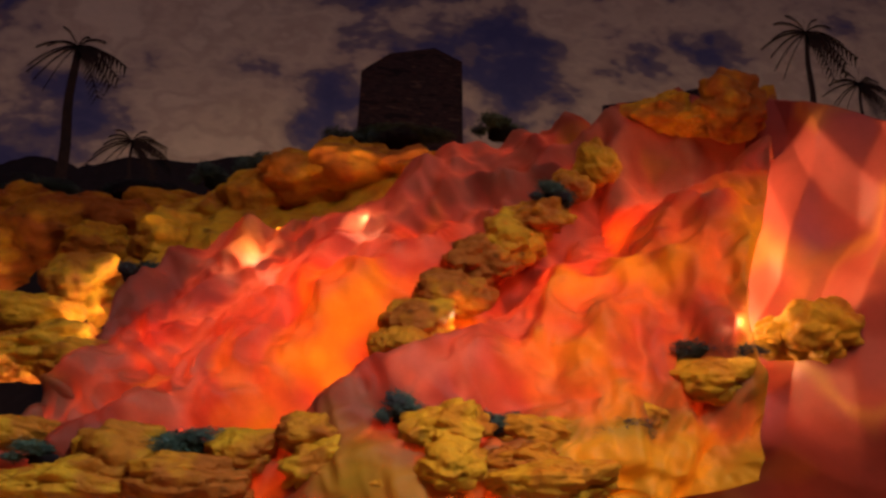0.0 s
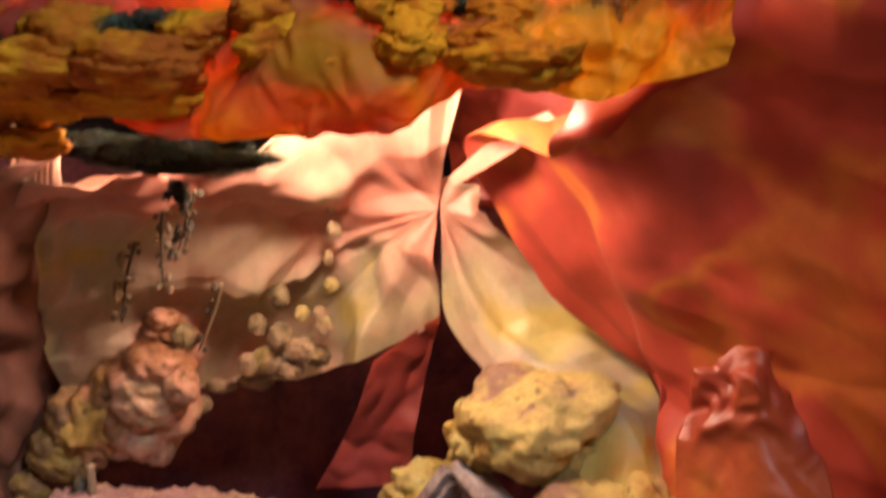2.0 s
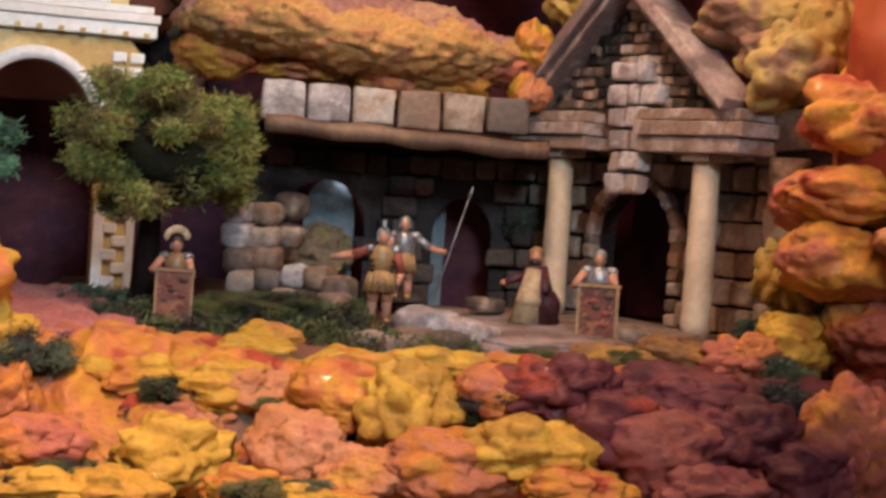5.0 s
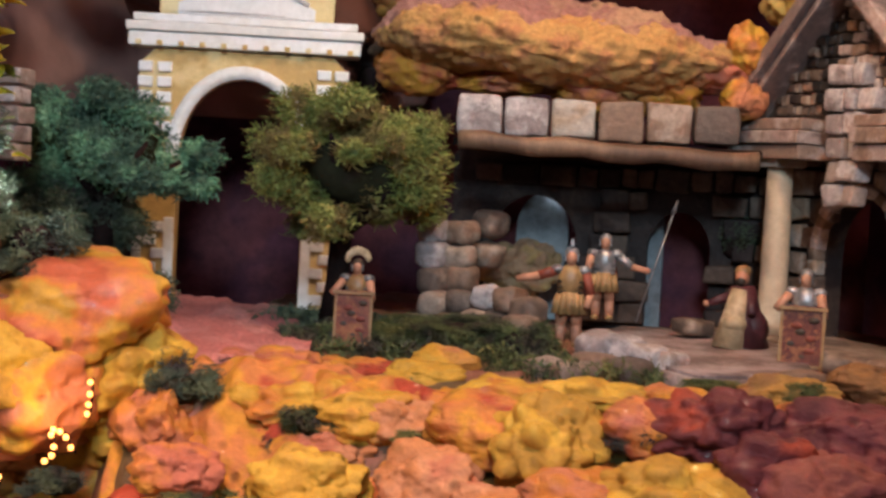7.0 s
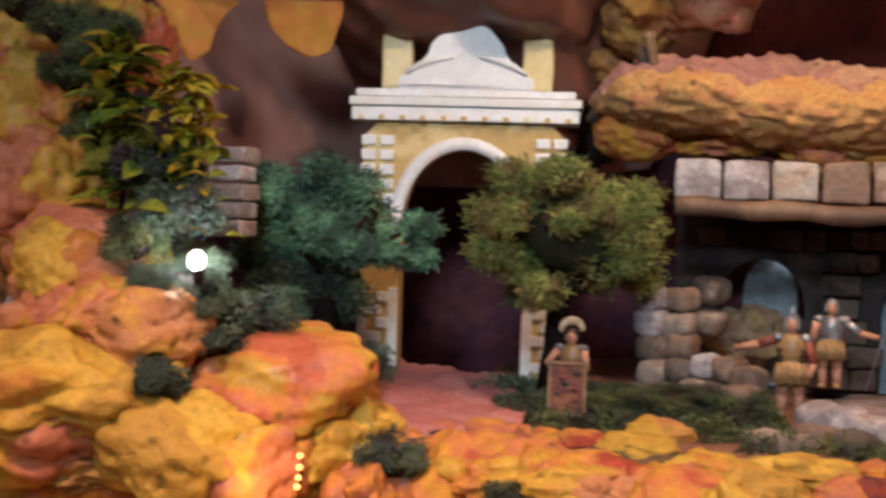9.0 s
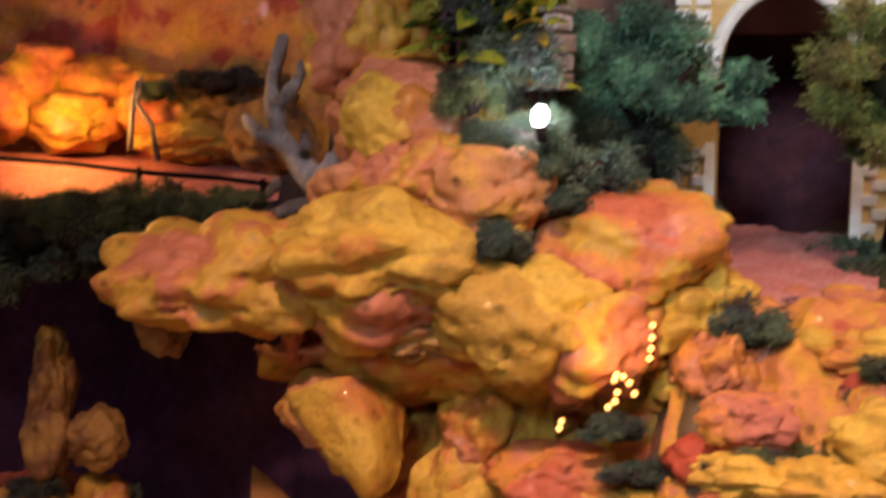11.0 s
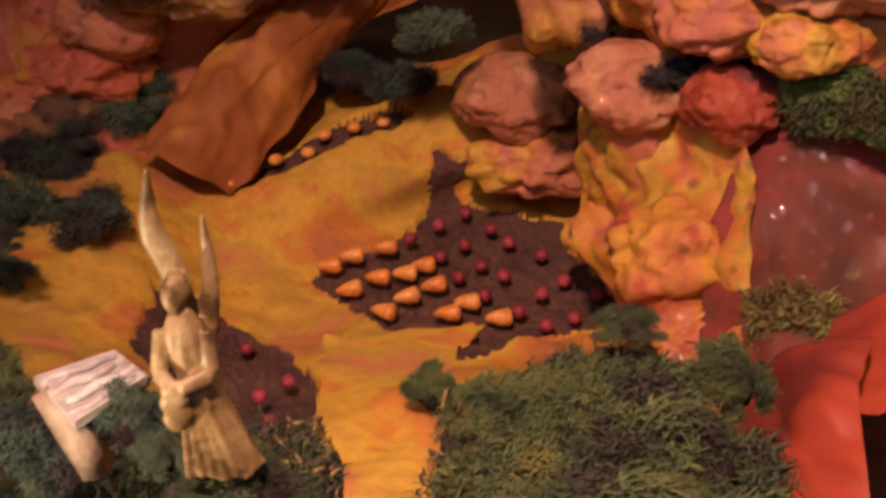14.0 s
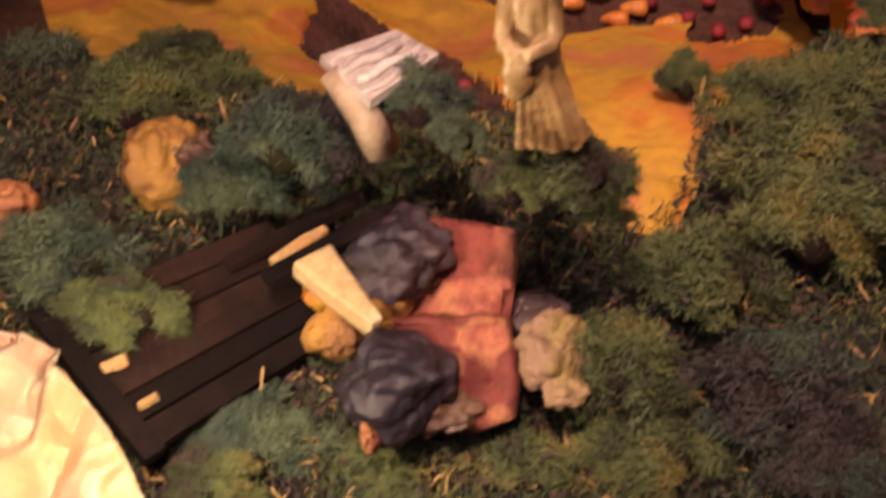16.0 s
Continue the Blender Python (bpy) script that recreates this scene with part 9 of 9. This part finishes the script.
# small grey house corner behind the plant
house = empty("stone_pier", Matrix.Translation((-0.4202, 0.9464, 0.1064)), "small pale grey stacked stone pier", "pier")
for k in range(5):
    part("stone", box(0.026 - 0.002 * (k % 2), 0.024, 0.011, (0.001 * (k % 3), 0, 0.006 + 0.0125 * k), 0.002, 0.001, k, 2), STONE_LILAC, house, smooth=True)

# ---- right of the garden: green mat and clear film ----
GREEN_MAT = painted("green_mat", [(0.02, 0.045, 0.01), (0.04, 0.08, 0.015)], big=30, fine=260, bump=0.5, relief=160, rough=0.8)
sheet("green_mat", [[(-0.2875, 0.6811, -0.1952), (-0.2509, 0.6874, -0.1967), (-0.2024, 0.6785, -0.2039)], [(-0.2745, 0.6734, -0.2131), (-0.2429, 0.6720, -0.2094), (-0.1902, 0.6613, -0.2132)]], 24, 36, GREEN_MAT, "dark green mat lying on the red slope", "mat", amp=0.005, size=0.05, seed=41)
sheet("green_mat", [[(-0.2597, 0.6098, -0.2682), (-0.2441, 0.6186, -0.2619), (-0.2261, 0.6231, -0.2659)], [(-0.2527, 0.6024, -0.2780), (-0.2380, 0.6081, -0.2756), (-0.2254, 0.6123, -0.2732)]], 20, 24, GREEN_MAT, "dark green mat lying on the red slope", "mat", amp=0.004, size=0.05, seed=42)
film_mat, nodes, links = nodes_of("clear_film")
clear, shine, blend = nodes.new("ShaderNodeBsdfTransparent"), put(nodes, "ShaderNodeBsdfGlossy", Roughness=0.05), nodes.new("ShaderNodeMixShader")
blend.inputs["Fac"].default_value = 0.05
links.new(clear.outputs[0], blend.inputs[1])
links.new(shine.outputs[0], blend.inputs[2])
links.new(blend.outputs[0], nodes["Material Output"].inputs["Surface"])
film = sheet("clear_film", [[(-0.2846, 0.6371, -0.2141), (-0.2574, 0.6487, -0.2063), (-0.2196, 0.6473, -0.2105)], [(-0.2720, 0.6204, -0.2347), (-0.2435, 0.6278, -0.2241), (-0.2078, 0.6279, -0.2232)], [(-0.2572, 0.6084, -0.2505), (-0.2317, 0.6114, -0.2433), (-0.2023, 0.6120, -0.2336)]], 110, 110, film_mat, "crumpled clear plastic film standing for water", "film", amp=0.010, size=0.022, seed=43, thick=0.0)
film.visible_shadow = False
for net, count in (([[(-0.2875, 0.6811, -0.1952), (-0.2509, 0.6874, -0.1967), (-0.2024, 0.6785, -0.2039)], [(-0.2745, 0.6734, -0.2131), (-0.2429, 0.6720, -0.2094), (-0.1902, 0.6613, -0.2132)]], 5200), ([[(-0.2597, 0.6098, -0.2682), (-0.2441, 0.6186, -0.2619), (-0.2261, 0.6231, -0.2659)], [(-0.2527, 0.6024, -0.2780), (-0.2380, 0.6081, -0.2756), (-0.2254, 0.6123, -0.2732)]], 1600)):
    strands("mat_fibres", net, count, 0.007, 0.0004, LEAF_TREE, "short green fibres of the mat on the red slope", 45 + count)
sheet("orange_fold", [[(-0.3459, 0.6594, -0.2819), (-0.3187, 0.6541, -0.2737), (-0.3077, 0.6773, -0.2875)], [(-0.3316, 0.6440, -0.2970), (-0.3011, 0.6390, -0.2810), (-0.2910, 0.6613, -0.3040)], [(-0.3219, 0.6361, -0.3153), (-0.2898, 0.6357, -0.3033), (-0.2689, 0.6461, -0.3033)]], 50, 40, PAPER_FIRE, "crumpled orange paper fold below the foam bank", "paper fold", amp=0.007, size=0.04, seed=46)
sheet("maroon_fold", [[(-0.2368, 0.5752, -0.2637), (-0.2210, 0.5776, -0.2513), (-0.2011, 0.5822, -0.2365)], [(-0.2280, 0.5437, -0.2750), (-0.2015, 0.5315, -0.2533), (-0.1828, 0.5427, -0.2474)], [(-0.2041, 0.5116, -0.2760), (-0.1833, 0.5035, -0.2628), (-0.1651, 0.5134, -0.2583)], [(-0.1819, 0.4786, -0.2753), (-0.1660, 0.4758, -0.2692), (-0.1497, 0.4837, -0.2663)]], 50, 40, PAPER_RED, "dark red crumpled paper beside the moss", "paper fold", amp=0.014, size=0.05, seed=47)
sheet("red_fold", [[(-0.2210, 0.6111, -0.2576), (-0.2032, 0.6208, -0.2409), (-0.1664, 0.6204, -0.2305)], [(-0.2228, 0.5910, -0.2655), (-0.1952, 0.5993, -0.2520), (-0.1595, 0.6050, -0.2417)], [(-0.2400, 0.5629, -0.2895), (-0.2131, 0.5590, -0.2651), (-0.1831, 0.5605, -0.2559)]], 40, 40, PAPER_RED, "bright red crumpled paper fold", "paper fold", amp=0.01, size=0.05, seed=44)


# ---- the burnt hut by the hearth ----
hut = empty("hut", Matrix.Translation((-0.3625, 0.2847, -0.2531)), "dark plank roof of a small hut half sunk in moss", "hut")
o = Vector((-0.3625, 0.2847, -0.2531))
P = [Vector(p) - o for p in ((-0.3910, 0.2584, -0.2398), (-0.3656, 0.3244, -0.2379), (-0.3251, 0.3108, -0.2501), (-0.3401, 0.2491, -0.2560))]
up = (P[1] - P[0]).cross(P[3] - P[0]).normalized()
for k in range(6):
    a, b = P[0].lerp(P[3], (k + 0.03) / 6), P[0].lerp(P[3], (k + 0.97) / 6)
    d, e = P[1].lerp(P[2], (k + 0.03) / 6), P[1].lerp(P[2], (k + 0.97) / 6)
    lift = up * (0.0012 * (k % 3))
    bm = bmesh.new()
    top = [bm.verts.new(q + lift) for q in (a, d, e, b)]
    low = [bm.verts.new(q + lift - up * 0.003) for q in (a, d, e, b)]
    bm.faces.new(top)
    bm.faces.new(low[::-1])
    for j in range(4):
        bm.faces.new((top[j], low[j], low[(j + 1) % 4], top[(j + 1) % 4]))
    bmesh.ops.recalc_face_normals(bm, faces=bm.faces[:])
    part("plank", bm, WOOD_DARK, hut)


def bar(name, a, b, w, material, parent, origin, label=""):
    a, b = Vector(a) - origin, Vector(b) - origin
    q = (b - a).to_track_quat("X", "Z").to_matrix().to_4x4()
    return part(name, box((b - a).length, w, w * 0.7, bevel=w * 0.12, wobble=w * 0.06), material, parent, label, Matrix.Translation((a + b) / 2) @ q)


bar("beam", (-0.3892, 0.2558, -0.2358), (-0.3359, 0.2468, -0.2535), 0.007, WOOD_DARK, hut, o)
bar("beam", (-0.3418, 0.3003, -0.2314), (-0.3261, 0.3454, -0.2255), 0.0065, WOOD_DARK, hut, o)
bar("beam", (-0.3615, 0.3033, -0.2370), (-0.3457, 0.3471, -0.2323), 0.005, WOOD_DARK, hut, o)
STRAW = painted("pale_straw", [(0.4, 0.26, 0.1), (0.6, 0.44, 0.2), (0.55, 0.3, 0.12)], big=60, fine=250, bump=0.6, relief=150)
bar("chip", (-0.3660, 0.2563, -0.2453), (-0.3615, 0.2624, -0.2431), 0.0035, STRAW, hut, o)
bar("chip", (-0.3509, 0.2553, -0.2500), (-0.3477, 0.2603, -0.2478), 0.0025, STRAW, hut, o)
bar("chip", (-0.3546, 0.2790, -0.2488), (-0.3393, 0.2870, -0.2532), 0.0009, STRAW, hut, o)
bar("chip", (-0.3305, 0.2848, -0.2463), (-0.3285, 0.2812, -0.2512), 0.0008, STRAW, hut, o)
bar("chip", (-0.3504, 0.3120, -0.2375), (-0.3482, 0.3324, -0.2360), 0.0045, STRAW, hut, o)
bm = box(0.030, 0.014, 0.007, bevel=0.0012, wobble=0.001, cuts=2)
for v in bm.verts:
    v.co.y *= 0.62 - 22 * v.co.x
wedge = new("wood_wedge", mesh_of("wood_wedge", bm, painted("split_wood", [(0.6, 0.44, 0.22), (0.76, 0.62, 0.4)], big=60, fine=250, bump=0.6, relief=150)))
a, b = Vector((-0.3322, 0.3118, -0.2282)), Vector((-0.3090, 0.3075, -0.2343))
wedge.matrix_basis = Matrix.Translation((a + b) / 2) @ (b - a).to_track_quat("X", "Z").to_matrix().to_4x4()
tagged(wedge, "pale split wood wedge lit by the hearth", "wood wedge")
CORK = painted("red_cork", [(0.3, 0.07, 0.05), (0.46, 0.14, 0.09), (0.5, 0.2, 0.1), (0.22, 0.05, 0.04)], big=60, fine=240, bump=0.9, relief=160)
sheet("cork_slab", [[(-0.3197, 0.3365, -0.2230), (-0.3078, 0.3439, -0.2222), (-0.2933, 0.3501, -0.2230)], [(-0.3113, 0.3317, -0.2337), (-0.2986, 0.3369, -0.2309), (-0.2860, 0.3420, -0.2281)], [(-0.3088, 0.3227, -0.2439), (-0.2960, 0.3277, -0.2413), (-0.2811, 0.3347, -0.2385)]], 30, 30, CORK, "rose-red cork slab lying in the moss", "cork slab", amp=0.003, size=0.03, seed=51, thick=0.004, ragged=0.006)
sheet("cork_slab", [[(-0.3104, 0.3170, -0.2432), (-0.2942, 0.3254, -0.2401), (-0.2794, 0.3323, -0.2373)], [(-0.2980, 0.3090, -0.2490), (-0.2837, 0.3167, -0.2467), (-0.2706, 0.3233, -0.2444)], [(-0.2807, 0.3072, -0.2562), (-0.2728, 0.3098, -0.2551), (-0.2662, 0.3154, -0.2519)]], 30, 30, CORK, "rose-red cork slab lying in the moss", "cork slab", amp=0.003, size=0.03, seed=52, thick=0.004, ragged=0.006)

rock((-0.3142, 0.3271, -0.2266), (0.0132, 0.0118, 0.0104), 'K', 40, 0)
rock((-0.2942, 0.3002, -0.2435), (0.0142, 0.0125, 0.0108), 'K', 40, 0)
rock((-0.2842, 0.3043, -0.2521), (0.0093, 0.0070, 0.0047), 'K', 40, 0)
rock((-0.3173, 0.3184, -0.2381), (0.0097, 0.0085, 0.0073), 'B', 40, 0)
rock((-0.3223, 0.3061, -0.2447), (0.0073, 0.0069, 0.0065), 'B', 40, 0)
rock((-0.3308, 0.3126, -0.2388), (0.0049, 0.0045, 0.0041), 'Y', 40, 0)
rock((-0.2652, 0.3338, -0.2406), (0.0086, 0.0086, 0.0086), 'T', 40, 0)
rock((-0.2763, 0.3413, -0.2396), (0.0080, 0.0064, 0.0048), 'K', 40, 0)
rock((-0.2534, 0.3223, -0.2419), (0.0046, 0.0038, 0.0030), 'T', 40, 0)
rock((-0.2906, 0.2844, -0.2481), (0.0023, 0.0038, 0.0053), 'B', 40, 0)
rock((-0.4084, 0.3241, -0.2351), (0.0107, 0.0116, 0.0125), 'B', 40, 0)
rock((-0.4194, 0.3292, -0.2362), (0.0082, 0.0091, 0.0100), 'B', 40, 0)
rock((-0.4009, 0.3291, -0.2348), (0.0080, 0.0089, 0.0098), 'K', 40, 0)
rock((-0.4330, 0.2821, -0.2374), (0.0070, 0.0083, 0.0096), 'P', 40, 0)
sheet("hearth_paper", [[(-0.4001, 0.2288, -0.2289), (-0.3777, 0.2405, -0.2275), (-0.3612, 0.2413, -0.2315)], [(-0.3841, 0.2134, -0.2395), (-0.3593, 0.2285, -0.2369), (-0.3428, 0.2389, -0.2399)], [(-0.3629, 0.1941, -0.2499), (-0.3388, 0.2131, -0.2511), (-0.3238, 0.2325, -0.2525)]], 110, 90, PAPER_PALE, "crumpled pale paper glowing in the hearth light", "paper", amp=0.010, size=0.02, seed=66, ragged=0.006, shape=lambda p: 0.006 * ridged(p * 38 + noise.noise_vector(p * 25)) + 0.003 * ridged(p * 90))
sheet("moss_bed", [[(-0.5690, 0.3365, -0.2660), (-0.4526, 0.3646, -0.2515), (-0.3700, 0.3917, -0.2431), (-0.3060, 0.4316, -0.2400), (-0.2213, 0.4996, -0.2269)], [(-0.4622, 0.2582, -0.2634), (-0.3992, 0.3107, -0.2636), (-0.3329, 0.3454, -0.2591), (-0.2749, 0.3843, -0.2524), (-0.1943, 0.4470, -0.2489)], [(-0.3966, 0.2019, -0.2871), (-0.3388, 0.2472, -0.2897), (-0.2875, 0.2875, -0.2921), (-0.2362, 0.3278, -0.2945), (-0.1578, 0.3812, -0.2900)]], 80, 120, LEAF_DARK, "dark green moss bed between the cushions", "moss bed", amp=0.012, size=0.03, seed=67, kind="structure", thick=0.0)
point_lamp("niche_lamp", (-0.095, 1.235, 0.10), 0.012, (0.85, 0.92, 1.0), 0.006)

BED = [[(-0.5608, 0.3322, -0.2606), (-0.4459, 0.3593, -0.2458), (-0.3645, 0.3856, -0.2373), (-0.3018, 0.4245, -0.2341), (-0.2188, 0.4910, -0.2212)], [(-0.4546, 0.2546, -0.2569), (-0.3929, 0.3060, -0.2571), (-0.3279, 0.3399, -0.2525), (-0.2710, 0.3778, -0.2458), (-0.1921, 0.4390, -0.2423)], [(-0.3896, 0.1992, -0.2793), (-0.3332, 0.2435, -0.2819), (-0.2831, 0.2828, -0.2842), (-0.2330, 0.3222, -0.2865), (-0.1564, 0.3742, -0.2819)]]
STRIP = [(-0.3361, 0.4323, -0.2319), (-0.3062, 0.4589, -0.2304), (-0.2779, 0.4314, -0.2304), (-0.2653, 0.3982, -0.2392), (-0.2760, 0.3898, -0.2387), (-0.2921, 0.4014, -0.2315), (-0.3147, 0.4144, -0.2335)]
STRIP = [(p[0], p[1]) for p in STRIP]
sheet("ochre_path", [[(-0.3962, 0.5067, -0.2737), (-0.3720, 0.5275, -0.2731), (-0.3478, 0.5484, -0.2725)], [(-0.3310, 0.4317, -0.2364), (-0.3168, 0.4444, -0.2356), (-0.3003, 0.4604, -0.2335)], [(-0.2989, 0.4069, -0.2291), (-0.2859, 0.4155, -0.2265), (-0.2746, 0.4274, -0.2289)], [(-0.2814, 0.3896, -0.2302), (-0.2725, 0.3943, -0.2280), (-0.2650, 0.4032, -0.2303)], [(-0.2728, 0.3847, -0.2381), (-0.2662, 0.3849, -0.2351), (-0.2622, 0.3930, -0.2386)]], 60, 50, TERRACE_FOAM, "ochre and rose strip of ground between the moss", "path", amp=0.003, size=0.03, seed=68, kind="structure", thick=0.0, ragged=0.004)
strands("moss_threads", BED, 40000, 0.0046, 0.00028, LEAF, "loose olive-green moss threads over the bed", 5, STRIP)
strands("moss_threads", BED, 24000, 0.005, 0.0003, LEAF_DARK, "loose dark green moss threads over the bed", 6, STRIP)
STRAW = painted("dry_straw", [(0.26, 0.15, 0.05), (0.42, 0.28, 0.1), (0.3, 0.12, 0.06)], big=60, bump=0.0, rough=0.6)
strands("straw", BED, 2200, 0.009, 0.00045, STRAW, "loose bits of yellow-brown straw in the moss bed", 7, STRIP)
strands("straw", BED, 5000, 0.006, 0.0005, painted("dry_brown_moss", [(0.05, 0.025, 0.03), (0.1, 0.05, 0.04)], big=60, bump=0.0, rough=0.8), "loose purple-brown dead moss in the bed", 8, STRIP)


# dried sprigs stuck on the vault, and roots under its left end
TWIG = painted("dry_twig", [(0.06, 0.04, 0.025), (0.16, 0.11, 0.06), (0.24, 0.17, 0.09)], big=60, fine=260, bump=0.6, relief=160)


def sprig(points, leaves, seed, label):
    o = Vector(points[0])
    s = empty("sprig", Matrix.Translation(o), label, "sprig", "sprigs on the vault")
    v = [Vector(p) - o for p in points]
    rnd = random.Random(seed)
    line = [along(v, (len(v) - 1) * k / 12) for k in range(13)]
    part("stem", tube([tuple(p) for p in line], [0.0016 - 0.00007 * k for k in range(13)], 7), TWIG, s, smooth=True)
    bm = bmesh.new()
    for k in range(leaves):
        p = along(v, (len(v) - 1) * rnd.random()) + Vector((rnd.uniform(-0.006, 0.006), rnd.uniform(-0.004, 0.0), rnd.uniform(-0.004, 0.004)))
        bmesh.ops.create_icosphere(bm, subdivisions=1, radius=rnd.uniform(0.0015, 0.0032), matrix=Matrix.Translation(p) @ Matrix.Diagonal((1, 0.7, rnd.uniform(0.8, 1.6), 1)))
    tagged(part("bud_cluster", bm, TWIG, s, smooth=True), kind="stuff")
    return s


sprig([(-0.1437, 1.0088, 0.4165), (-0.1520, 1.0538, 0.3989), (-0.1554, 1.0800, 0.3690)], 18, 1, "dark dried sprig with small buds stuck on the vault")
sprig([(-0.1221, 0.9612, 0.4402), (-0.1253, 1.0063, 0.4188), (-0.1232, 1.0519, 0.3909)], 16, 2, "dark dried sprig with small buds stuck on the vault")
sprig([(-0.1005, 0.9580, 0.4444), (-0.1072, 1.0020, 0.4313), (-0.1150, 1.0374, 0.4098)], 34, 3, "bushy dried sprig hanging under the moss")
sprig([(-0.0798, 1.0658, 0.4003), (-0.0855, 1.0809, 0.3764), (-0.0956, 1.0917, 0.3511)], 6, 4, "thin bare dried sprig on the vault")
for pts, r, mat in ((((-0.1804, 1.1242, 0.2522), (-0.1944, 1.1251, 0.2275), (-0.2271, 1.1386, 0.2011)), 0.0065, TWIG), (((-0.1749, 1.1065, 0.2617), (-0.1714, 1.1158, 0.2362), (-0.1733, 1.1300, 0.2151)), 0.004, WOOD)):
    o = Vector(pts[0])
    v = [Vector(p) - o for p in pts]
    line = [along(v, (len(v) - 1) * k / 10) for k in range(11)]
    bm = tube([tuple(p) for p in line], [r * (1 - 0.04 * k) * (1 + 0.2 * noise.noise(Vector((k * 0.9, r * 700, 0)))) for k in range(11)], 12)
    for q in bm.verts:
        q.co += noise.noise_vector(q.co * 120) * r * 0.2
    root = new("root", mesh_of("root", bm, mat))
    root.location = o
    tagged(root, "gnarled brown root hanging below the vault", "root", "roots below the vault")


# loose moss on the village ground
def village_net(x0, x1, y0, y1):
    return [[(x0 + (x1 - x0) * i / 4, y0 + (y1 - y0) * j / 4, ground_height(x0 + (x1 - x0) * i / 4, y0 + (y1 - y0) * j / 4) - 0.002) for i in range(5)] for j in range(5)]


strands("moss_threads", village_net(-0.215, -0.06, 0.93, 1.05), 6000, 0.009, 0.0005, LEAF, "loose olive-green moss over the village ground", 15)
strands("moss_threads", village_net(-0.06, 0.02, 0.90, 0.97), 1800, 0.008, 0.0006, LEAF, "loose olive-green moss beside the stone bench", 16)
strands("moss_threads", village_net(-0.27, -0.2, 1.02, 1.12), 2500, 0.009, 0.0006, LEAF_DARK, "loose dark green moss at the foot of the gate", 17)

rock((-0.4117, 0.7799, -0.0917), (0.0166, 0.0234, 0.0302), 'Y', 36, 0)
rock((-0.4005, 0.7701, -0.1254), (0.0165, 0.0187, 0.0210), 'O', 36, 0)
rock((-0.4214, 0.7696, -0.1124), (0.0106, 0.0152, 0.0197), 'O', 36, 0)
